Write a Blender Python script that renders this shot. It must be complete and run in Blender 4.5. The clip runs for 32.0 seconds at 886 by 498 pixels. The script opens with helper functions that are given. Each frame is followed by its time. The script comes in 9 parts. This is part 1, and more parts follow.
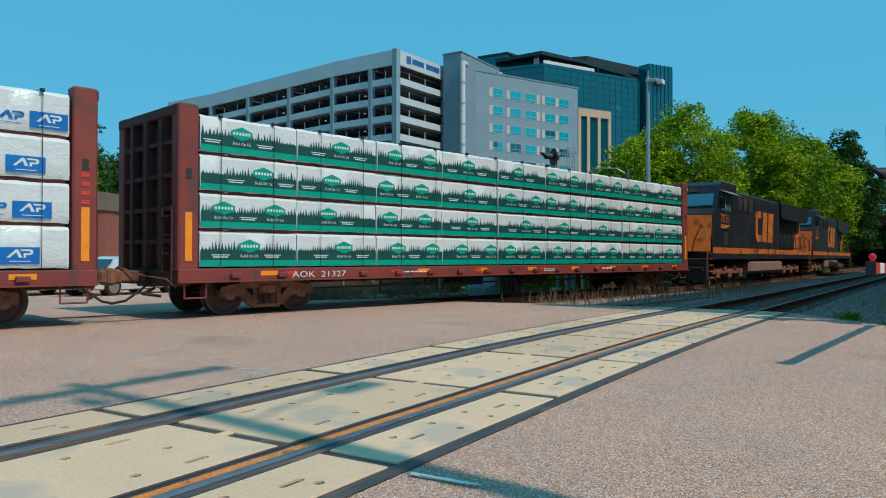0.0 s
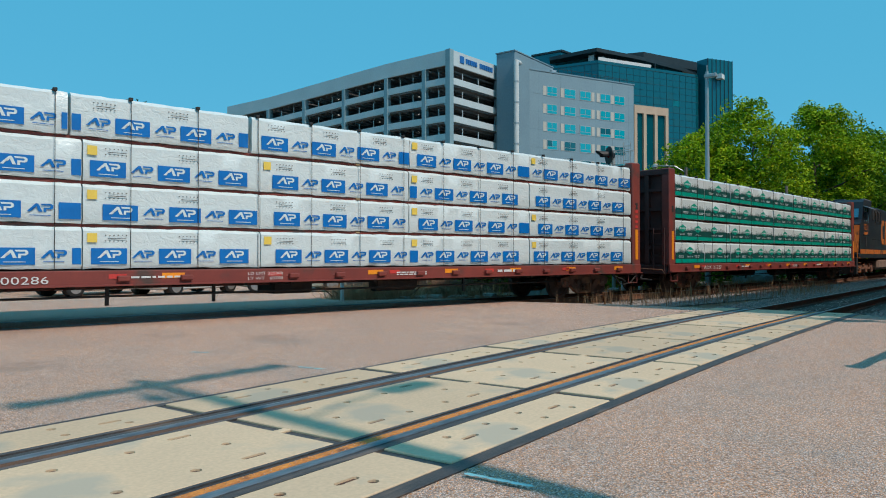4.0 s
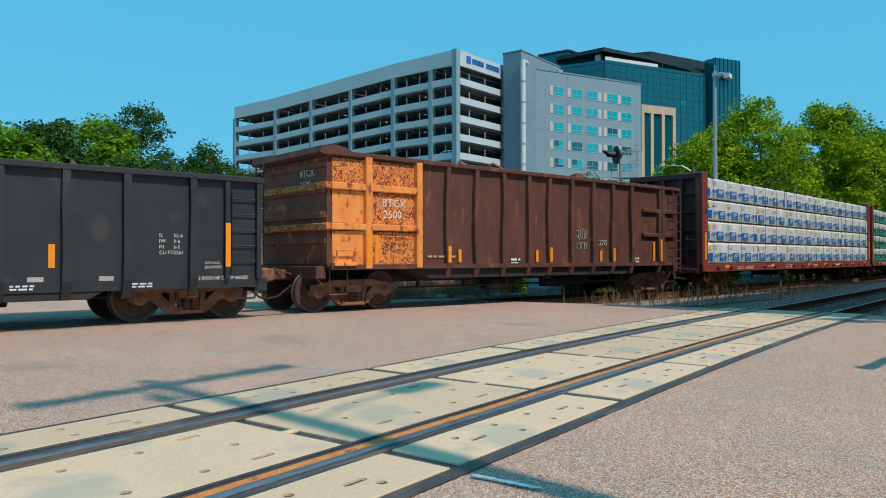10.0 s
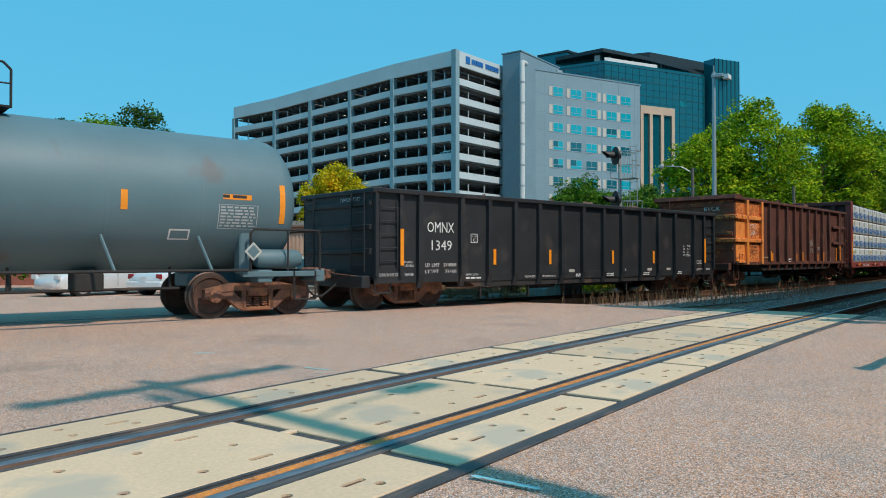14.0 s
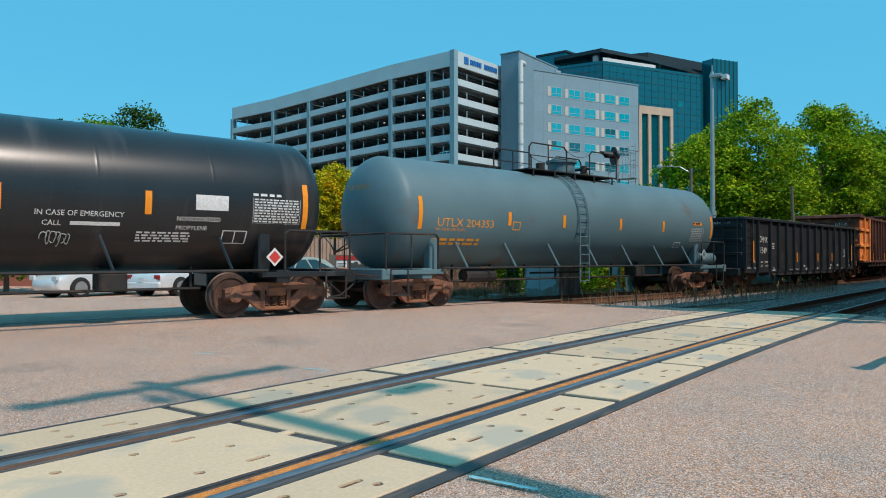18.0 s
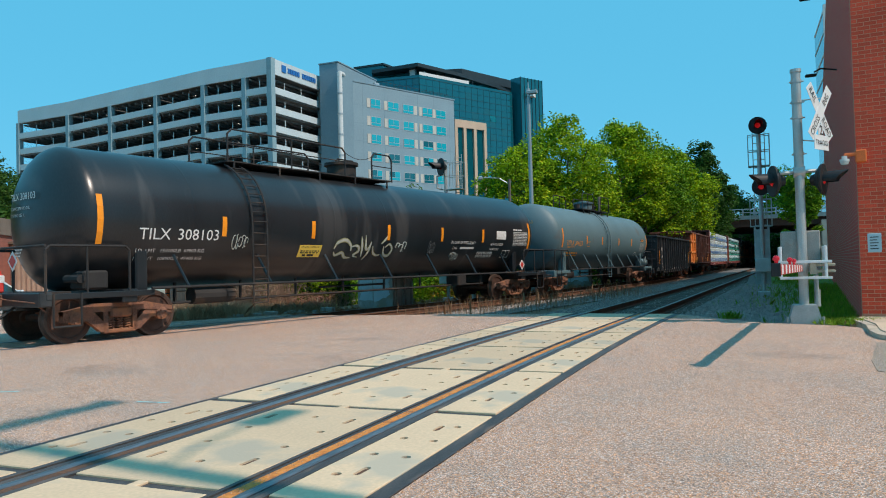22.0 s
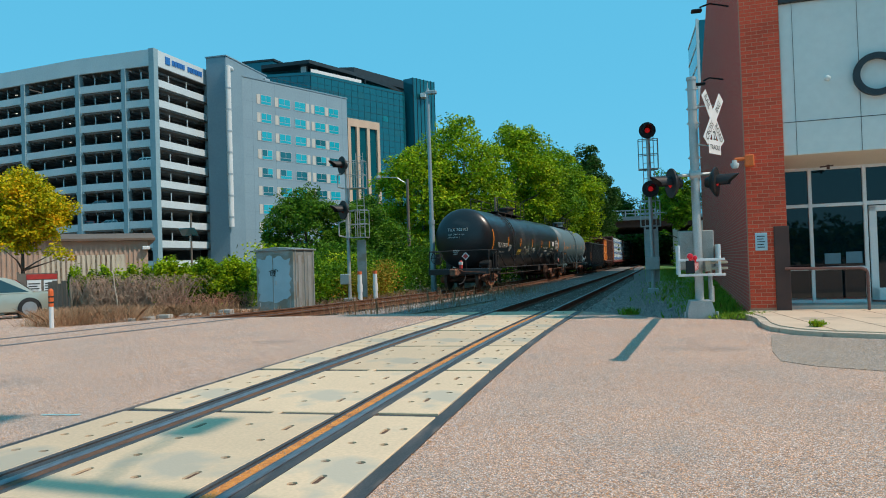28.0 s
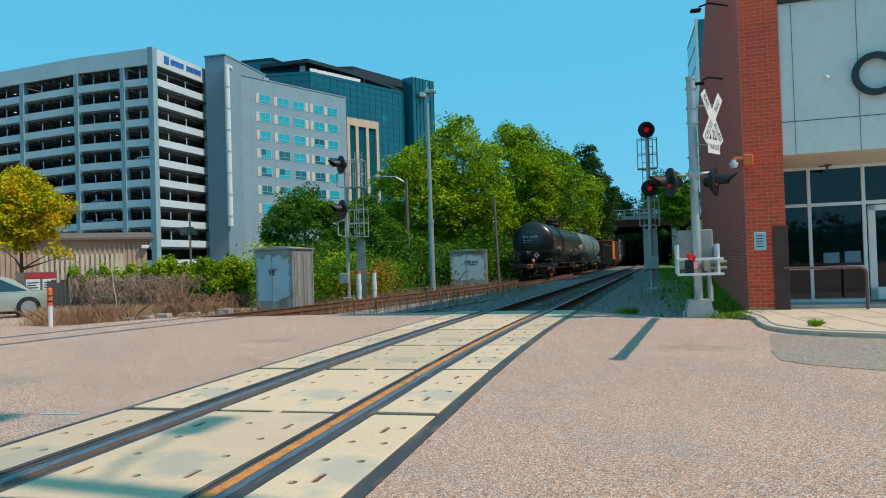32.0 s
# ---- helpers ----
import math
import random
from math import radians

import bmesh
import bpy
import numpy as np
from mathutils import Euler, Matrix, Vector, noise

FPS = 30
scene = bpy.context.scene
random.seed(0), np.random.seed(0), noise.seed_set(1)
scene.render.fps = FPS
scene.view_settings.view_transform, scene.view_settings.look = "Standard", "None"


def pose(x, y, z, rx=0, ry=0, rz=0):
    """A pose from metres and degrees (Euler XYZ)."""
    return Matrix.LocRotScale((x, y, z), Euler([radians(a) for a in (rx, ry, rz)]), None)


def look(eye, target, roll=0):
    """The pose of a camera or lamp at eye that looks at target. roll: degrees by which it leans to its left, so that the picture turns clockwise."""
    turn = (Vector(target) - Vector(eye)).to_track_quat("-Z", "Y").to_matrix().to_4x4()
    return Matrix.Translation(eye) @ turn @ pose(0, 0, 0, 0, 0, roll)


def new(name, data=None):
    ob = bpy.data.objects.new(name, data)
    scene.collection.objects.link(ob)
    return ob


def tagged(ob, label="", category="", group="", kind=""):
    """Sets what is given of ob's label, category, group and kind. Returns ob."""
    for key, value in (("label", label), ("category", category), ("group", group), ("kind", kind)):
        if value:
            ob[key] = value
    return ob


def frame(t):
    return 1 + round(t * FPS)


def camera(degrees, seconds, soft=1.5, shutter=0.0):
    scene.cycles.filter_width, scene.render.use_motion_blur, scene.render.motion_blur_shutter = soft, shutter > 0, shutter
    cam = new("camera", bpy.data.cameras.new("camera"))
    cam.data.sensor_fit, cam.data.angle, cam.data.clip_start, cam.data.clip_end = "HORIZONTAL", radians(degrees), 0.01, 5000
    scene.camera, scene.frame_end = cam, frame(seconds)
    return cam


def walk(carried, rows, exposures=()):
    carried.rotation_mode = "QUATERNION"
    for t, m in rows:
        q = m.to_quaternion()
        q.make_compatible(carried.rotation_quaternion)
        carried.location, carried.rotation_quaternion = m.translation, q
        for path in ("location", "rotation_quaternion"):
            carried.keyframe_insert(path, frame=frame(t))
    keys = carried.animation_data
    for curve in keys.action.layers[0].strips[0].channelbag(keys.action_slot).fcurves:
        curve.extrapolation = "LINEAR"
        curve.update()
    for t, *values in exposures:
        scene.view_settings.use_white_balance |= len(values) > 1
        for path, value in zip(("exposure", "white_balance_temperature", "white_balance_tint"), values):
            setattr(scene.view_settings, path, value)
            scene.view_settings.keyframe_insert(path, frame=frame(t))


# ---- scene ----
from mathutils.geometry import tessellate_polygon

cam = camera(62.80, 32.0, 1.0)


def view(x, y, z, yaw, pitch, roll):
    return pose(x, y, z, 0, 0, yaw) @ pose(0, 0, 0, 90 + pitch) @ pose(0, 0, 0, 0, 0, roll)


PATH = [
    (0.0, view(3.235, -3.441, 1.219, 31.88, 0.68, 0.06)),
    (0.5, view(3.234, -3.433, 1.219, 32.48, 0.66, -0.14)),
    (1.0, view(3.236, -3.431, 1.218, 32.69, 0.66, -0.09)),
    (1.5, view(3.236, -3.431, 1.218, 32.72, 0.65, -0.06)),
    (2.0, view(3.234, -3.431, 1.219, 33.17, 0.64, -0.01)),
    (2.5, view(3.235, -3.428, 1.217, 33.86, 0.70, -0.10)),
    (3.0, view(3.232, -3.428, 1.217, 34.73, 0.68, -0.04)),
    (3.5, view(3.228, -3.430, 1.217, 35.57, 0.66, -0.04)),
    (4.0, view(3.228, -3.428, 1.218, 36.12, 0.67, -0.04)),
    (4.5, view(3.230, -3.428, 1.217, 36.34, 0.68, -0.10)),
    (6.5, view(3.217, -3.420, 1.220, 36.70, 0.64, -0.03)),
    (8.0, view(3.215, -3.428, 1.222, 36.62, 0.63, 0.05)),
    (10.0, view(3.215, -3.425, 1.222, 36.64, 0.67, -0.04)),
    (12.0, view(3.218, -3.423, 1.222, 36.58, 0.66, -0.03)),
    (13.0, view(3.216, -3.425, 1.222, 36.54, 0.68, 0.08)),
    (14.5, view(3.216, -3.423, 1.224, 36.57, 0.71, -0.01)),
    (16.5, view(3.215, -3.415, 1.222, 36.52, 0.71, -0.01)),
    (17.5, view(3.215, -3.415, 1.221, 36.51, 0.73, -0.01)),
    (18.0, view(3.216, -3.411, 1.222, 36.47, 0.73, -0.06)),
    (18.5, view(3.216, -3.408, 1.222, 36.47, 0.80, -0.07)),
    (19.0, view(3.215, -3.394, 1.229, 36.44, 1.21, -0.03)),
    (19.5, view(3.146, -3.396, 1.230, 36.08, 1.39, -0.07)),
    (20.0, view(3.008, -3.411, 1.235, 33.27, 1.20, -0.42)),
    (20.5, view(2.899, -3.465, 1.239, 29.55, 1.35, -1.07)),
    (21.0, view(2.824, -3.467, 1.230, 26.64, 1.35, -1.46)),
    (21.5, view(2.755, -3.350, 1.231, 24.22, 1.44, -1.47)),
    (22.0, view(2.673, -3.287, 1.242, 22.34, 1.41, -1.53)),
    (22.5, view(2.567, -3.274, 1.247, 20.83, 1.28, -1.64)),
    (23.0, view(2.440, -3.273, 1.252, 18.40, 1.22, -1.72)),
    (23.5, view(2.358, -3.264, 1.249, 16.39, 1.21, -1.77)),
    (24.0, view(2.314, -3.279, 1.250, 15.11, 1.14, -1.88)),
    (24.5, view(2.277, -3.308, 1.251, 14.32, 1.18, -1.84)),
    (25.0, view(2.258, -3.283, 1.238, 13.89, 1.16, -1.86)),
    (25.5, view(2.246, -3.305, 1.240, 13.80, 1.17, -1.84)),
    (27.5, view(2.246, -3.307, 1.241, 13.79, 1.16, -1.84)),
    (28.0, view(2.246, -3.307, 1.241, 13.79, 1.16, -1.84)),
    (29.0, view(2.246, -3.304, 1.240, 13.79, 1.17, -1.83)),
    (30.0, view(2.242, -3.310, 1.239, 13.72, 1.17, -1.83)),
    (31.0, view(2.244, -3.306, 1.241, 13.72, 1.10, -1.84)),
    (32.0, view(2.243, -3.313, 1.240, 13.71, 1.10, -1.81)),
]
walk(cam, PATH, [(0.0, -0.27, 6100, 7), (4.2, -0.27, 6100, 7), (7.0, -0.09, 6200, 8), (14.5, -0.07, 6200, 8), (19.0, -0.04, 6100, 8), (22.5, 0.04, 6300, 9), (32.0, 0.04, 6400, 9)])

# ---- light ----
world = bpy.data.worlds.new("world")
scene.world = world
world.use_nodes = True
sky = world.node_tree.nodes.new("ShaderNodeTexSky")
sky.sky_type, sky.sun_disc = "NISHITA", False
SUN_EL, SUN_AZ = 52.5, 97.0  # degrees up; degrees from +y towards +x
sky.sun_elevation, sky.sun_rotation = radians(SUN_EL), radians(SUN_AZ)
sky.air_density, sky.dust_density, sky.ozone_density = 1.0, 0.6, 2.5
hue = world.node_tree.nodes.new("ShaderNodeHueSaturation")
hue.inputs["Hue"].default_value, hue.inputs["Saturation"].default_value = 0.47, 1.22
world.node_tree.links.new(sky.outputs[0], hue.inputs["Color"])
haze = world.node_tree.nodes.new("ShaderNodeMix")
haze.data_type = "RGBA"
haze.inputs[0].default_value, haze.inputs[7].default_value = 0.85, (0.74, 3.38, 5.08, 1)  # thin even summer haze
world.node_tree.links.new(hue.outputs[0], haze.inputs[6])
world.node_tree.links.new(haze.outputs[2], world.node_tree.nodes["Background"].inputs[0])
world.node_tree.nodes["Background"].inputs[1].default_value = 0.155
sun = new("sun", bpy.data.lights.new("sun", "SUN"))
sun.data.energy, sun.data.angle, sun.data.color = 3.6, radians(0.8), (1.0, 0.825, 0.685)
to_sun = Vector((math.sin(radians(SUN_AZ)) * math.cos(radians(SUN_EL)), math.cos(radians(SUN_AZ)) * math.cos(radians(SUN_EL)), math.sin(radians(SUN_EL))))
sun.matrix_world = look(to_sun * 50, (0, 0, 0))
scene.view_settings.exposure = 0.0


# ---- mesh helpers ----
class Geo:
    """Vertices and faces of one part."""

    def __init__(self):
        self.v, self.f = [], []

    def add(self, verts, faces):
        n = len(self.v)
        self.v += [tuple(p) for p in verts]
        self.f += [tuple(i + n for i in face) for face in faces]
        return self

    def box(self, x0, x1, y0, y1, z0, z1, b=0.0):
        if b <= 0:
            v = [(x, y, z) for x in (x0, x1) for y in (y0, y1) for z in (z0, z1)]
            return self.add(v, [(0, 1, 3, 2), (4, 6, 7, 5), (0, 4, 5, 1), (2, 3, 7, 6), (0, 2, 6, 4), (1, 5, 7, 3)])
        lo, hi = (x0, y0, z0), (x1, y1, z1)
        b = min(b, 0.45 * min(abs(h - l) for l, h in zip(lo, hi)))
        v, key = [], {}
        for c in range(8):
            bits = [(c >> k) & 1 for k in range(3)]
            for axis in range(3):
                p = []
                for k in range(3):
                    edge = hi[k] if bits[k] else lo[k]
                    p.append(edge if k == axis else edge + (-b if bits[k] else b))
                key[(c, axis)] = len(v)
                v.append(p)
        f = []
        for axis in range(3):
            o1, o2 = [k for k in range(3) if k != axis]
            for side in (0, 1):
                base = side << axis
                ring = [base, base | 1 << o1, base | 1 << o1 | 1 << o2, base | 1 << o2]
                face = [key[(c, axis)] for c in ring]
                f.append(face if (side == 1) == (axis != 1) else face[::-1])
            for m in range(4):
                c = ((m & 1) << o1) | ((m >> 1) << o2)
                d = c | 1 << axis
                q = [key[(c, o1)], key[(d, o1)], key[(d, o2)], key[(c, o2)]]
                f.append(q)
        for c in range(8):
            f.append([key[(c, 0)], key[(c, 1)], key[(c, 2)]])
        return self.add(v, f)

    def prism(self, outline, axis, a, b):
        """An outline of two coordinates, swept along an axis from a to b."""
        def at(p, w):
            return {"x": (w, p[0], p[1]), "y": (p[0], w, p[1]), "z": (p[0], p[1], w)}[axis]
        n = len(outline)
        v = [at(p, a) for p in outline] + [at(p, b) for p in outline]
        f = [tuple(range(n)), tuple(range(2 * n - 1, n - 1, -1))]
        f += [(i, (i + 1) % n, n + (i + 1) % n, n + i) for i in range(n)]
        return self.add(v, f)

    def rod(self, p0, p1, r, seg=8, r1=None, caps=True):
        p0, p1 = Vector(p0), Vector(p1)
        d = (p1 - p0).normalized()
        a = d.orthogonal().normalized()
        c = d.cross(a)
        r1 = r if r1 is None else r1
        v = []
        for p, q in ((p0, r), (p1, r1)):
            v += [p + q * (math.cos(t) * a + math.sin(t) * c) for t in (2 * math.pi * i / seg for i in range(seg))]
        f = [(i, (i + 1) % seg, seg + (i + 1) % seg, seg + i) for i in range(seg)]
        if caps:
            f += [tuple(range(seg))[::-1], tuple(range(seg, 2 * seg))]
        return self.add(v, f)

    def pipe(self, points, r, seg=6):
        for p, q in zip(points[:-1], points[1:]):
            self.rod(p, q, r, seg)
        return self

    def lathe(self, profile, seg=32, axis="y", centre=(0, 0, 0), caps=True):
        """Rings of (along, radius) round an axis."""
        cx, cy, cz = centre
        v = []
        for s, r in profile:
            for i in range(seg):
                c, n = r * math.cos(2 * math.pi * i / seg), r * math.sin(2 * math.pi * i / seg)
                v.append({"y": (cx + c, cy + s, cz + n), "x": (cx + s, cy + c, cz + n), "z": (cx + c, cy + n, cz + s)}[axis])
        f = []
        for k in range(len(profile) - 1):
            f += [(k * seg + i, k * seg + (i + 1) % seg, (k + 1) * seg + (i + 1) % seg, (k + 1) * seg + i) for i in range(seg)]
        if caps:
            f += [tuple(range(seg))[::-1], tuple(range((len(profile) - 1) * seg, len(profile) * seg))]
        return self.add(v, f)

    def poly(self, points):
        return self.add(points, [tuple(range(len(points)))])

    def moved(self, m):
        self.v = [tuple(m @ Vector(p)) for p in self.v]
        return self

    def mapped(self, fn):
        self.v = [fn(*p) for p in self.v]
        return self

    def mesh(self, name, material, smooth=False, angle=40):
        me = bpy.data.meshes.new(name)
        me.from_pydata(self.v, [], self.f)
        bm = bmesh.new()
        bm.from_mesh(me)
        bmesh.ops.recalc_face_normals(bm, faces=bm.faces)
        bm.to_mesh(me)
        bm.free()
        if smooth:
            me.shade_smooth()
            me.set_sharp_from_angle(angle=radians(angle))
        me.materials.append(material)
        return me


def part(name, geo, material, parent=None, label="", smooth=False):
    ob = new(name, geo.mesh(name, material, smooth))
    ob.parent = parent
    return tagged(ob, label)


def thing(name, label, category, group="", kind="", m=None):
    ob = new(name)
    if m is not None:
        ob.matrix_basis = m
    return tagged(ob, label, category, group, kind)


def solid(name, geo, material, label, category="", kind="structure", group="", smooth=False):
    return tagged(part(name, geo, material, None, label, smooth), label, category, group, kind)


LETTERS = {}


def lettering(text, size, stretch=1.0):
    """Flat faces of a line of text that starts at the origin, in x and y."""
    key = (text, size, stretch)
    if key not in LETTERS:
        cu = bpy.data.curves.new("text", "FONT")
        cu.body, cu.size, cu.resolution_u = text, size, 2
        ob = new("text", cu)
        me = bpy.data.meshes.new_from_object(ob)
        LETTERS[key] = ([(v.co.x * stretch, v.co.y) for v in me.vertices], [tuple(p.vertices) for p in me.polygons])
        bpy.data.objects.remove(ob)
        bpy.data.meshes.remove(me)
    return LETTERS[key]


def wide(text, size, width):
    """The stretch at which a line of text of that size is so wide."""
    xs = [v[0] for v in lettering(text, size)[0]]
    return width / (max(xs) - min(xs))


# ---- materials ----
def surf(name, a, b=None, scale=2.0, rough=0.7, metal=0.0, bump=0.1, fine=60.0, stain=None, stain_at=0.62, stain_scale=1.2, stretch=(1, 1, 1), vary=0.0, spread=0.12, coat=0.0, emit=None):
    """A surface of two close colours in a coarse and a fine grain, with an optional stain or rust of its own colour."""
    m = bpy.data.materials.new(name)
    m.use_nodes = True
    nt = m.node_tree
    n, link = nt.nodes, nt.links.new
    bsdf = n["Principled BSDF"]
    b = b or tuple(c * 0.75 for c in a)
    coord = n.new("ShaderNodeTexCoord")
    mp = n.new("ShaderNodeMapping")
    mp.inputs["Scale"].default_value = stretch
    link(coord.outputs["Object"], mp.inputs["Vector"])

    def noise_at(s, detail=4.0):
        t = n.new("ShaderNodeTexNoise")
        t.inputs["Scale"].default_value, t.inputs["Detail"].default_value = s, detail
        link(mp.outputs[0], t.inputs["Vector"])
        return t

    coarse, grain = noise_at(scale), noise_at(fine, 2.0)
    mixed = n.new("ShaderNodeMath")
    mixed.operation = "MULTIPLY_ADD"
    mixed.inputs[1].default_value, mixed.use_clamp = 0.5, True
    link(grain.outputs["Fac"], mixed.inputs[0])
    half = n.new("ShaderNodeMath")
    half.operation, half.inputs[1].default_value = "MULTIPLY", 0.5
    link(coarse.outputs["Fac"], half.inputs[0])
    link(half.outputs[0], mixed.inputs[2])
    ramp = n.new("ShaderNodeValToRGB")
    ramp.color_ramp.elements[0].position, ramp.color_ramp.elements[1].position = 0.5 - spread, 0.5 + spread
    ramp.color_ramp.elements[0].color, ramp.color_ramp.elements[1].color = (*b, 1), (*a, 1)
    link(mixed.outputs[0], ramp.inputs[0])
    out = ramp.outputs[0]
    if stain:
        patch = noise_at(stain_scale, 6.0)
        edge = n.new("ShaderNodeValToRGB")
        edge.color_ramp.elements[0].position, edge.color_ramp.elements[1].position = stain_at - 0.04, stain_at + 0.05
        link(patch.outputs["Fac"], edge.inputs[0])
        mix = n.new("ShaderNodeMix")
        mix.data_type = "RGBA"
        link(edge.outputs[0], mix.inputs[0])
        link(out, mix.inputs[6])
        mix.inputs[7].default_value = (*stain, 1)
        out = mix.outputs[2]
    if vary:
        info = n.new("ShaderNodeObjectInfo")
        hsv = n.new("ShaderNodeHueSaturation")
        rng = n.new("ShaderNodeMapRange")
        rng.inputs[3].default_value, rng.inputs[4].default_value = 1 - vary, 1 + vary
        link(info.outputs["Random"], rng.inputs[0])
        link(rng.outputs[0], hsv.inputs["Value"])
        link(out, hsv.inputs["Color"])
        out = hsv.outputs[0]
    link(out, bsdf.inputs["Base Color"])
    bsdf.inputs["Roughness"].default_value, bsdf.inputs["Metallic"].default_value = rough, metal
    bsdf.inputs["Coat Weight"].default_value = coat
    if bump:
        bp = n.new("ShaderNodeBump")
        bp.inputs["Strength"].default_value, bp.inputs["Distance"].default_value = bump, 0.02
        link(mixed.outputs[0], bp.inputs["Height"])
        link(bp.outputs[0], bsdf.inputs["Normal"])
    if emit:
        bsdf.inputs["Emission Color"].default_value, bsdf.inputs["Emission Strength"].default_value = (*emit[:3], 1), emit[3]
    return m


def glass(name, colour, rough=0.03, metal=0.0):
    m = bpy.data.materials.new(name)
    m.use_nodes = True
    bsdf = m.node_tree.nodes["Principled BSDF"]
    bsdf.inputs["Base Color"].default_value, bsdf.inputs["Roughness"].default_value = (*colour, 1), rough
    bsdf.inputs["Metallic"].default_value = metal
    bsdf.inputs["Specular IOR Level"].default_value = 0.8
    return m


def aggregate(name, pale, dark, scale, stain, film=(0.40, 0.345, 0.30)):
    """Exposed stones of many tones in a darker binder, with broad stains and a thin grey film."""
    m = surf(name, pale, dark, 0.35, 0.9, bump=0.0, fine=30, spread=0.22, stain=stain, stain_at=0.64, stain_scale=0.45)
    n, link = m.node_tree.nodes, m.node_tree.links.new
    bsdf = n["Principled BSDF"]
    old = bsdf.inputs["Base Color"].links[0].from_socket
    coord = n.new("ShaderNodeTexCoord")

    def blend(kind, amount, a, b):
        mix = n.new("ShaderNodeMix")
        mix.data_type, mix.blend_type = "RGBA", kind
        if isinstance(amount, float):
            mix.inputs[0].default_value = amount
        else:
            link(amount, mix.inputs[0])
        link(a, mix.inputs[6])
        if isinstance(b, tuple):
            mix.inputs[7].default_value = (*b, 1)
        else:
            link(b, mix.inputs[7])
        return mix.outputs[2]

    def ramp_of(socket, p0, c0, p1, c1):
        rmp = n.new("ShaderNodeValToRGB")
        e = rmp.color_ramp.elements
        e[0].position, e[1].position = p0, p1
        e[0].color, e[1].color = (*c0, 1), (*c1, 1)
        link(socket, rmp.inputs[0])
        return rmp.outputs[0]

    wide_noise = n.new("ShaderNodeTexNoise")
    wide_noise.inputs["Scale"].default_value, wide_noise.inputs["Detail"].default_value = 0.9, 7.0
    wide_noise.inputs["Roughness"].default_value = 0.62
    link(coord.outputs["Object"], wide_noise.inputs["Vector"])
    out = blend("MIX", ramp_of(wide_noise.outputs["Fac"], 0.44, (0, 0, 0), 0.70, (0.9, 0.9, 0.9)), old, film)
    vor = n.new("ShaderNodeTexVoronoi")
    vor.inputs["Scale"].default_value = scale
    link(coord.outputs["Object"], vor.inputs["Vector"])
    sep = n.new("ShaderNodeSeparateColor")
    link(vor.outputs["Color"], sep.inputs[0])
    out = blend("MULTIPLY", 1.0, out, ramp_of(sep.outputs[0], 0.0, (0.36, 0.36, 0.37), 1.0, (1.62, 1.57, 1.50)))
    out = blend("MULTIPLY", 1.0, out, ramp_of(vor.outputs["Distance"], 0.30, (1.10, 1.10, 1.10), 0.80, (0.36, 0.36, 0.37)))
    hue_of = n.new("ShaderNodeHueSaturation")
    link(out, hue_of.inputs["Color"])
    rng = n.new("ShaderNodeMapRange")
    rng.inputs[3].default_value, rng.inputs[4].default_value = 0.35, 1.65
    link(sep.outputs[1], rng.inputs[0])
    link(rng.outputs[0], hue_of.inputs["Saturation"])
    link(hue_of.outputs[0], bsdf.inputs["Base Color"])
    bp = n.new("ShaderNodeBump")
    bp.inputs["Strength"].default_value, bp.inputs["Distance"].default_value, bp.invert = 0.8, 0.005, True
    link(vor.outputs["Distance"], bp.inputs["Height"])
    link(bp.outputs[0], bsdf.inputs["Normal"])
    return m


ROAD = aggregate("road_aggregate", (0.76, 0.500, 0.372), (0.57, 0.375, 0.285), 140, (0.46, 0.300, 0.228), (0.54, 0.405, 0.332))
ASPHALT = aggregate("old_asphalt", (0.22, 0.20, 0.19), (0.14, 0.13, 0.125), 80, (0.12, 0.11, 0.105), (0.18, 0.165, 0.155))
APRON = aggregate("worn_apron_asphalt", (0.48, 0.37, 0.29), (0.36, 0.28, 0.225), 90, (0.31, 0.25, 0.20), (0.41, 0.33, 0.27))
PANEL = surf("crossing_concrete", (0.72, 0.515, 0.325), (0.55, 0.40, 0.26), 0.9, 0.85, bump=0.15, fine=38, vary=0.10, spread=0.2, stain=(0.46, 0.385, 0.285), stain_at=0.57, stain_scale=1.1)
RUBBER = surf("black_rubber", (0.085, 0.07, 0.065), (0.035, 0.031, 0.03), 3, 0.55, bump=0.25, stain=(0.15, 0.105, 0.08), stain_at=0.6, stain_scale=2.5, stretch=(3, 0.5, 1))
RAIL_TOP = surf("worn_rail_steel", (0.30, 0.31, 0.33), (0.17, 0.17, 0.18), 3, 0.38, 0.75, bump=0.05, stretch=(1, 0.1, 1))
RAIL_SIDE = surf("rusty_rail_steel", (0.20, 0.085, 0.04), (0.10, 0.05, 0.03), 4, 0.85, 0.1, bump=0.3)
RUST_DUST = surf("orange_rust_dirt", (0.80, 0.30, 0.05), (0.38, 0.12, 0.035), 6, 0.95, bump=0.7, fine=34, spread=0.2, stain=(0.20, 0.085, 0.045), stain_at=0.62, stain_scale=4)
STONE = surf("ballast_stone", (0.47, 0.40, 0.35), (0.17, 0.145, 0.13), 8, 0.9, bump=0.4, fine=40)
BED = surf("ballast_bed", (0.27, 0.23, 0.20), (0.09, 0.078, 0.07), 6, 0.95, bump=1.0, fine=28, spread=0.2)
TIE = surf("weathered_tie_wood", (0.16, 0.12, 0.09), (0.07, 0.055, 0.045), 3, 0.9, bump=0.4, stretch=(1, 8, 1))
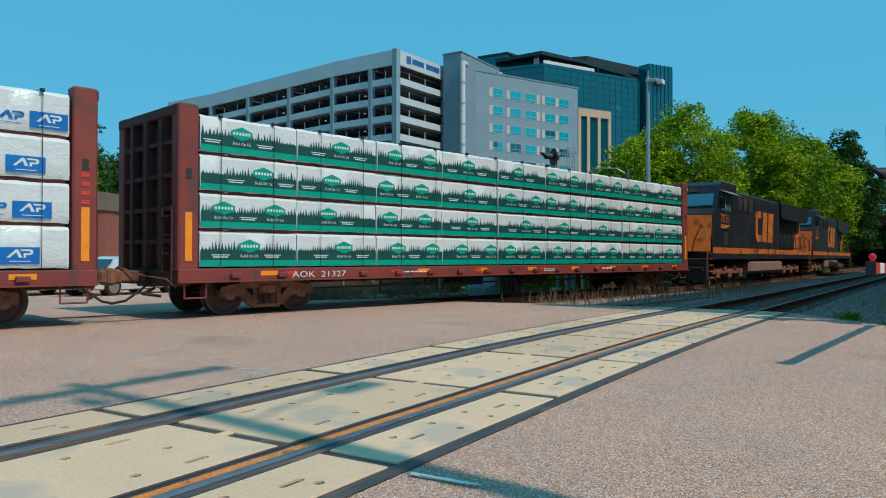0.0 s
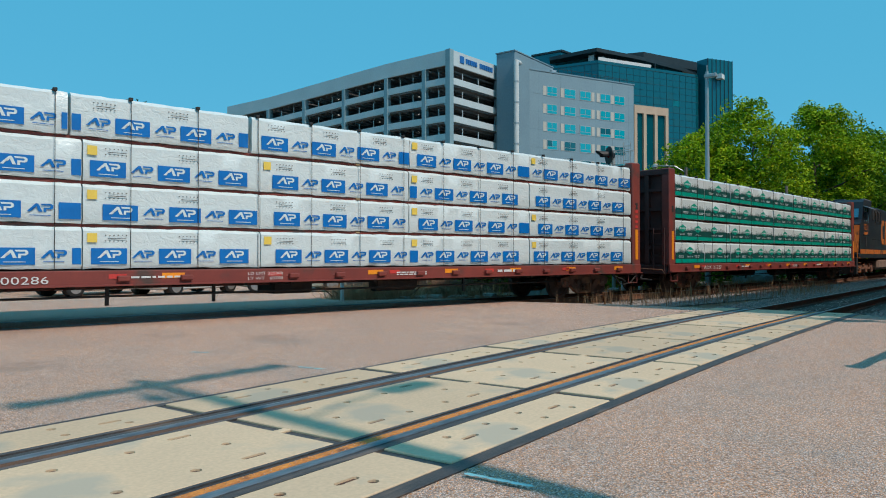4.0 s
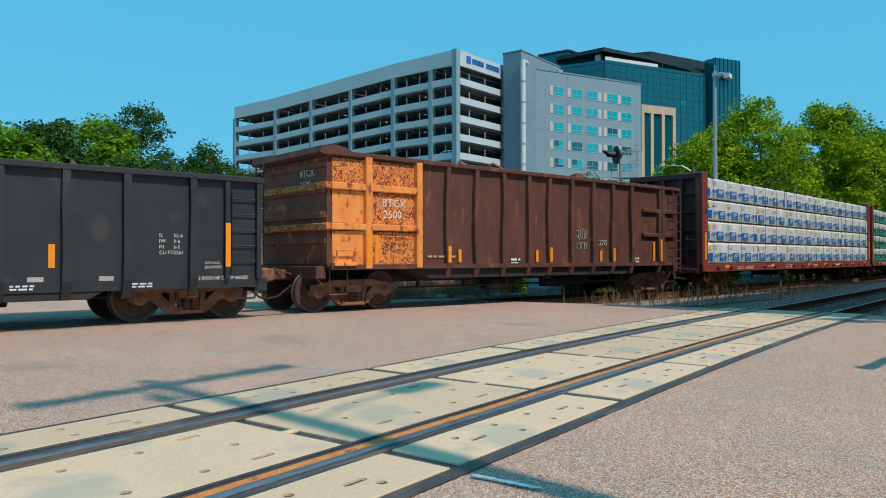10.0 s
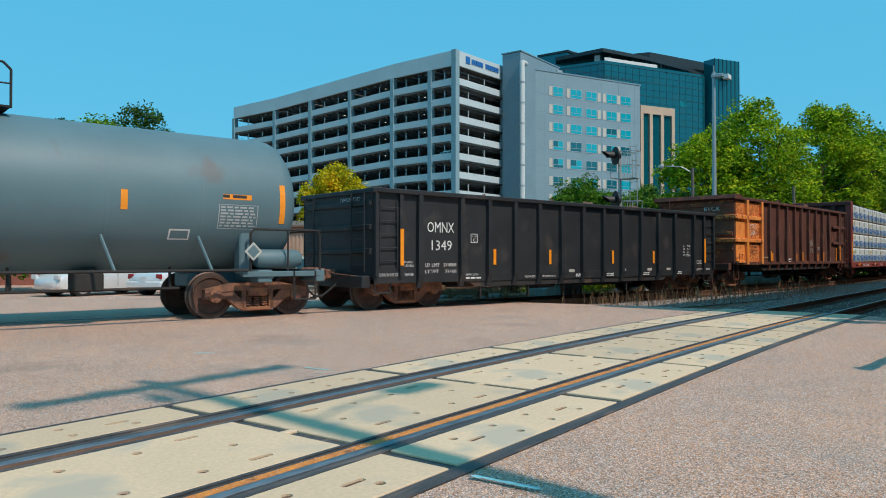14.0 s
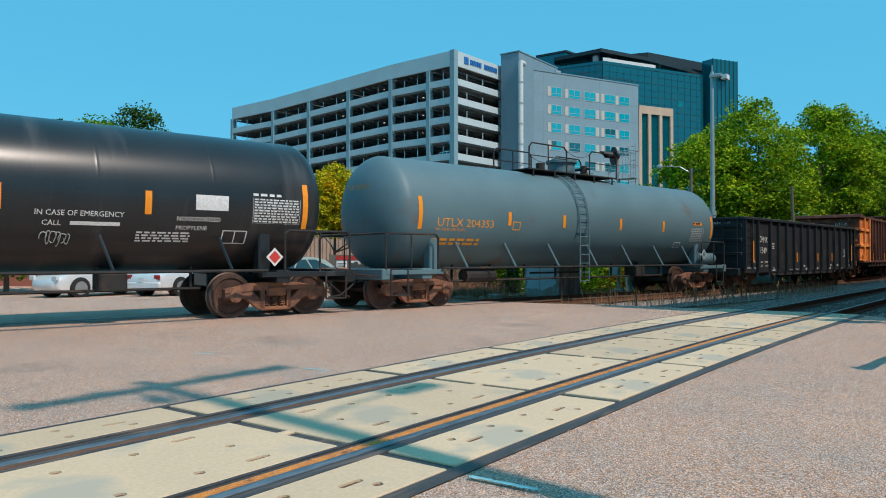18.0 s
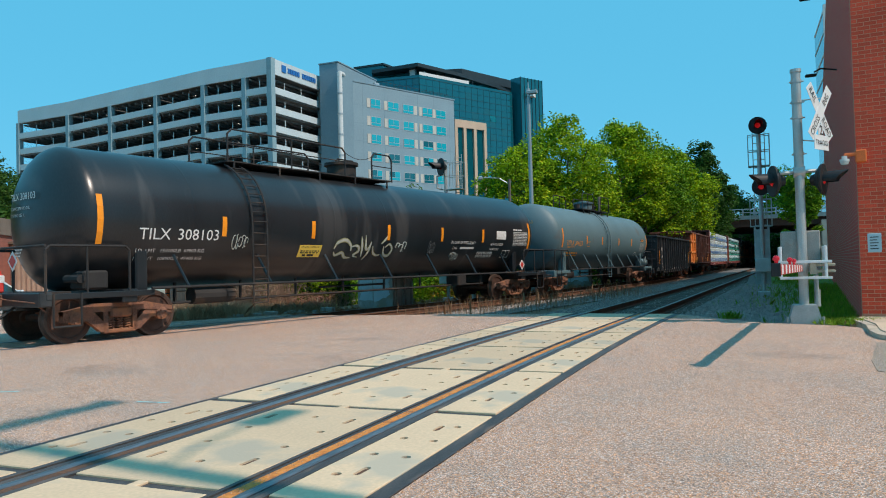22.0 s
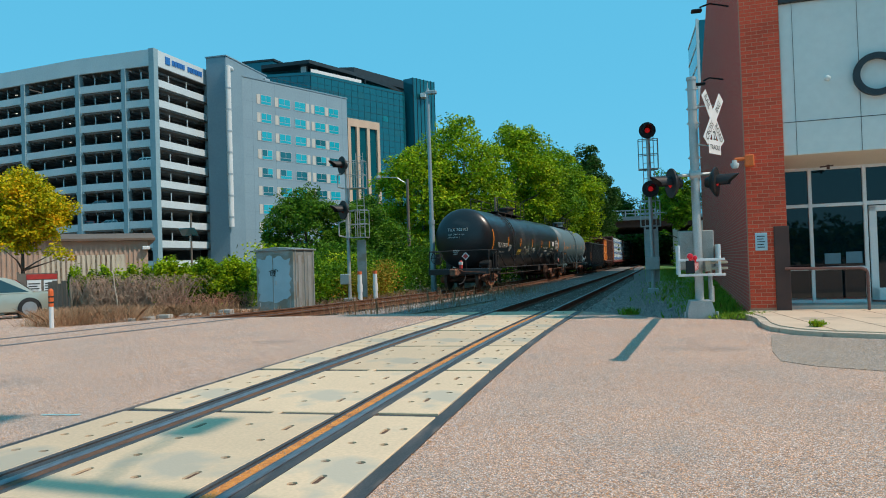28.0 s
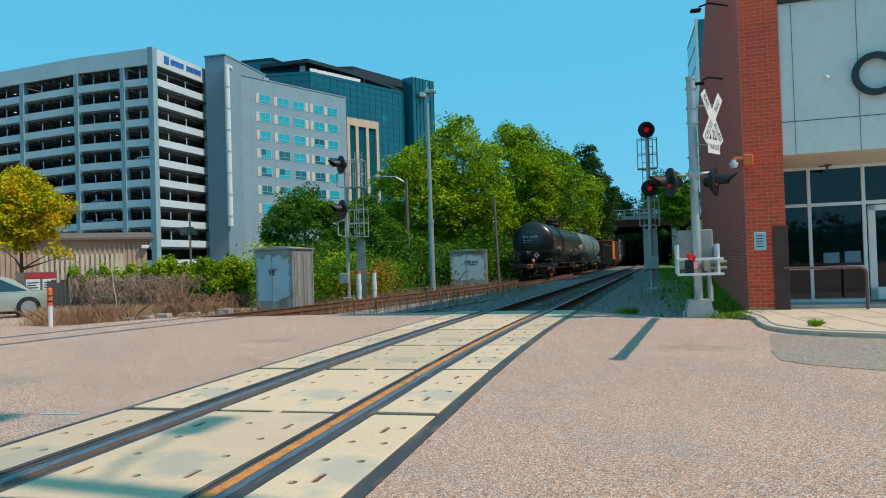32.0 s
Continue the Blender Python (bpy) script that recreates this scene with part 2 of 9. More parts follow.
SOIL = surf("dry_soil", (0.34, 0.245, 0.165), (0.19, 0.14, 0.095), 1.2, 0.95, bump=0.4, stain=(0.10, 0.12, 0.05), stain_at=0.56, stain_scale=0.3)
LAWN = surf("lawn_ground", (0.17, 0.27, 0.04), (0.09, 0.16, 0.025), 1.5, 0.95, bump=0.4)
CONCRETE = surf("plain_concrete", (0.46, 0.43, 0.38), (0.34, 0.32, 0.29), 1.0, 0.85, bump=0.15, vary=0.05)

# ---- track lines ----
YS = np.arange(-130.0, 420.0, 0.5)


def track_line(knots, slopes, x_at_0):
    slope = np.interp(YS, knots, slopes)
    xs = np.concatenate([[0], np.cumsum((slope[1:] + slope[:-1]) / 2 * 0.5)])
    xs += x_at_0 - np.interp(0, YS, xs)
    s = np.concatenate([[0], np.cumsum(np.hypot(np.diff(xs), 0.5))])
    return xs, s - np.interp(0, YS, s), slope


NEAR = track_line([-200, 3, 12, 500], [0.0, 0.0, 0.06, 0.06], -0.669)
MAIN = track_line([-200, 16, 44, 500], [0.235, 0.235, 0.06, 0.06], -11.37)


def on_track(line, s, off=0.0):
    """Place and heading (radians, right of +y) at a length s along a track, off metres to its right."""
    xs, ss, slope = line
    x, y, k = np.interp(s, ss, xs), np.interp(s, ss, YS), np.interp(s, ss, slope)
    h = math.atan(k)
    return float(x + off * math.cos(h)), float(y - off * math.sin(h)), h


def strip(geo, line, s0, s1, o0, o1, z0, z1, step=1.0):
    """A band along a track between two offsets and two heights."""
    n = max(2, int((s1 - s0) / step) + 1)
    v = []
    for i in range(n):
        s = s0 + (s1 - s0) * i / (n - 1)
        for o, z in ((o0, z0), (o1, z0), (o1, z1), (o0, z1)):
            x, y, _ = on_track(line, s, o)
            v.append((x, y, z))
    f = [(0, 1, 2, 3), tuple(4 * (n - 1) + k for k in (3, 2, 1, 0))]
    for i in range(n - 1):
        a = 4 * i
        f += [(a + k, a + (k + 1) % 4, a + 4 + (k + 1) % 4, a + 4 + k) for k in range(4)]
    return geo.add(v, f)


# ---- ground ----
rng = random.Random(5)
g = Geo()
for x0, x1, y0, y1 in ((-1500, 1500, -1500, 2500),):
    g.poly([(x0, y0, -0.34), (x1, y0, -0.34), (x1, y1, -0.34), (x0, y1, -0.34)])
solid("ground", g, SOIL, "dry brown soil with patches of weeds beside the tracks")
EDGE = [(-25.25, -48), (48, -48), (48, 9.0), (5.2, 10.2), (4.2, 11.5), (2.9, 12.1), (1.3, 14.3), (-1.0, 14.5), (-4.0, 14.35), (-7.0, 13.95), (-9.7, 13.8), (-10.5, 12.6), (-11.0, 11.4)]
solid("road", Geo().prism(EDGE, "z", -0.4, 0.0), ROAD, "sunlit pinkish road of coarse exposed aggregate with faint stains")
# the parking lot falls gently away from the main track
LOT = [(-11.0, 11.4), (-13.4, 12.6), (-15.8, 16.0), (-17.5, 21.0), (-30, 44), (-95, 60), (-95, -48), (-25.25, -48)]
FALL = Vector((-0.9724, 0.2333, 0))


def lot_z(x, y):
    d = (Vector((x, y, 0)) - Vector((-11.0, 11.4, 0))).dot(FALL)
    return -0.22 * max(0.0, min(1.0, d / 13.0))


bm = bmesh.new()
bm.faces.new([bm.verts.new((x, y, 0)) for x, y in LOT])
for d in (4.0, 8.0, 13.0):
    bmesh.ops.bisect_plane(bm, geom=bm.verts[:] + bm.edges[:] + bm.faces[:], plane_co=Vector((-11.0, 11.4, 0)) + FALL * d, plane_no=FALL)
rim = bmesh.ops.extrude_edge_only(bm, edges=[e for e in bm.edges if e.is_boundary])["geom"]
low = [q for q in rim if isinstance(q, bmesh.types.BMVert)]
for q in bm.verts:
    q.co.z = lot_z(q.co.x, q.co.y)
for q in low:
    q.co.z = -0.42
bmesh.ops.recalc_face_normals(bm, faces=bm.faces)
lot_mesh = bpy.data.meshes.new("parking_lot")
bm.to_mesh(lot_mesh)
bm.free()
lot_mesh.materials.append(ROAD)
tagged(new("parking_lot", lot_mesh), "sunlit pinkish parking lot surface sloping gently away", "parking lot", "", "structure")
solid("asphalt_lot", Geo().prism([(4.4, 8.6), (4.3, 8.0), (4.05, 6.6), (3.98, 5.7), (4.25, 5.3), (4.85, 4.93), (8, 3.2), (40, -6), (40, 1), (12, 6.6), (5.87, 7.8), (5.12, 8.16), (4.72, 8.5)], "z", -0.1, 0.006), APRON, "patch of older dark grey asphalt beside the kerb")

# crossing of the near track: rubber bed, seals, rails and flangeways
L0, L1 = -9.6, 14.4
bed = strip(Geo(), NEAR, L0, L1, -1.55, 1.54, -0.3, 0.003)
crossing = solid("crossing_bed", bed, RUBBER, "black rubber seals between the concrete crossing panels")
for o0, o1, z in ((-1.55, -1.455, 0.009), (1.425, 1.54, 0.009)):
    part("edge_seal", strip(Geo(), NEAR, L0, L1, o0, o1, -0.2, z), RUBBER, crossing, "black rubber strip along the panel edge")
for o0, o1, z in ((-0.935, -0.885, 0.017), (-0.875, -0.80, 0.008), (-0.64, -0.60, 0.007), (-0.59, -0.553, 0.017), (0.563, 0.595, 0.017), (0.60, 0.632, 0.008), (0.80, 0.845, 0.006), (0.853, 0.897, 0.017)):
    part("rubber_seal", strip(Geo(), NEAR, L0, L1, o0, o1, -0.2, z), RUBBER, crossing, "moulded black rubber rail seal")
RAIL_CROWN = [(-0.036, -0.2), (0.036, -0.2), (0.036, 0.008), (0.028, 0.016), (0.012, 0.020), (-0.012, 0.020), (-0.028, 0.016), (-0.036, 0.008)]


def swept(line, s0, s1, off, section, step=1.0):
    """A section of (across, height) carried along a track."""
    n, k, v = int((s1 - s0) / step) + 1, len(section), []
    for i in range(n + 1):
        for dx, dz in section:
            x, y, _ = on_track(line, s0 + (s1 - s0) * i / n, off + dx)
            v.append((x, y, dz))
    f = [tuple(range(k)), tuple(range(n * k, n * k + k))[::-1]]
    for i in range(n):
        f += [(i * k + j, i * k + (j + 1) % k, (i + 1) * k + (j + 1) % k, (i + 1) * k + j) for j in range(k)]
    return Geo().add(v, f)


for k, o in enumerate((-0.754, 0.754)):
    rail = thing("rail", "worn steel rail flush in the crossing, bright on its head", "rail", "rails of the near track", "structure")
    part("rail_head", swept(NEAR, L0 - 30, L1, o, RAIL_CROWN), RAIL_TOP, rail, "", True)
    gauge = (o + 0.038, o + 0.11) if k == 0 else (o - 0.118, o - 0.038)
    part("flangeway", strip(Geo(), NEAR, L0, L1, *gauge, -0.2, 0.011 if k else 0.006), RUST_DUST if k else RAIL_SIDE, rail, "flangeway packed with orange rust dirt" if k else "dark rusty flangeway")
grit = Geo()
for i in range(1300):
    s_, o_ = rng.uniform(-1.5, L1), rng.uniform(0.638, 0.712) if i % 4 else rng.uniform(1.50, 1.60)
    x, y, _ = on_track(NEAR, s_, o_)
    r, z = rng.uniform(0.004, 0.011), (0.010 if i % 4 else 0.002)
    t = rng.uniform(0, 3.1)
    c, sn = math.cos(t) * r, math.sin(t) * r
    grit.add([(x + c, y + sn, z), (x - sn, y + c, z), (x - c, y - sn, z), (x + sn, y - c, z), (x, y, z + r * 0.8)], [(0, 1, 4), (1, 2, 4), (2, 3, 4), (3, 0, 4)])
solid("flangeway_grit", grit, surf("rusty_grit", (0.60, 0.34, 0.18), (0.40, 0.14, 0.05), 30, 0.9, bump=0.2, spread=0.3), "rusty grit lying in the flangeway and along the seal", "grit", "stuff")

# concrete panels, three across, each with sunk lifting and bolt recesses
SLOT = surf("panel_recess", (0.17, 0.08, 0.045), (0.05, 0.033, 0.026), 24, 0.9, bump=0.5, fine=70, spread=0.2)


def recess(cx, cy, slot):
    """Outline of a bolt hole, or of a long lifting slot that lies along the track."""
    if not slot:
        return [(cx + 0.033 * math.cos(a), cy + 0.033 * math.sin(a)) for a in (0.628 * q for q in range(10))]
    return [(cx + a, cy + b) for a, b in ((0.024, -0.07), (0.024, 0.07), (0.012, 0.088), (-0.012, 0.088), (-0.024, 0.07), (-0.024, -0.07), (-0.012, -0.088), (0.012, -0.088))]


def crossing_panel(w, l, spots, name):
    """Meshes of one panel with open recesses, and of the rusty floors of those recesses."""
    lip = 0.006
    outer = [(-w + lip, -l + lip), (w - lip, -l + lip), (w - lip, l - lip), (-w + lip, l - lip)]
    holes = [recess(*q) for q in spots]
    top = 0.021
    flat = [Vector((x, y, 0)) for loop in [outer] + holes for x, y in loop]
    tris = tessellate_polygon([[Vector((x, y, 0)) for x, y in loop] for loop in [outer] + holes])
    g = Geo().add([(p.x, p.y, top) for p in flat], [tuple(t) for t in tris])
    for loop in holes:
        n = len(loop)
        g.add([(x, y, top) for x, y in loop] + [(x, y, top - 0.03) for x, y in loop], [(i, (i + 1) % n, n + (i + 1) % n, n + i) for i in range(n)])
    rim = [(-w, -l), (w, -l), (w, l), (-w, l)]
    g.add([(x, y, top) for x, y in outer] + [(x, y, top - lip) for x, y in rim] + [(x, y, -0.1) for x, y in rim], [(i, (i + 1) % 4, 4 + (i + 1) % 4, 4 + i) for i in range(4)] + [(4 + i, 4 + (i + 1) % 4, 8 + (i + 1) % 4, 8 + i) for i in range(4)])
    floors = Geo()
    for loop in holes:
        floors.poly([(x, y, top - 0.012) for x, y in loop])
    return g.mesh(name, PANEL), floors.mesh("recess_floor", SLOT)


# across and along from the panel's middle; True for a slot
SIDE_HOLES = [(0.13, 0.70, False), (0.01, 0.62, True), (-0.11, 0.26, False), (0.13, 0.24, False), (-0.11, -0.2, False), (0.13, -0.21, False), (0.01, -0.58, True), (-0.11, -0.68, False)]
MID_HOLES = [(-0.39, 0.65, True), (0.0, 0.73, False), (0.37, 0.65, True), (-0.31, 0.25, False), (0.345, 0.26, False), (-0.31, -0.22, False), (0.345, -0.21, False), (-0.40, -0.63, True), (0.025, -0.69, False), (0.355, -0.61, True)]
PANELS = [(-1.45, -0.94, SIDE_HOLES), (-0.55, 0.56, MID_HOLES), (0.90, 1.42, SIDE_HOLES)]
PANEL_MESH = [crossing_panel((o1 - o0) / 2, 1.145, spots, "panel") for o0, o1, spots in PANELS]
bridge_mesh = Geo().box(-0.035, 0.035, -0.06, 0.06, -0.1, 0.017, 0.004).mesh("panel_key", PANEL)
for i in range(10):
    for kind, (o0, o1, spots) in enumerate(PANELS):
        mid = -9.6 + 2.4 * i + 1.2 + rng.uniform(-0.012, 0.012)
        x, y, h = on_track(NEAR, mid, (o0 + o1) / 2)
        pan = new("panel", PANEL_MESH[kind][0])
        pan.parent, pan.matrix_basis = crossing, pose(x, y, rng.uniform(-0.004, 0.001), 0, 0, -math.degrees(h) + rng.uniform(-0.12, 0.12))
        fl = new("bolt_recess", PANEL_MESH[kind][1])
        fl.parent = pan
        tagged(fl, "rusty dirt-filled bolt recesses")
        if kind == 1 and i:
            x, y, h = on_track(NEAR, mid - 1.2, 0.0)
            key = new("panel_key", bridge_mesh)
            key.parent, key.matrix_basis = crossing, pose(x, y, 0, 0, 0, -math.degrees(h))

# rails of the main track where it crosses the road
for o in (-0.754, 0.754):
    rail = thing("rail", "rusty-sided rail sunk in the road surface", "rail", "rails of the main track", "structure")
    part("rail_head", strip(Geo(), MAIN, -60, 14.6, o - 0.036, o + 0.036, -0.2, 0.008), RAIL_TOP, rail)
    part("flangeway", strip(Geo(), MAIN, -60, 14.6, o - 0.11, o - 0.036, -0.2, 0.004) if o > 0 else strip(Geo(), MAIN, -60, 14.6, o + 0.036, o + 0.11, -0.2, 0.004), RUBBER, rail)
    part("asphalt_seam", strip(Geo(), MAIN, -60, 14.6, o + 0.05, o + 0.09, -0.2, 0.003) if o > 0 else strip(Geo(), MAIN, -60, 14.6, o - 0.09, o - 0.05, -0.2, 0.003), ASPHALT, rail)

# open track beyond the road
RAIL_SECTION = [(-0.036, 0.0), (0.036, 0.0), (0.036, -0.035), (0.01, -0.05), (0.01, -0.14), (0.07, -0.16), (0.07, -0.172), (-0.07, -0.172), (-0.07, -0.16), (-0.01, -0.14), (-0.01, -0.05), (-0.036, -0.035)]


def open_rail(line, s0, s1, off, label, group):
    v, f, n = [], [], int((s1 - s0) / 2) + 1
    k = len(RAIL_SECTION)
    for i in range(n + 1):
        s = s0 + (s1 - s0) * i / n
        for dx, dz in RAIL_SECTION:
            x, y, _ = on_track(line, s, off + dx)
            v.append((x, y, dz))
    for i in range(n):
        f += [(i * k + j, i * k + (j + 1) % k, (i + 1) * k + (j + 1) % k, (i + 1) * k + j) for j in range(k)]
    ob = thing("rail", label, "rail", group, "structure")
    part("rail_steel", Geo().add(v, f + [tuple(range(k))]), RAIL_SIDE, ob)
    part("running_surface", strip(Geo(), line, s0, s1, off - 0.028, off + 0.028, -0.01, 0.003, 2.0), RAIL_TOP, ob, "polished running surface")


for o in (-0.754, 0.754):
    open_rail(NEAR, 14.4, 320, o, "rusty steel rail on wooden ties, polished on top", "rails of the near track")
    open_rail(MAIN, 14.6, 320, o, "brown rusty rail half sunk in gravel and weeds", "rails of the main track")
tie_geo = Geo().box(-1.3, 1.3, -0.115, 0.115, -0.2, 0.0, 0.02).mesh("tie", TIE)
ties = thing("sleepers", "weathered wooden ties of the near track", "railway ties", "", "structure")
for i in range(150):
    x, y, h = on_track(NEAR, 14.75 + 0.54 * i)
    ob = new("tie", tie_geo)
    ob.parent, ob.matrix_basis = ties, pose(x + rng.uniform(-0.04, 0.04), y, -0.172 + rng.uniform(-0.012, 0.0), 0, 0, -math.degrees(h) + rng.uniform(-1, 1))
far_ties = Geo()
for line, s0, n in ((NEAR, 96, 300), (MAIN, 15.0, 420)):
    for i in range(n):
        x, y, h = on_track(line, s0 + 0.54 * i)
        far_ties.add(*(lambda q: (q.v, q.f))(Geo().box(-1.3, 1.3, -0.115, 0.115, -0.4, -0.185).moved(pose(x, y, 0, 0, 0, -math.degrees(h)))))
solid("far_sleepers", far_ties, TIE, "weathered wooden ties half buried in ballast", "railway ties", "stuff")

# ballast bed and loose stones
bedg = strip(Geo(), NEAR, 14.45, 320, -2.7, 2.4, -0.5, -0.215, 2.0)
solid("ballast_bed_near", bedg, BED, "grey crushed-stone ballast under the near track")
solid("ballast_bed_main", strip(Geo(), MAIN, 14.7, 320, -2.3, 2.6, -0.5, -0.212, 2.0), BED, "grey crushed-stone ballast with brown rust dust under the main track")
solid("gravel_verge", Geo().prism([(1.4, 14.3), (2.9, 12.15), (4.1, 11.6), (4.6, 12.4), (5.2, 18), (5.0, 24), (7.5, 60), (11, 110), (4, 110), (2.9, 40)], "z", -0.5, -0.14), BED, "grey gravel verge beside the crossing")
stones = Geo()
for i in range(30000):
    if i % 3 == 0:
        s, o, line, z = 14.6 + 34 * rng.random() ** 1.6, rng.uniform(-2.6, 3.2), NEAR, -0.2
    elif i % 3 == 1:
        s, o, line, z = 14.7 + 34 * rng.random() ** 1.4, rng.uniform(1.2, 3.4), MAIN, -0.2
    else:
        s, o, line, z = 13.2 + 26 * rng.random() ** 1.6, rng.uniform(1.4, 4.6), NEAR, -0.13
    x, y, _ = on_track(line, s, o)
    if y < 14.45 and x < 1.2 or abs(abs(o) - 0.754) < 0.09:
        continue
    r = rng.uniform(0.018, 0.042)
    q = [(r * rng.uniform(0.6, 1.3), 0, 0), (-r * rng.uniform(0.6, 1.3), 0, 0), (0, r * rng.uniform(0.6, 1.3), 0), (0, -r * rng.uniform(0.6, 1.3), 0), (0, 0, r * rng.uniform(0.5, 1)), (0, 0, -r)]
    t = rng.uniform(0, 3.1)
    c, sn = math.cos(t), math.sin(t)
    stones.add([(x + c * a - sn * b, y + sn * a + c * b, z + d) for a, b, d in q], [(0, 2, 4), (2, 1, 4), (1, 3, 4), (3, 0, 4), (2, 0, 5), (1, 2, 5), (3, 1, 5), (0, 3, 5)])
solid("ballast_stones", stones, STONE, "loose grey crushed stones between and beside the rails", "gravel", "stuff")

# spray paint and scuffs on the road
SPRAY = surf("faded_cyan_spray_paint", (0.25, 0.58, 0.62), (0.32, 0.52, 0.52), 14, 0.8, bump=0)
for k, (x, y, w, a) in enumerate(((-4.82, 2.26, 0.22, 20), (-2.66, 2.18, 0.30, 5), (1.15, -0.08, 0.34, 2))):
    g = Geo()
    for i in range(6):
        c, r = -w / 2 + w * i / 5, 0.018 + 0.008 * ((i * 7 + k * 3) % 4) / 3
        g.poly([(c + 0.05 * math.cos(q), r * math.sin(q), 0.0015 * (1 + i % 2)) for q in (0.1, 1.0, 2.1, 3.0, 4.1, 5.2)])
    ob = solid("paint_mark", g, SPRAY, "small faded cyan spray paint mark on the road", "paint mark", "structure")
    ob.matrix_basis = pose(x, y, 0.018 if abs(x) < 1.6 and y < 0.5 else 0.002, 0, 0, a)

# ---- train materials ----
CAR_RED = surf("oxide_red_paint", (0.26, 0.05, 0.035), (0.17, 0.035, 0.028), 1.5, 0.6, bump=0.08, stain=(0.09, 0.05, 0.04), stain_at=0.62)
CAR_DARK = surf("sooty_red_paint", (0.11, 0.035, 0.03), (0.06, 0.025, 0.022), 2.0, 0.75, bump=0.1)
TRUCK = surf("rusty_cast_steel", (0.27, 0.125, 0.078), (0.10, 0.05, 0.035), 5, 0.85, 0.1, bump=0.3, stain=(0.30, 0.13, 0.065), stain_at=0.58, stain_scale=3)
WHEEL = surf("brown_wheel_steel", (0.14, 0.07, 0.048), (0.06, 0.04, 0.032), 5, 0.7, 0.3, bump=0.15)
TREAD = surf("worn_wheel_tread", (0.13, 0.085, 0.065), (0.08, 0.055, 0.045), 5, 0.5, 0.5, bump=0.03)
UNDER = surf("black_underframe", (0.03, 0.028, 0.027), (0.016, 0.015, 0.015), 3, 0.8, bump=0.2, stain=(0.07, 0.045, 0.03), stain_at=0.62)
REFLECT = surf("yellow_orange_reflector", (0.95, 0.32, 0.012), (0.85, 0.27, 0.012), 10, 0.45, bump=0.0)
RED_TAG = surf("red_reflector", (0.65, 0.05, 0.04), (0.5, 0.04, 0.03), 10, 0.5, bump=0)
WHITE_INK = surf("white_lettering", (0.78, 0.77, 0.74), (0.60, 0.59, 0.57), 20, 0.7, bump=0)
ORANGE_INK = surf("orange_lettering", (0.85, 0.36, 0.03), (0.7, 0.28, 0.03), 20, 0.7, bump=0)
BLACK_INK = surf("black_lettering", (0.03, 0.03, 0.03), (0.02, 0.02, 0.02), 20, 0.7, bump=0)
WRAP = surf("white_lumber_wrap", (0.72, 0.785, 0.77), (0.62, 0.685, 0.685), 1.8, 0.34, bump=1.1, fine=6.5, stretch=(1, 0.9, 1.4), spread=0.24)
for q in WRAP.node_tree.nodes:
    if q.type == "TEX_NOISE":
        q.inputs["Distortion"].default_value = 1.6
WRAP_BLUE = surf("blue_wrap_print", (0.003, 0.165, 0.52), (0.003, 0.14, 0.45), 2, 0.45, bump=0.3, fine=7)
WRAP_GREEN = surf("green_wrap_print", (0.004, 0.36, 0.25), (0.003, 0.31, 0.215), 2, 0.45, bump=0.3, fine=7)
WRAP_PINE = surf("dark_green_wrap_print", (0.008, 0.085, 0.075), (0.006, 0.065, 0.055), 2, 0.45, bump=0.3, fine=7)
TAG_YELLOW = surf("yellow_tag", (0.85, 0.62, 0.10), (0.8, 0.55, 0.08), 5, 0.6, bump=0)
LUMBER = surf("pale_lumber", (0.55, 0.38, 0.20), (0.42, 0.28, 0.14), 4, 0.8, bump=0.2, stretch=(1, 0.1, 1))
GON_BROWN = surf("brown_gondola_paint", (0.145, 0.049, 0.032), (0.058, 0.026, 0.019), 2.2, 0.75, bump=0.4, spread=0.2, fine=25, stretch=(1, 1.5, 0.6), stain=(0.20, 0.07, 0.035), stain_at=0.63, stain_scale=2.6)
GON_BLACK = surf("black_gondola_paint", (0.026, 0.028, 0.031), (0.016, 0.017, 0.019), 1.4, 0.55, bump=0.16, stain=(0.045, 0.041, 0.039), stain_at=0.62, stain_scale=1.2)
SCRAP = surf("rusty_scrap", (0.30, 0.14, 0.08), (0.10, 0.06, 0.045), 6, 0.85, 0.2, bump=0.3)
GON_ORANGE = surf("flaking_orange_paint", (0.90, 0.345, 0.075), (0.74, 0.235, 0.045), 2.5, 0.65, bump=0.3, stain=(0.30, 0.07, 0.025), stain_at=0.60, stain_scale=4.5, stretch=(1, 1.3, 0.8))
GON_FLAKED = surf("rusted_orange_paint", (0.92, 0.36, 0.08), (0.62, 0.13, 0.025), 5.0, 0.75, bump=0.6, stain=(0.17, 0.032, 0.014), stain_at=0.53, stain_scale=8.0, spread=0.2)
for q in GON_FLAKED.node_tree.nodes:
    if q.type == "TEX_NOISE" and q.inputs["Scale"].default_value == 8.0:
        q.inputs["Distortion"].default_value = 2.6
GON_END = surf("rusted_red_brown_end", (0.34, 0.10, 0.045), (0.13, 0.04, 0.025), 3, 0.8, bump=0.5, spread=0.2, stain=(0.62, 0.20, 0.045), stain_at=0.64, stain_scale=4.5)
TANK_GREY = surf("grey_tank_paint", (0.115, 0.19, 0.215), (0.092, 0.158, 0.18), 0.9, 0.55, bump=0.03, stain=(0.12, 0.125, 0.125), stain_at=0.66, stain_scale=0.8)
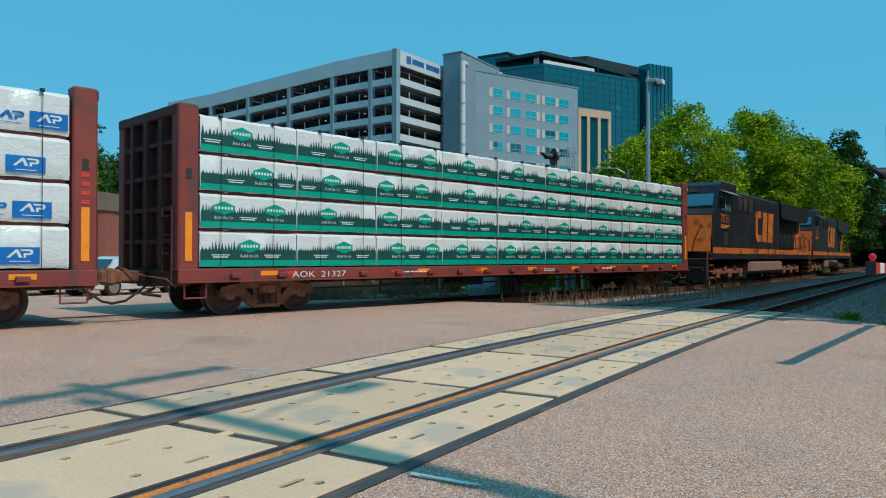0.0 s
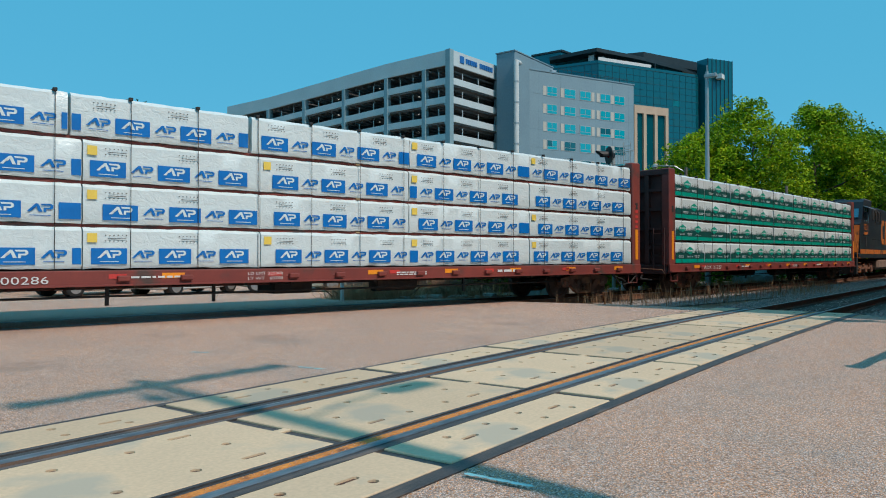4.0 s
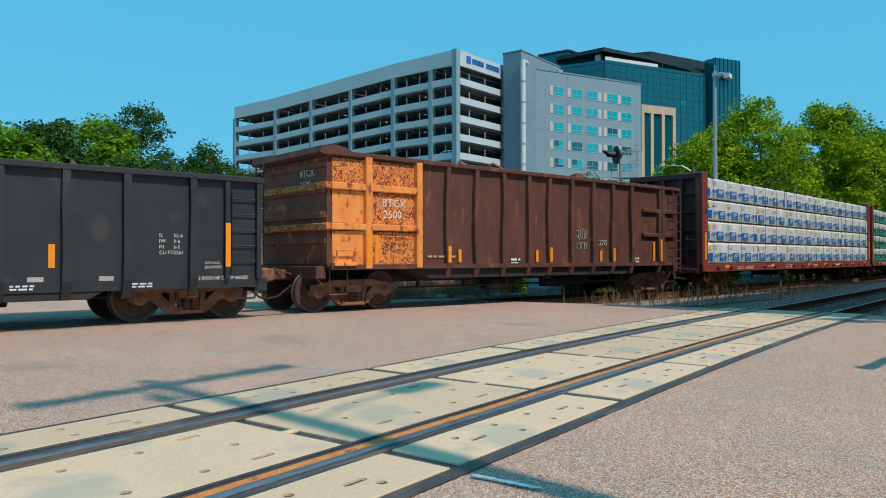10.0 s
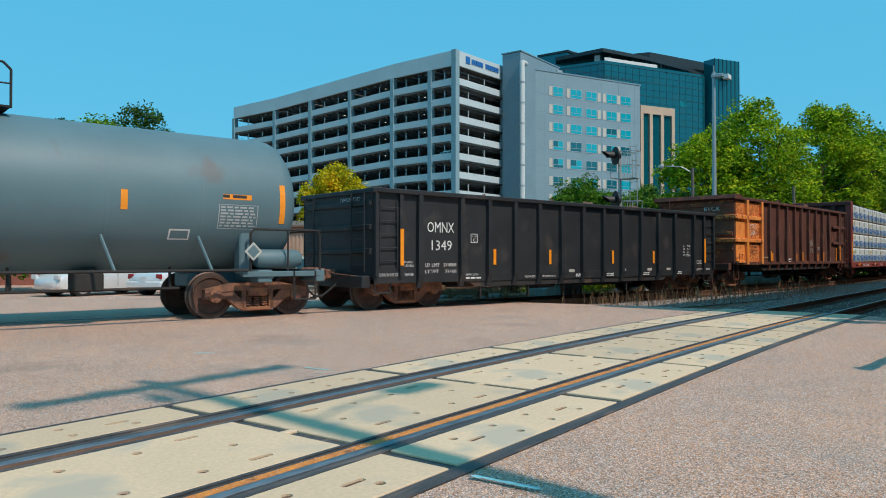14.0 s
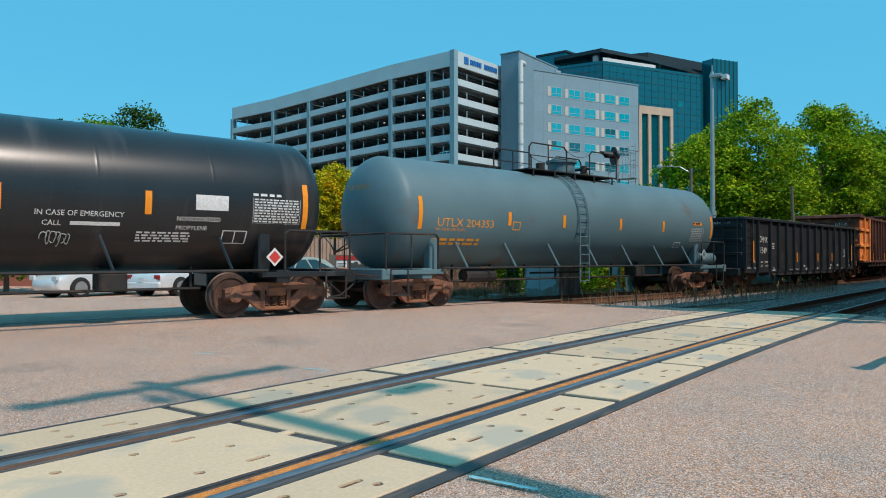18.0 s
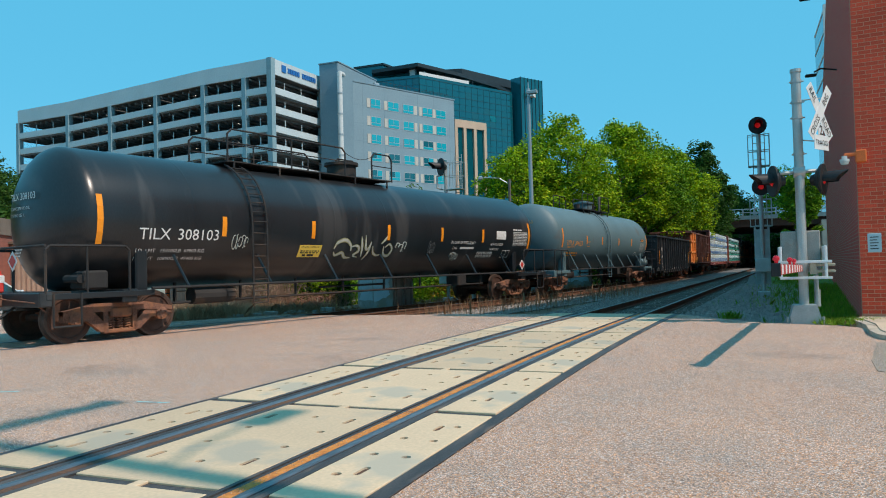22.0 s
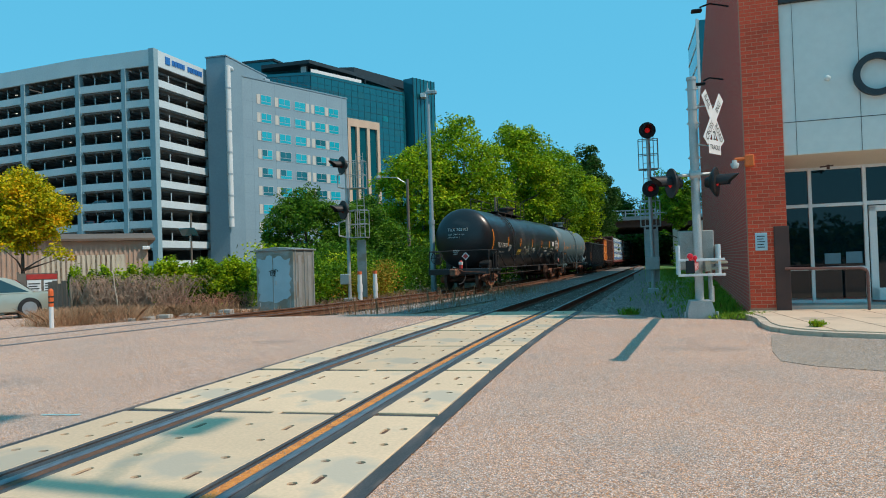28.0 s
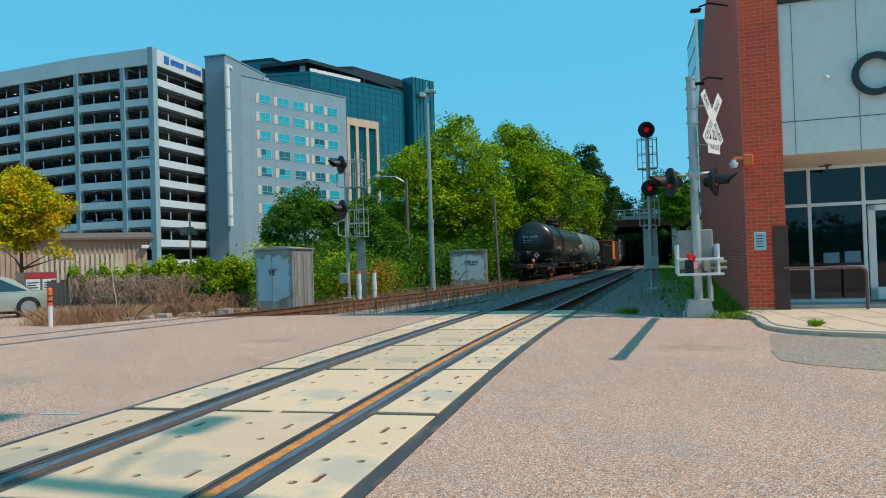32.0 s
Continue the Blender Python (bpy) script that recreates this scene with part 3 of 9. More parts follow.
TANK_BLACK = surf("black_tank_paint", (0.021, 0.024, 0.027), (0.013, 0.015, 0.017), 0.7, 0.30, bump=0.03, stain=(0.05, 0.05, 0.05), stain_at=0.62, stain_scale=0.9, stretch=(0.25, 1.6, 0.25))
# dark blue taken darker still, putting shade on the sides into the paint
LOCO_BLUE = surf("shade_dark_blue_loco_paint", (0.014, 0.019, 0.027), (0.009, 0.012, 0.018), 1.2, 0.45, bump=0.06, stain=(0.03, 0.026, 0.025), stain_at=0.58)
LOCO_GOLD = surf("yellow_orange_loco_paint", (0.66, 0.185, 0.022), (0.48, 0.125, 0.02), 1.5, 0.55, bump=0.06, stain=(0.16, 0.06, 0.025), stain_at=0.60, stain_scale=2.2)
# blue base colour imitates pale sky mirrored in the cab windows
CAB_GLASS = glass("sky_tint_cab_glass", (0.07, 0.22, 0.30), 0.06, 0.4)
PIPE_STEEL = surf("dull_steel_trim", (0.34, 0.37, 0.39), (0.24, 0.26, 0.28), 3, 0.5, 0.4, bump=0.05)
DUSTY = surf("dust_coated_tank", (0.30, 0.20, 0.15), (0.20, 0.13, 0.095), 2, 0.9, bump=0.15)
GRAFFITI = surf("pale_graffiti_paint", (0.55, 0.56, 0.50), (0.35, 0.36, 0.33), 6, 0.7, bump=0)
DARK_GLASS = glass("dark_glass", (0.02, 0.05, 0.06))

# ---- train parts ----
WHEEL_R = 0.457
SPINS = []


def build_truck(car, y):
    """A two-axle freight truck with its centre at y."""
    tr = new("truck")
    tr.parent, tr.matrix_basis = car, pose(0, y, 0)
    for side in (-1, 1):
        x0, x1 = (0.93, 1.07) if side > 0 else (-1.07, -0.93)
        outer = Geo().prism([(-1.12, 0.40), (-0.66, 0.40), (-0.40, 0.18), (-0.28, 0.18), (-0.28, 0.30), (-0.52, 0.55), (-1.12, 0.6)], "x", x0, x1)
        outer.prism([(1.12, 0.40), (0.66, 0.40), (0.40, 0.18), (0.28, 0.18), (0.28, 0.30), (0.52, 0.55), (1.12, 0.6)], "x", x0, x1)
        outer.prism([(-1.12, 0.60), (-0.5, 0.72), (0.5, 0.72), (1.12, 0.60), (1.12, 0.52), (0.52, 0.56), (-0.52, 0.56), (-1.12, 0.52)], "x", x0 - 0.02, x1 + 0.02)
        outer.box(x0, x1, -0.34, 0.34, 0.14, 0.22, 0.02)
        for w in (-0.30, 0.30):
            outer.box(x0, x1, w - 0.05, w + 0.05, 0.2, 0.6)
        part("side_frame", outer, TRUCK, tr, "cast steel side frame brown with rust")
        xc = (x0 + x1) / 2
        for cy in (-0.17, 0.0, 0.17):
            coil = [(xc + 0.06 * math.cos(0.9 * k), cy + 0.06 * math.sin(0.9 * k), 0.22 + 0.0066 * k) for k in range(36)]
            part("coil_spring", Geo().pipe(coil, 0.017, 5), TRUCK, tr)
    part("bolster", Geo().box(-1.12, 1.12, -0.22, 0.22, 0.44, 0.64, 0.03).box(-0.4, 0.4, -0.9, 0.9, 0.48, 0.56), TRUCK, tr)
    for cy in (-0.36, 0.36):
        part("brake_beam", Geo().box(-0.95, 0.95, cy - 0.05, cy + 0.05, 0.30, 0.40), UNDER, tr)
    for wy in (-0.89, 0.89):
        ws = new("wheelset")
        ws.parent, ws.matrix_basis = tr, pose(0, wy, WHEEL_R)
        SPINS.append((ws, wy))
        g = Geo()
        for side in (-1, 1):
            prof = [(0.69, 0.08), (0.695, 0.14), (0.72, 0.17), (0.71, 0.34), (0.685, 0.37), (0.685, 0.40), (0.82, 0.40), (0.82, 0.37), (0.79, 0.345), (0.765, 0.17), (0.80, 0.13), (0.80, 0.08)]
            g.lathe([(side * s, r) for s, r in prof], 32, "x")
        me_ob = part("wheels", g.rod((-1.05, 0, 0), (1.05, 0, 0), 0.075, 10), WHEEL, None, "", True)
        ws_mesh = me_ob.data
        bpy.data.objects.remove(me_ob)
        tread = Geo()
        for side in (-1, 1):
            tread.lathe([(side * s, r) for s, r in ((0.68, 0.40), (0.68, 0.482), (0.705, 0.482), (0.715, 0.46), (0.822, WHEEL_R - 0.004), (0.822, 0.405))], 36, "x", caps=False)
        cap = Geo()
        for side in (-1, 1):
            cap.lathe([(side * 1.0, 0.13), (side * 1.09, 0.13), (side * 1.1, 0.10), (side * 1.115, 0.05)], 12, "x")
            for k in range(3):
                a = 2.094 * k
                cap.rod((side * 1.09, 0.07 * math.cos(a), 0.07 * math.sin(a)), (side * 1.125, 0.07 * math.cos(a), 0.07 * math.sin(a)), 0.02, 6)
        # one level only: the wheelset is a mesh of three materials
        join = Geo()
        join.add(g.v, g.f)
        n1 = len(join.f)
        join.add(tread.v, tread.f)
        n2 = len(join.f)
        join.add(cap.v, cap.f)
        me = join.mesh("wheelset", WHEEL, True, 30)
        me.materials.append(TREAD)
        me.materials.append(TRUCK)
        for i, p in enumerate(me.polygons):
            p.material_index = 0 if i < n1 else 1 if i < n2 else 2
        bpy.data.objects.remove(ws)
        ws = new("wheelset", me)
        ws.parent, ws.matrix_basis = tr, pose(0, wy, WHEEL_R)
        SPINS[-1] = (ws, wy)
    return tr


TRUCK_MASTER = []


def truck(car, y):
    if not TRUCK_MASTER:
        TRUCK_MASTER.append(build_truck(car, y))
        return TRUCK_MASTER[0]
    src = TRUCK_MASTER[0]
    tr = new("truck")
    tr.parent, tr.matrix_basis = car, pose(0, y, 0)
    for o in src.children:
        c = o.copy()
        scene.collection.objects.link(c)
        c.parent = tr
        if o.name.startswith("wheelset"):
            SPINS.append((c, c.matrix_basis.translation.y))
    return tr


def coupler(car, y, way, label="rusty knuckle coupler"):
    """A knuckle coupler with its air hose at the end y, pointing along way (1 or -1)."""
    g = Geo().box(-0.1, 0.1, y, y + way * 0.55, 0.72, 0.95, 0.03) if way > 0 else Geo().box(-0.1, 0.1, y - 0.55, y, 0.72, 0.95, 0.03)
    e = y + way * 0.62
    g.box(-0.19, 0.19, min(e, e + way * 0.22), max(e, e + way * 0.22), 0.66, 1.0, 0.05)
    g.box(0.05, 0.17, min(e, e + way * 0.34), max(e, e + way * 0.34), 0.68, 0.98, 0.05)
    part("coupler", g, TRUCK, car, label)
    pts = [(0.32, y, 0.72), (0.36, y + way * 0.25, 0.55), (0.33, y + way * 0.5, 0.36), (0.22, y + way * 0.78, 0.3)]
    part("air_hose", Geo().pipe(pts, 0.025), UNDER, car)
    part("uncoupling_lever", Geo().pipe([(1.35, y - way * 0.05, 0.62), (1.3, y + way * 0.12, 0.8), (0.3, y + way * 0.15, 0.85), (0.1, y + way * 0.5, 1.0)], 0.015), TRUCK, car)


def ladder(car, name, x, y0, y1, z0, z1, n, mat, axis="y", r=0.014, label=""):
    """Rungs and rails in a plane x = const (axis y) or y = const (axis x: then x is y and y0, y1 are x)."""
    g = Geo()
    def at(u, z):
        return (x, u, z) if axis == "y" else (u, x, z)
    g.rod(at(y0, z0), at(y0, z1), r * 1.3, 6).rod(at(y1, z0), at(y1, z1), r * 1.3, 6)
    for k in range(n):
        z = z0 + (z1 - z0) * (k + 0.5) / n
        g.rod(at(y0, z), at(y1, z), r, 6)
    return part(name, g, mat, car, label)


def side_text(car, text, x, y, z, size, mat, stretch=1.0, name="lettering"):
    """Text on a flat near side: it reads along +y as seen from +x."""
    vs, fs = lettering(text, size, stretch)
    return part(name, Geo().add([(x, y + u, z + v) for u, v in vs], fs), mat, car)


def end_text(car, text, x, y, z, size, mat, stretch=1.0):
    """Text on a rear end, facing -y: it reads along +x."""
    vs, fs = lettering(text, size, stretch)
    return part("lettering", Geo().add([(x + u, y, z + v) for u, v in vs], fs), mat, car)


def bars(car, x, y, z, w, h, rows, mat, seed=1, name="small_print"):
    """Unreadable writing as bars on a near side."""
    r = random.Random(seed)
    g = Geo()
    for k in range(rows):
        zz, yy = z - h * 1.7 * k, y
        while yy < y + w - h:
            l = r.uniform(1.5, 5) * h
            g.box(x, x + 0.004, yy, min(yy + l, y + w), zz, zz + h)
            yy += l + h
    return part(name, g, mat, car)


# ---- lumber flat cars ----
def wrap_unit(car, x0, x1, y0, y1, z0, z1, style, seed):
    """One wrapped pack of lumber; its outer side is at the larger |x|."""
    r = random.Random(seed)
    side = 1 if x1 > 0 else -1
    n = max(4, int((y1 - y0) / 0.16))
    v, f = [], []
    out, inn = (max(x0, x1), min(x0, x1)) if side > 0 else (min(x0, x1), max(x0, x1))
    prof = [(inn, z0), (out - 0.02 * side, z0), (out + 0.012 * side, z0 + 0.08), (out, (z0 + z1) / 2), (out + 0.006 * side, z1 - 0.06), (out - 0.05 * side, z1), (inn, z1)]
    for i in range(n + 1):
        y = y0 + (y1 - y0) * i / n
        sag = 0.012 * math.sin(5.3 * y + seed) * (1 if i not in (0, n) else 0)
        for k, (x, z) in enumerate(prof):
            v.append((x + (r.uniform(-0.007, 0.007) if 0 < k < 5 else 0), y, z + (abs(sag) + r.uniform(-0.004, 0.008) if k == 1 else r.uniform(-0.008, 0.008))))
    k = len(prof)
    for i in range(n):
        f += [(i * k + j, i * k + (j + 1) % k, (i + 1) * k + (j + 1) % k, (i + 1) * k + j) for j in range(k)]
    f += [tuple(range(k)), tuple(range(n * k, n * k + k))[::-1]]
    unit = part("wrapped_pack", Geo().add(v, f), WRAP, car, "lumber in white wrap with " + ("blue logo" if style == "blue" else "green forest") + " prints", True)
    if side < 0:
        return unit
    x = out + 0.02
    h = z1 - z0

    def flat(dx, pts):
        return Geo().poly([(x + dx, a, b) for a, b in pts])

    if style == "blue":
        zc = z0 + h * 0.31
        k = r.randrange(2)

        def logo(q, y, s, dx):
            q.poly([(x + dx, y + a * s, zc + 0.035 + b * s) for a, b in ((0, -0.5), (1.0, 0.52), (1.3, 0.52), (1.78, -0.5), (1.36, -0.5), (1.1, 0.14), (0.85, -0.12), (0.62, -0.12), (0.95, 0.2), (0.42, -0.5))])
            q.poly([(x + dx, y + a * s, zc + 0.035 + b * s) for a, b in ((1.55, 0.52), (2.75, 0.52), (3.0, 0.34), (3.0, 0.02), (2.75, -0.18), (2.2, -0.18), (2.2, -0.5), (1.9, -0.5), (1.9, 0.04), (2.6, 0.04), (2.68, 0.12), (2.68, 0.24), (2.6, 0.3), (1.66, 0.3))])
            return q

        y = y0 + 0.02 - r.uniform(0.0, 0.5)
        while y < y1 - 0.06:
            a, b = max(y, y0 + 0.01), min(y + 0.60, y1 - 0.01)
            whole = b - a > 0.55
            if k % 2 == 0:
                part("blue_print", flat(0.004, [(a, zc - 0.14), (b, zc - 0.14), (b, zc + 0.14), (a, zc + 0.14)]), WRAP_BLUE, unit)
                if whole:
                    part("logo_print", logo(Geo(), y + 0.10, 0.133, 0.008).box(x + 0.005, x + 0.009, y + 0.14, y + 0.46, zc - 0.10, zc - 0.088), WRAP, unit)
            elif whole:
                part("logo_print", logo(Geo(), y + 0.10, 0.133, 0.006).box(x + 0.004, x + 0.007, y + 0.14, y + 0.46, zc - 0.095, zc - 0.085), WRAP_BLUE, unit)
            k += 1
            y += 0.58
        dots = Geo()
        y = y0 + 0.35
        while y < y1 - 0.6:
            for j in range(6):
                for q in range(2):
                    dots.box(x + 0.002, x + 0.006, y + 0.07 * j, y + 0.07 * j + 0.02, z1 - 0.14 - 0.10 * q, z1 - 0.125 - 0.10 * q)
            dots.box(x + 0.002, x + 0.006, y + 0.05, y + 0.36, z1 - 0.195, z1 - 0.185)
            y += 1.3
        tagged(part("print_mark", dots, BLACK_INK, unit), kind="stuff")
        if r.random() < 0.85:
            part("tag", Geo().box(x + 0.006, x + 0.011, y0 + 0.06, y0 + 0.22, z1 - 0.26, z1 - 0.10), TAG_YELLOW, unit, "yellow tag")
    else:
        part("green_print", Geo().box(x - 0.001, x + 0.003, y0 + 0.01, y1 - 0.01, z0 + 0.015, z0 + h * 0.20), WRAP_GREEN, unit, "green printed band")
        pine, marks = Geo(), Geo()
        phase = r.uniform(0, 1.2)
        y, teeth = y0 + 0.015, []
        base = z0 + h * 0.47
        while y < y1 - 0.08:
            w = r.uniform(0.045, 0.085)
            p = ((y - y0) + phase) % 1.2
            lift = 0.11 if 0.28 < p < 0.85 else 0.28
            top = base + h * lift * r.uniform(0.45, 1.1)
            teeth += [(y, base), (y + w * 0.3, base + (top - base) * 0.4), (y + w * 0.5, top), (y + w * 0.7, base + (top - base) * 0.4)]
            y += w
        teeth.append((y1 - 0.015, base))
        for a, b in zip(teeth[:-1], teeth[1:]):
            pine.poly([(x + 0.004, a[0], z0 + h * 0.20), (x + 0.004, b[0], z0 + h * 0.20), (x + 0.004, b[0], b[1]), (x + 0.004, a[0], a[1])])
        part("forest_print", pine, WRAP_PINE, unit, "dark green forest silhouette")
        y = y0 + 0.32 - phase
        while y + 0.45 < y1:
            if y > y0 + 0.02:
                part("badge", flat(0.008, [(y - 0.02, z0 + h * 0.52), (y + 0.23, z0 + h * 0.40), (y + 0.48, z0 + h * 0.52), (y + 0.48, z0 + h * 0.66), (y + 0.23, z0 + h * 0.79), (y - 0.02, z0 + h * 0.66)]), WRAP_GREEN, unit, "green badge shape")
                for q in range(6):
                    marks.box(x + 0.009, x + 0.012, y + 0.03 + 0.07 * q, y + 0.075 + 0.07 * q, z0 + h * 0.555, z0 + h * 0.635)
                vs, fs = lettering("Build On Us", 0.085)
                marks.add([(x + 0.007, y + 0.02 + u, z0 + h * 0.275 + v) for u, v in vs], fs)
            if y + 0.56 > y0 and y + 1.0 < y1:
                marks.box(x + 0.004, x + 0.007, y + 0.58, y + 0.98, z0 + h * 0.33, z0 + h * 0.355).box(x + 0.004, x + 0.007, y + 0.62, y + 0.94, z0 + h * 0.27, z0 + h * 0.30)
            y += 1.2
        tagged(part("print_mark", marks, WRAP, unit), kind="stuff")
    return unit


def lumber_car(label, style, u0, u1, seed, marks):
    car = thing("lumber_flat_car", label, "railway car", "cars of the freight train")
    L = (u1 - u0) / 2
    tc = L - 2.25
    for y in (-tc, tc):
        truck(car, y)
    part("deck", Geo().box(-1.5, 1.5, -L + 0.1, L - 0.1, 0.93, 1.0, 0.01).box(-0.35, 0.35, -L, L, 0.62, 0.93), CAR_DARK, car)
    sill = Geo().box(1.46, 1.53, -L, L, 0.74, 0.99, 0.01).box(1.44, 1.60, -L, L, 0.72, 0.75)
    part("side_sill", sill, CAR_RED, car)
    part("side_sill", Geo().box(-1.53, -1.46, -L, L, 0.74, 0.99, 0.01), CAR_RED, car)
    n = 18
    for k in range(n):
        y = -L + 1.2 + (2 * L - 2.4) * k / (n - 1)
        if any(m[1] - 0.2 < y < m[1] + m[4] + 0.2 for m in marks):
            continue
        part("strap_winch", Geo().box(1.53, 1.62, y - 0.11, y + 0.11, 0.80, 0.90, 0.015).rod((1.5, y - 0.16, 0.85), (1.5, y + 0.16, 0.85), 0.04, 6), CAR_RED, car)
    for k in range(9):
        y = -L + 1.6 + (2 * L - 3.2) * k / 8
        if any(m[1] - 0.65 < y < m[1] + m[4] - 0.15 for m in marks):
            continue
        part("reflector", Geo().box(1.532, 1.537, y + 0.2, y + 0.62, 0.84, 0.94), REFLECT, car, "orange reflector strip")
    for k in range(6):
        y = -L + 2.4 + (2 * L - 3.2) * k / 6
        part("reflector", Geo().box(1.532, 1.537, y, y + 0.3, 0.85, 0.93), RED_TAG, car, "red reflector strip")
    beam = Geo()
    for k in range(13):
        y = -L + 0.9 + (2 * L - 1.8) * k / 12
        beam.box(-0.06, 0.06, y - 0.06, y + 0.06, 1.0, 4.15)
    beam.box(-0.22, 0.22, -L + 0.3, L - 0.3, 4.12, 4.2)
    part("centre_beam", beam, CAR_RED, car)
    for way in (-1, 1):
        ya, yb = (L - 0.42, L) if way > 0 else (-L, -L + 0.42)
        bulk = part("bulkhead", Geo().box(-1.3, 1.5, (ya + yb) / 2 - 0.05, (ya + yb) / 2 + 0.05, 1.0, 4.14, 0.01), CAR_DARK, car, "dark red steel end bulkhead")
        for x in (-1.34, 1.22):
            part("end_post", Geo().box(x, x + 0.30, ya, yb, 0.95, 4.22, 0.03), CAR_RED, bulk)
        ribs = Geo()
        e0, e1 = ((yb - 0.16, yb) if way > 0 else (ya, ya + 0.16))
        for x in (-0.75, -0.08, 0.60):
            ribs.box(x, x + 0.16, e0, e1, 1.0, 4.1, 0.01)
        for z in (1.5, 2.15, 2.8, 3.45):
            ribs.box(-1.25, 1.25, e0 + 0.03, e1 - 0.03, z, z + 0.09)
        ribs.box(-1.32, 1.5, e0 - 0.02, e1 + 0.02, 4.0, 4.2, 0.02)
        part("rib", ribs, CAR_DARK, bulk)
        part("reflector", Geo().box(1.521, 1.527, (ya + yb) / 2 - 0.07, (ya + yb) / 2 + 0.07, 1.15, 2.1), REFLECT, bulk, "tall orange reflector")
        for k in range(5 if style == "blue" else 0):
            part("reflector", Geo().box(1.521, 1.527, (ya + yb) / 2 - 0.07, (ya + yb) / 2 + 0.07, 2.15 + 0.16 * k, 2.23 + 0.16 * k), RED_TAG, bulk, "red reflector tape")
        part("tie_slot", Geo().box(1.521, 1.53, (ya + yb) / 2 - 0.06, (ya + yb) / 2 + 0.06, 2.75, 2.95, 0.01), BLACK_INK, bulk)
        ye = L if way > 0 else -L
        ladder(car, "end_ladder", ye + way * 0.05, 0.95, 1.35, 0.75, 2.0 if style == "blue" else 2.2, 4, CAR_DARK, "x")
        part("end_platform", Geo().box(-1.4, 1.4, min(ye, ye - way * 0.3), max(ye, ye - way * 0.3), 0.66, 0.94, 0.02), CAR_DARK, car)
        part("step", Geo().pipe([(1.48, ye - way * 0.15, 0.75), (1.48, ye - way * 0.15, 0.42), (1.48, ye - way * 0.6, 0.42), (1.48, ye - way * 0.6, 0.75)], 0.018), CAR_RED, car)
        coupler(car, ye, way)
        part("brake_pipe", Geo().pipe([(0.5, ye, 0.6), (0.6, ye + way * 0.3, 0.5), (0.9, ye + way * 0.05, 0.45)], 0.03), UNDER, car)
    gear = Geo()
    for k in range(14):
        y = -tc + 1.6 + (2 * tc - 3.2) * k / 13
        gear.box(0.2, 1.35, y - 0.04, y + 0.04, 0.66, 0.93)
    gear.box(-0.3, 0.5, -1.6, -0.6, 0.42, 0.8, 0.05).rod((0.6, 1.0, 0.6), (0.6, 2.2, 0.6), 0.2, 12)
    gear.rod((1.1, -tc + 1.2, 0.52), (1.1, tc - 1.2, 0.52), 0.022, 6)
    part("underframe_gear", gear, UNDER, car)
    for y in (-3.2, -5.2, 3.5):
        part("rod_hanger", Geo().box(1.05, 1.1, y - 0.03, y + 0.03, 0.35, 0.74), UNDER, car)
    r = random.Random(seed)
    tiers = [(1.02, 1.745), (1.80, 2.495), (2.55, 3.265), (3.32, 4.05)]
    if style == "blue":
        ends = [-L + 0.45, -5.72, -2.4, 1.42, 5.6, L - 0.45]
    else:
        ends = [-L + 0.45 + (2 * L - 0.9) * k / 9 for k in range(10)]
    for q, (z0, z1) in enumerate(tiers):
        for k in range(len(ends) - 1):
            a, b = ends[k] + 0.012, ends[k + 1] - 0.012
            if style == "blue" and q == 3:
                a, b = (a - 0.2, b - 0.25) if k == 1 else (a - 0.2 if k == 2 else a, b)
            if style == "blue" and q == 3 and k == 0:
                b -= 0.22
            wrap_unit(car, 0.12, 1.47 + r.uniform(-0.02, 0.02), a, b, z0, z1, style, seed + 17 * q + k)
            wrap_unit(car, -0.12, -1.47, a, b, z0, z1, style, seed + 17 * q + k + 500)
    for k in range(17):
        y = -L + 0.9 + (2 * L - 1.8) * k / 16
        part("cable", Geo().rod((1.515, y, 0.9), (1.515, y, 4.05), 0.006, 5).pipe([(1.515, y, 4.05), (1.47, y, 4.09), (0.1, y, 4.13)], 0.006, 5).box(1.44, 1.52, y - 0.035, y + 0.035, 4.03, 4.09, 0.01), UNDER, car, "tie-down cable with corner guard")
    for q, (z0, z1) in enumerate(tiers):
        if q:
            part("dunnage", Geo().box(0.3, 1.40, -L + 0.5, L - 0.5, z0 - 0.05, z0 - 0.002), CAR_RED, car, "red-brown boards between the packs")
            part("spacer_boards", Geo().box(0.2, 1.44, -L + 1.0, -L + 1.09, z0 - 0.035, z0 - 0.005).box(0.2, 1.4, L - 1.1, L - 1.0, z0 - 0.035, z0 - 0.005).box(0.2, 1.44, -0.05, 0.05, z0 - 0.035, z0 - 0.005), LUMBER, car)
    for text, y, z, size, width in marks:
        side_text(car, text, 1.545, y, z, size, WHITE_INK, wide(text, size, width))
    bars(car, 1.538, -L + 5.6, 0.85, 1.2, 0.035, 1, WHITE_INK, seed)
    bars(car, 1.538, 1.0, 0.86, 0.9, 0.028, 2, WHITE_INK, seed + 1)
    bars(car, 1.538, 4.3, 0.84, 0.7, 0.06, 1, WHITE_INK, seed + 2)
    return car, (u0 + u1) / 2, tc


CARS = []
CARS.append(lumber_car("dark red centre-beam flat car loaded with green and white wrapped lumber", "green", 6.2, 27.6, 11, [("AOK  21327", -8.13, 0.79, 0.19, 1.47)]))
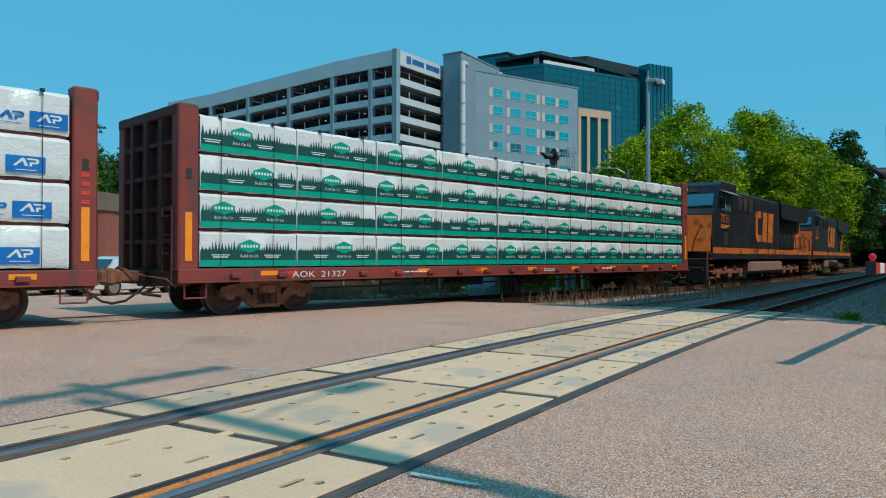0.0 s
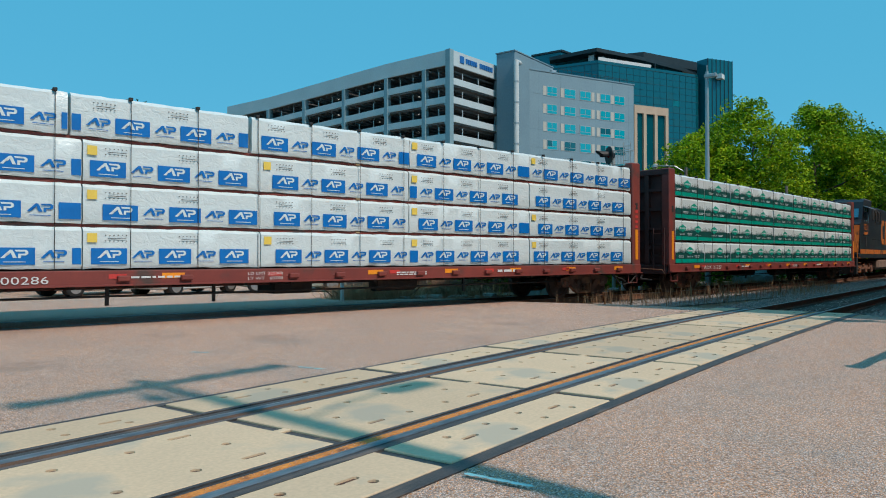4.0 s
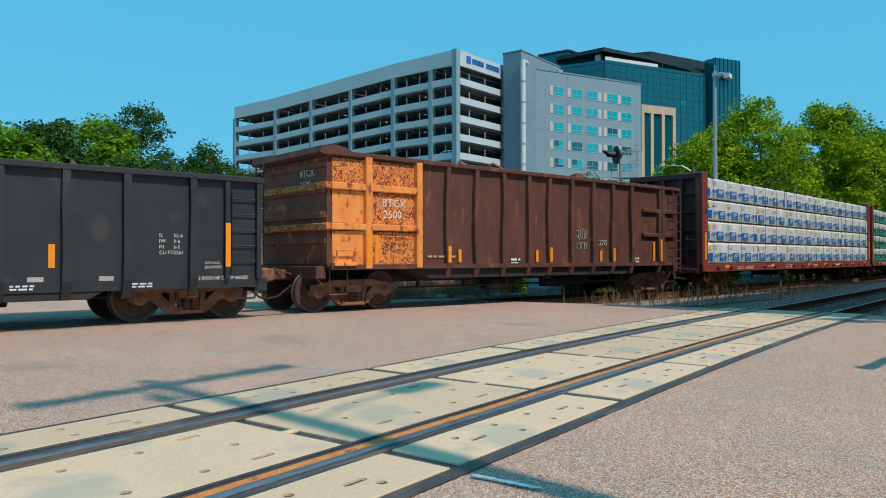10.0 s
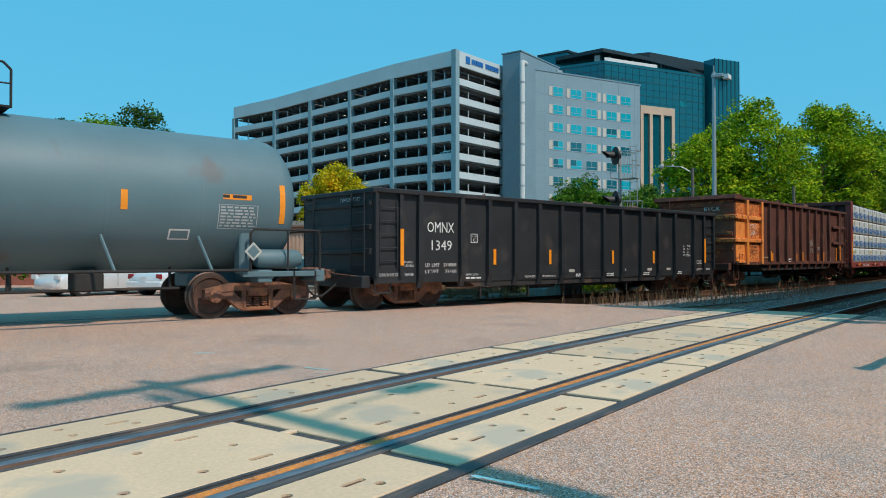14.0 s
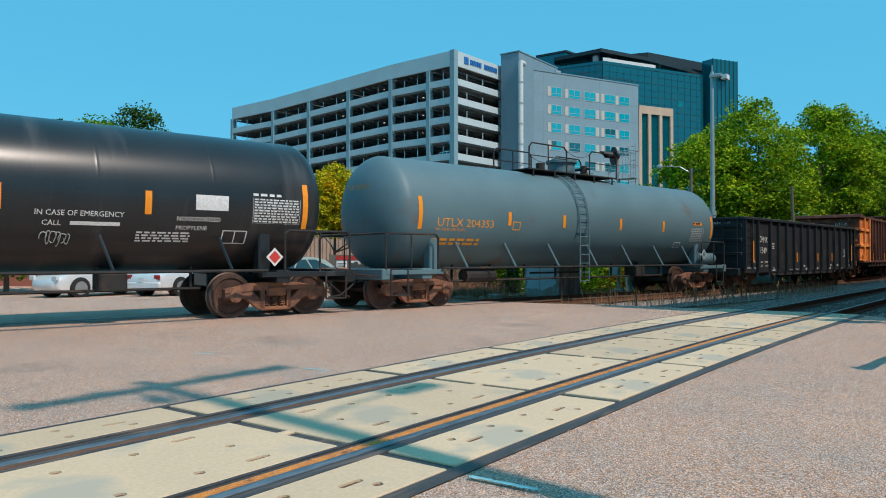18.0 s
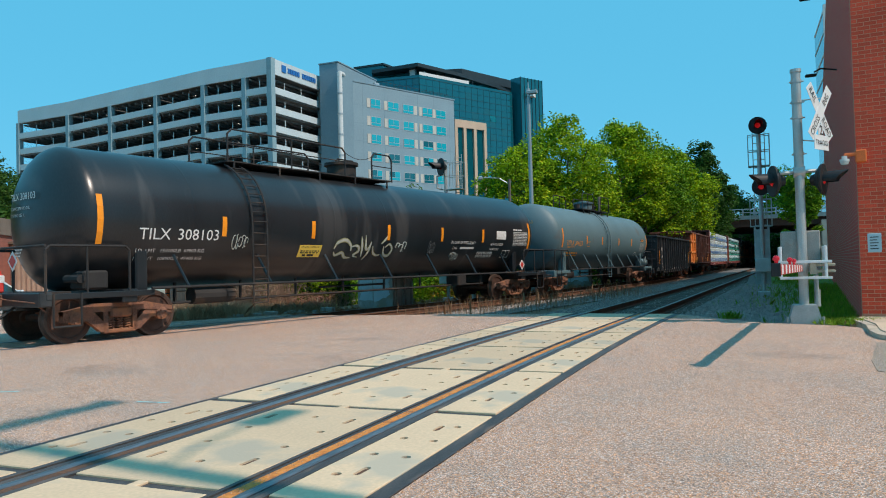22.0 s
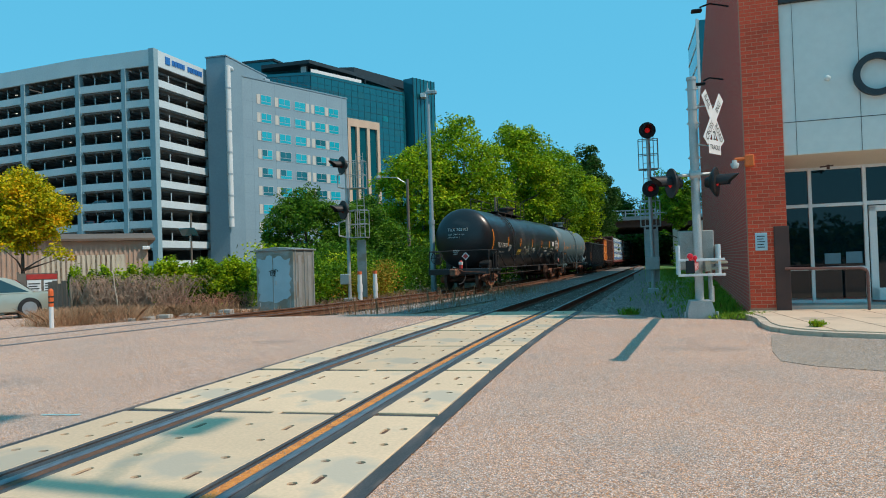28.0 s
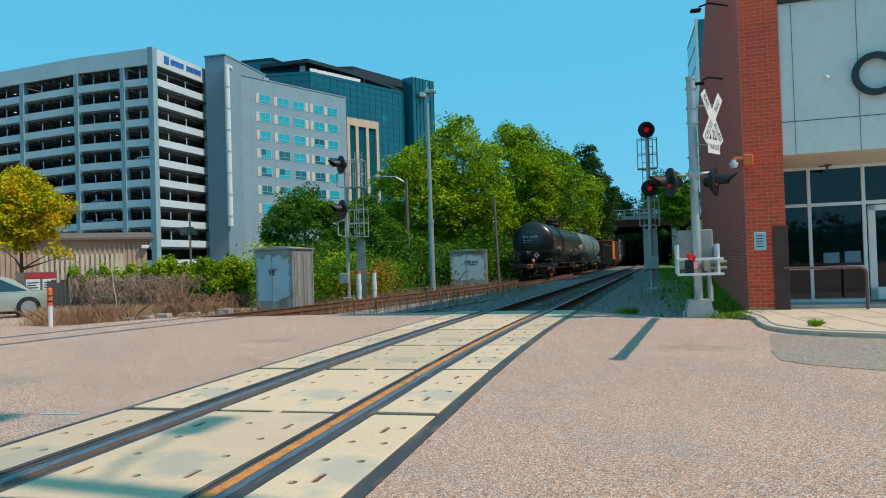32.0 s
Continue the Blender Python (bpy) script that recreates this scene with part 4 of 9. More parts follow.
CARS.append(lumber_car("dark red centre-beam flat car loaded with blue and white wrapped lumber", "blue", -16.75, 4.75, 23, [("SOO  600286", -7.86, 0.78, 0.18, 1.60), ("LT WT   60700", -2.7, 0.775, 0.085, 0.77), ("LD LMT 225300", -2.7, 0.875, 0.085, 0.77)]))


# ---- gondola cars ----
def gondola(label, u0, u1, tc_in, z0, z1, posts, mat, post_mat, end_trim, seed):
    car = thing("gondola_car", label, "railway car", "cars of the freight train")
    L = (u1 - u0) / 2
    tc = L - tc_in
    for y in (-tc, tc):
        truck(car, y)
    W = 1.52
    dent = 0.030 if end_trim else 0.014
    q = np.random.RandomState(seed)
    ph = q.uniform(0, 6.28, 8)
    ny, nz = 150, 14
    stops = sorted([-L, L] + list(posts))
    v, f = [], []
    for i in range(ny + 1):
        y = -L + 2 * L * i / ny
        b = max(k for k in range(len(stops) - 1) if stops[k] <= y + 1e-6)
        u = (y - stops[b]) / (stops[b + 1] - stops[b])
        for j in range(nz + 1):
            w = j / nz
            wave = 0.55 + 0.25 * math.sin(5.1 * y + ph[0] + 3 * w) + 0.20 * math.sin(9.0 * w + 2.3 * y + ph[1]) + 0.18 * math.sin(13 * y + 7 * w + ph[2])
            v.append((W - dent * max(0.0, wave) * math.sin(math.pi * min(1, max(0, u))) ** 0.6 * math.sin(math.pi * min(1, max(0, w))) ** 0.5, y, z0 + (z1 - z0) * w))
    for i in range(ny):
        f += [(i * (nz + 1) + j, (i + 1) * (nz + 1) + j, (i + 1) * (nz + 1) + j + 1, i * (nz + 1) + j + 1) for j in range(nz)]
    sheet = Geo().add(v, f)
    part("side_sheet", sheet.box(W - 0.05, W - 0.04, -L, L, z0, z1), mat, car, "dented steel side sheet", True)
    part("side_sheet", Geo().box(-W, -W + 0.02, -L, L, z0, z1), mat, car)
    part("floor_plate", Geo().box(-W, W, -L, L, z0 - 0.05, z0 + 0.02), mat, car)
    for way in (-1, 1):
        y = L * way
        e = part("end_wall", Geo().box(-W, W, y - 0.03, y + 0.03, z0, z1 - 0.02), mat, car)
        g = Geo()
        for z in (z0 + 0.5, z0 + 1.05, z0 + 1.6, z0 + 2.15):
            if z < z1 - 0.2:
                g.box(-W + 0.05, W - 0.05, min(y, y + way * 0.09), max(y, y + way * 0.09), z, z + 0.14, 0.02)
        part("end_rib", g, GON_END if end_trim and way < 0 else post_mat, e)
    part("top_chord", Geo().box(W - 0.06, W + 0.115, -L, L, z1 - 0.02, z1 + 0.09, 0.015), post_mat, car)
    part("top_chord", Geo().box(-W - 0.12, -W + 0.06, -L, L, z1 - 0.02, z1 + 0.09, 0.015), post_mat, car)
    for way in (-1, 1):
        part("end_cap", Geo().box(-W - 0.1, W + 0.1, L * way - 0.09, L * way + 0.09, z1 - 0.03, z1 + 0.08, 0.015), post_mat, car)
    part("bottom_chord", Geo().box(W - 0.04, W + (0.10 if end_trim else 0.004), -L, L, z0 - 0.06, z0 + 0.05, 0.002).box(-W - 0.1, -W + 0.04, -L, L, z0 - 0.06, z0 + 0.05), post_mat, car)
    for y in posts:
        bend, bow = q.uniform(-1, 1) * (0.05 if end_trim else 0.012), q.uniform(-1, 1) * (0.04 if end_trim else 0.008)
        rows = []
        for j in range(9):
            w = j / 8
            yy = y + bend * math.sin(math.pi * w) + bow * math.sin(2 * math.pi * w)
            d, hw = 0.115 - 0.015 * w, 0.085 - 0.012 * w
            zz = z0 + 0.02 + (z1 - z0 - 0.02) * w
            rows.append([(W - 0.01, yy - hw, zz), (W + d, yy - hw * 0.85, zz), (W + d, yy + hw * 0.85, zz), (W - 0.01, yy + hw, zz)])
        rows.insert(0, [(W - 0.01, y - 0.085, z0 - 0.30), (W + 0.03, y - 0.07, z0 - 0.28), (W + 0.03, y + 0.07, z0 - 0.28), (W - 0.01, y + 0.085, z0 - 0.30)])
        v = [p for r in rows for p in r]
        f = [(0, 1, 2, 3), tuple(4 * (len(rows) - 1) + k for k in (3, 2, 1, 0))]
        for r in range(len(rows) - 1):
            f += [(4 * r + k, 4 * r + (k + 1) % 4, 4 * r + 4 + (k + 1) % 4, 4 * r + 4 + k) for k in range(4)]
        part("side_post", Geo().add(v, f), post_mat, car)
        part("side_post", Geo().box(-W - 0.12, -W, y - 0.085, y + 0.085, z0, z1), post_mat, car)
    deep = Geo()
    deep.prism([(-tc + 1.3, z0), (-tc + 1.9, z0 - 0.30), (tc - 1.9, z0 - 0.30), (tc - 1.3, z0)], "x", -W + 0.15, W - 0.02)
    deep.box(-0.35, 0.35, -L, L, 0.62, z0)
    part("centre_sill", deep, UNDER, car)
    gear = Geo().rod((0.9, -tc + 1.4, 0.5), (0.9, tc - 1.4, 0.5), 0.025, 6).rod((0.7, -1.4, 0.52), (0.7, -0.4, 0.52), 0.17, 12).box(0.5, 0.9, 1.0, 1.4, 0.38, 0.62, 0.03).rod((0.3, 2.0, 0.55), (0.3, 3.2, 0.55), 0.2, 12)
    for k in range(6):
        y = -tc + 2 + (2 * tc - 4) * k / 5
        gear.box(0.85, 0.95, y - 0.03, y + 0.03, 0.48, z0)
    part("brake_gear", gear, UNDER, car)
    for way in (-1, 1):
        ye = way * L
        part("end_sill", Geo().box(-1.4, 1.4, min(ye, ye + way * 0.25), max(ye, ye + way * 0.25), z0 - 0.26, z0 + 0.02, 0.02), post_mat, car)
        coupler(car, ye + way * 0.1, way)
        part("step", Geo().pipe([(1.45, ye - way * 0.05, z0), (1.45, ye - way * 0.05, 0.42), (1.45, ye - way * 0.5, 0.42), (1.45, ye - way * 0.5, z0)], 0.018), post_mat, car)
    # scrap that shows over the top chord
    heap = Geo()
    for k in range(60):
        y, x = q.uniform(-L + 0.6, L - 0.6), q.uniform(0.2, 1.2)
        hgt = z1 + q.uniform(-0.25, 0.10) + (0.10 if q.rand() < 0.12 else 0.0)
        a, b, c = q.uniform(0.05, 0.35), q.uniform(0.02, 0.2), q.uniform(0.01, 0.08)
        heap.add(*(lambda e: (e.v, e.f))(Geo().box(-a, a, -b, b, -c, c, 0.004).moved(pose(x, y, hgt, q.uniform(-40, 40), q.uniform(-40, 40), q.uniform(0, 180)))))
    heap.box(-1.3, 1.3, -L + 0.4, L - 0.4, z1 - 0.6, z1 - 0.3)
    tagged(part("scrap_load", heap, SCRAP, car, "rusty scrap metal pieces in the car"), kind="stuff")
    return car, L, tc, W


# brown gondola with an orange end
bt_posts = [-3.41, -2.46, -1.51, -0.55, 0.30, 1.25, 2.22, 3.15, 4.12, 5.63]
car, L, tc, W = gondola("rust brown gondola with a flaking orange end panel", -31.63, -18.17, 0.91, 1.02, 3.44, bt_posts, GON_BROWN, GON_BROWN, True, 3)
z0, z1 = 1.02, 3.44
for a, b in ((-L + 0.06, -L + 0.87), (-L + 1.05, -L + 2.32)):
    for k, (q0, q1) in enumerate(((z0 + 0.05, z0 + 0.78), (z0 + 0.96, z0 + 1.66), (z0 + 1.84, z1 - 0.06))):
        part("orange_panel", Geo().box(W, W + 0.02, a, b, q0, q1), GON_ORANGE if k < 2 and a < -L + 1 else GON_FLAKED, car, "orange paint flaking to rust")
part("orange_rail", Geo().box(W, W + 0.11, -L, -L + 2.4, z0 + 0.80, z0 + 0.95, 0.02), GON_ORANGE, car)
part("orange_rail", Geo().box(W, W + 0.11, -L, -L + 2.4, z0 + 1.67, z0 + 1.83, 0.02), GON_ORANGE, car)
for a in (-L + 0.87, -L + 2.30):
    part("orange_post", Geo().box(W, W + 0.14, a, a + 0.17, z0 - 0.05, z1, 0.02), GON_ORANGE, car)
part("rolled_cap", Geo().prism([(-L - 0.30, z1 + 0.02), (-L - 0.26, z1 + 0.16), (-L + 0.15, z1 + 0.20), (-L + 0.5, z1 + 0.10), (-L + 0.5, z1 + 0.04), (-L - 0.2, z1 - 0.02)], "x", -W - 0.1, W + 0.12), GON_BROWN, car, "bent rusty top cap")
part("end_sheet", Geo().box(-W + 0.02, W - 0.01, -L - 0.052, -L - 0.035, z0 + 0.05, z1 - 0.04), GON_END, car, "rusted red-brown end sheet with orange flakes")
part("step_box", Geo().box(W, W + 0.16, -L + 0.05, -L + 0.62, z0 + 0.02, z0 + 0.10, 0.01).pipe([(W + 0.14, -L + 0.1, z0 + 0.1), (W + 0.14, -L + 0.1, z0 + 0.36), (W + 0.14, -L + 0.6, z0 + 0.36), (W + 0.14, -L + 0.6, z0 + 0.1)], 0.02), GON_ORANGE, car)
for z in (z0 + 0.80, z0 + 1.68):
    part("corner_rail", Geo().box(-W - 0.05, W + 0.1, -L - 0.14, -L - 0.02, z, z + 0.15, 0.02), GON_FLAKED, car)
side_text(car, "BTCX", W + 0.026, -L + 1.36, z0 + 1.36, 0.25, WHITE_INK, 1.05)
side_text(car, "2500", W + 0.026, -L + 1.40, z0 + 1.10, 0.25, WHITE_INK, 1.05)
end_text(car, "BTCX", 0.35, -L - 0.058, z1 - 0.42, 0.24, WHITE_INK)
end_text(car, "2500", 0.35, -L - 0.058, z1 - 0.68, 0.24, WHITE_INK)
for j, line in enumerate(("CAPY 200000", "LD LMT 202800", "LT WT 60200")):
    side_text(car, line, W + 0.026, -L + 1.45, z0 + 0.60 - 0.14 * j, 0.10, BLACK_INK)
for y in (-5.78, -5.50, -3.41, -3.0, -0.18, 0.30, 2.63, 3.15, 5.37, 5.66):
    dz = 0.3 if y > 4.9 or y < -L + 2 else 0
    part("reflector", Geo().box(W + 0.14 if y < -5 else W + 0.117, W + 0.145 if y < -5 else W + 0.122, y - 0.05, y + 0.05, z0 + 0.08, z0 + 0.48 + dz) if y in (-5.78, -3.41, 0.30, 3.15, 5.66) else Geo().box(W + 0.022, W + 0.027, y - 0.05, y + 0.05, z0 + 0.08, z0 + 0.40 + dz), REFLECT, car, "orange reflector strip")
for way, yy in ((1, L),):
    part("side_rail", Geo().box(W, W + 0.10, L - 2.0, L - 0.1, z0 + 0.85, z0 + 0.98, 0.02).box(W, W + 0.10, L - 2.0, L - 0.1, z0 + 1.62, z0 + 1.75, 0.02).box(W, W + 0.12, L - 1.0, L - 0.85, z0, z1, 0.02), GON_BROWN, car)
ladder(car, "ladder", W + 0.18, L - 0.48, L - 0.06, z0 - 0.3, z1, 9, GON_BROWN, label="rusty side ladder")
ladder(car, "ladder", -L - 0.3, -1.35, -0.95, z0 + 0.2, z1 + 0.05, 7, GON_BROWN, "x", label="rusty end ladder")
bars(car, W + 0.022, -1.2, z0 + 0.12, 0.35, 0.06, 2, WHITE_INK, 5)
bars(car, W + 0.022, 4.15, z0 + 0.14, 0.4, 0.06, 2, WHITE_INK, 6)
bars(car, W + 0.022, -L + 2.7, z0 + 0.2, 0.9, 0.05, 1, LUMBER, 7)
CARS.append((car, (-31.63 - 18.17) / 2, tc))


def graffiti(car, fn, seed, w, h, loops, r=0.012, mat=None, label="pale sprayed graffiti scrawl"):
    """Sprayed loops on a side; fn(u, v) gives the place on the surface."""
    q = random.Random(seed)
    g = Geo()
    for k in range(loops):
        cx, cy, a, b = w * (k + 0.5) / loops, h * q.uniform(0.4, 0.6), w / loops * q.uniform(0.4, 0.8), h * q.uniform(0.3, 0.5)
        t0, turn = q.uniform(0, 6), q.uniform(3.5, 6.0)
        last = None
        for i in range(15):
            t = t0 + turn * i / 14
            p = fn(cx + a * math.cos(t) + 0.12 * a * math.sin(3 * t), cy + b * math.sin(t) + 0.15 * b * math.cos(2 * t))
            if last:
                g.rod(last, p, r, 4)
            last = p
    return part("graffiti", g, mat or GRAFFITI, car, label)


graffiti(car, lambda u, v: (W + 0.012, 1.5 + u, z0 + 0.75 + v), 3, 0.45, 0.3, 5, 0.008)
graffiti(car, lambda u, v: (W + 0.012, 1.5 + u, z0 + 0.45 + v), 4, 0.45, 0.2, 5, 0.008)
graffiti(car, lambda u, v: (W + 0.012, 2.5 + u, z0 + 0.55 + v), 8, 0.42, 0.22, 4, 0.008)

# black gondola
om_posts = [-6.1, -4.77, -3.83, -2.87, -1.91, -0.97, -0.01, 0.95, 1.88, 2.89, 3.87, 4.85, 6.03]
car, L, tc, W = gondola("black gondola car with white lettering and orange reflectors", -48.02, -33.25, 1.26, 0.80, 2.72, om_posts, GON_BLACK, GON_BLACK, False, 9)
z0, z1 = 0.80, 2.72
part("side_skirt", Geo().box(W - 0.01, W + 0.008, -L, L, z0 - 0.16, z0 + 0.03, 0.002), GON_BLACK, car)
side_text(car, "OMNX", W + 0.012, -5.86, z0 + 1.04, 0.36, WHITE_INK, wide("OMNX", 0.36, 0.85))
side_text(car, "1349", W + 0.012, -5.79, z0 + 0.61, 0.34, WHITE_INK, wide("1349", 0.34, 0.645))
side_text(car, "LD LMT   214900", W + 0.012, -5.93, z0 + 0.215, 0.115, WHITE_INK, wide("LD LMT   214900", 0.115, 0.995))
side_text(car, "LT WT     71100", W + 0.014, -5.93, z0 + 0.06, 0.115, WHITE_INK, wide("LT WT     71100", 0.115, 0.995))
side_text(car, "2 INCH HF COMP SHOES", W + 0.014, -L + 0.12, z0 + 0.0, 0.10, WHITE_INK, 0.9)
for j, (a, b) in enumerate((("IL", "52-6"), ("IW", "9-6"), ("IH", "6-5"), ("CU FT", "3267"))):
    side_text(car, a, W + 0.012, 5.42, z0 + 0.80 - 0.105 * j, 0.095, WHITE_INK)
    side_text(car, b, W + 0.012, 5.68, z0 + 0.80 - 0.105 * j, 0.095, WHITE_INK)
for y in (-6.6, 6.28):
    side_text(car, "LIFT AND", W + 0.012, y, z0 + 0.30, 0.07, WHITE_INK)
    side_text(car, "JACK HERE", W + 0.012, y, z0 + 0.22, 0.07, WHITE_INK)
side_text(car, "2 INCH HF COMP SHOES", W + 0.014, 6.15, z0 + 0.0, 0.10, WHITE_INK, 0.9)
side_text(car, "EMPTY LOAD", W + 0.014, -4.6, z0 - 0.02, 0.07, WHITE_INK)
side_text(car, "RELEASE ROD", W + 0.014, -2.45, z0 - 0.10, 0.07, WHITE_INK)
side_text(car, "RETAINING VALVE", W + 0.014, -1.75, z0 - 0.10, 0.07, WHITE_INK)
rim = Geo()
for ya, yb, za, zb in ((-4.43, -4.20, 0.80, 0.815), (-4.43, -4.20, 1.015, 1.03), (-4.43, -4.415, 0.815, 1.015), (-4.215, -4.20, 0.815, 1.015)):
    rim.box(W + 0.001, W + 0.012, ya, yb, z0 + za, z0 + zb)
part("plate_frame", rim, WHITE_INK, car)
side_text(car, "PLATE", W + 0.012, -4.395, z0 + 0.945, 0.055, WHITE_INK, wide("PLATE", 0.055, 0.16))
side_text(car, "C", W + 0.012, -4.355, z0 + 0.835, 0.11, WHITE_INK)
bars(car, W + 0.014, -4.6, z0 - 0.10, 0.55, 0.04, 1, WHITE_INK, 12)
end_text(car, "OMNX 1349", 0.15, -L - 0.035, z1 - 0.2, 0.16, WHITE_INK)
for y, h in ((-6.665, 0.84), (-3.58, 0.40), (-1.41, 0.40), (1.48, 0.40), (3.66, 0.40), (6.705, 0.84)):
    x = W + (0.091 if h > 0.5 else 0.004)
    part("reflector", Geo().box(x, x + 0.005, y - 0.05, y + 0.05, z0 + 0.25, z0 + 0.25 + h), REFLECT, car, "orange reflector strip")
ladder(car, "ladder", W + 0.05, -L + 0.12, -L + 0.62, z0 + 0.2, z1 - 0.2, 5, GON_BLACK, label="black side ladder")
ladder(car, "ladder", W + 0.05, L - 0.58, L - 0.06, z0 + 0.2, z1 - 0.2, 5, GON_BLACK, label="black side ladder")
for e in (-L + 0.03, L - 0.03, -L + 0.72, L - 0.68):
    part("corner_post", Geo().box(W, W + 0.09, e - 0.05, e + 0.05, z0, z1, 0.01), GON_BLACK, car)
for y in (-4.0, -2.2, 2.3):
    part("rod_hanger", Geo().box(1.38, 1.44, y - 0.025, y + 0.025, 0.22, 0.62), UNDER, car)
part("release_rod", Geo().rod((1.41, -4.6, 0.46), (1.41, 2.6, 0.46), 0.015, 6), UNDER, car)
for y in (1.9, 3.3, 4.4, -0.6):
    part("stencil_plate", Geo().box(W + 0.009, W + 0.014, y, y + 0.24, z0 + 0.02, z0 + 0.10), CONCRETE, car, "pale stencilled plate")
ladder(car, "ladder", -L - 0.12, -1.35, -0.9, z0 + 0.1, z1, 6, GON_BLACK, "x", label="black end ladder")
ladder(car, "ladder", -L - 0.12, 0.75, 1.3, z0 + 0.1, z1, 6, GON_BLACK, "x", label="black end ladder")
for k, y in enumerate((-0.3, 1.15, 3.05, 4.95)):
    bars(car, W + 0.014, y, z0 - 0.06, 0.35, 0.03, 2, WHITE_INK, 30 + k)
CARS.append((car, (-48.02 - 33.25) / 2, tc))


# ---- tank cars ----
def tank_car(label, uc, half, tch, R, zc, half_frame, mat, lad, plat, dome, seed):
    """plat: walkway from, to; dome: its place; lad: the ladder's place, along the car from its centre."""
    car = thing("tank_car", label, "railway car", "cars of the freight train")
    for y in (-tch, tch):
        truck(car, y)
    head = [(0.62 * (1 - math.cos(math.radians(a))), R * math.sin(math.radians(a))) for a in (2, 12, 24, 36, 48, 60, 70, 78, 84, 90)]
    full = [(-half + d, r) for d, r in head]
    n = 8
    for k in range(1, n):
        y = -half + 0.62 + (2 * half - 1.24) * k / n
        full += [(y - 0.09, R), (y - 0.05, R), (y - 0.012, R), (y, R + 0.0015), (y + 0.012, R), (y + 0.05, R), (y + 0.09, R)]
    full += [(half - d, r) for d, r in head[::-1]]
    part("tank_shell", Geo().lathe(full, 72, "y", (0, 0, zc)), mat, car, "", True)
    for way in (-1, 1):
        stub = Geo()
        y = tch * way
        stub.box(-0.35, 0.35, min(y - way * 1.2, half_frame * way), max(y - way * 1.2, half_frame * way), 0.64, 0.92, 0.02)
        stub.box(-1.42, 1.42, y - 0.16, y + 0.16, 0.72, 0.98, 0.02)
        stub.box(-1.45, 1.45, half_frame * way - 0.12, half_frame * way + 0.12, 0.72, 0.98, 0.02)
        stub.box(1.30, 1.46, min(y - way * 0.5, half_frame * way), max(y - way * 0.5, half_frame * way), 0.84, 0.95, 0.01)
        stub.box(-1.46, -1.30, min(y - way * 0.5, half_frame * way), max(y - way * 0.5, half_frame * way), 0.84, 0.95, 0.01)
        part("end_frame", stub, mat, car)
    for way in (-1, 1):
        y = tch * way
        for x in (-1, 1):
            part("saddle", Geo().box(x * 1.12 - 0.14, x * 1.12 + 0.14, y - 0.13 - 0.35 * way, y + 0.13 - 0.35 * way, 0.9, 1.75, 0.03), mat, car)
    for way in (-1, 1):
        ye, yi = half_frame * way, (half_frame - 1.5) * way
        for x in (-1.43, 1.43):
            rail = Geo()
            rail.pipe([(x, ye, 0.95), (x, ye, 1.72), (x, ye - way * 0.08, 1.8), (x, yi, 1.8), (x, yi - way * 0.08, 1.72), (x, yi - way * 0.08, 0.95)], 0.026)
            rail.rod((x, (ye + yi) / 2, 0.95), (x, (ye + yi) / 2, 1.8), 0.02, 6)
            part("end_railing", rail, UNDER, car)
        part("end_railing", Geo().rod((-1.43, ye, 1.8), (1.43, ye, 1.8), 0.026, 6), UNDER, car)
        part("step", Geo().pipe([(1.46, ye - way * 0.12, 0.95), (1.46, ye - way * 0.12, 0.36), (1.46, ye - way * 0.62, 0.36), (1.46, ye - way * 0.62, 0.95)], 0.022), UNDER, car)
        coupler(car, ye, way)
        part("platform", Geo().box(-1.42, 1.42, min(ye, ye - way * 0.45), max(ye, ye - way * 0.45), 0.95, 0.985), UNDER, car)
    for x in (1.5, -1.5):
        part("running_rail", Geo().rod((x, -tch + 0.4, 0.98), (x, tch - 0.4, 0.98), 0.03, 6), UNDER, car, "thin rail along the bottom of the tank")
    for k in range(7):
        y = -tch + 1.2 + (2 * tch - 2.4) * k / 6
        part("rail_bracket", Geo().rod((R * 0.86, y - 0.12, zc - R * 0.52), (1.5, y + 0.05, 0.98), 0.03, 6), mat, car)
    low = Geo().rod((0.5, -tch + 1.4, 0.62), (0.5, tch - 1.4, 0.62), 0.03, 6).rod((0.5, -tch + 2.0, 0.75), (0.5, -tch + 3.1, 0.75), 0.19, 12).box(0.3, 0.8, tch - 3.4, tch - 2.9, 0.6, 0.95, 0.03).rod((0.2, -1.5, 0.78), (0.2, 1.2, 0.78), 0.03, 6)
    for k in range(8):
        y = -tch + 1.6 + (2 * tch - 3.2) * k / 7
        low.box(0.47, 0.53, y - 0.02, y + 0.02, 0.6, zc - R + 0.15)
    part("brake_rigging", low, UNDER, car)
    # walkway, railing, dome and ladders on top
    a, b = plat
    zt = zc + R
    walkway = Geo().box(-0.72, 0.72, a, b, zt + 0.015, zt + 0.045)
    for y in np.linspace(a + 0.2, b - 0.2, 5):
        walkway.rod((-0.7, y, zt + 0.03), (-0.7, y, zt - 0.19), 0.025, 6).rod((0.7, y, zt + 0.03), (0.7, y, zt - 0.19), 0.025, 6)
    part("walkway", walkway, UNDER, car, "black steel grating walkway")
    hr = 0.78
    for x in (-0.72, 0.72):
        for e0, e1 in ((a, dome - 0.62), (dome + 0.5, b)):
            hoop = Geo().pipe([(x, e0, zt), (x, e0, zt + hr - 0.12), (x, e0 + 0.12, zt + hr), (x, e1 - 0.12, zt + hr), (x, e1, zt + hr - 0.12), (x, e1, zt)], 0.024)
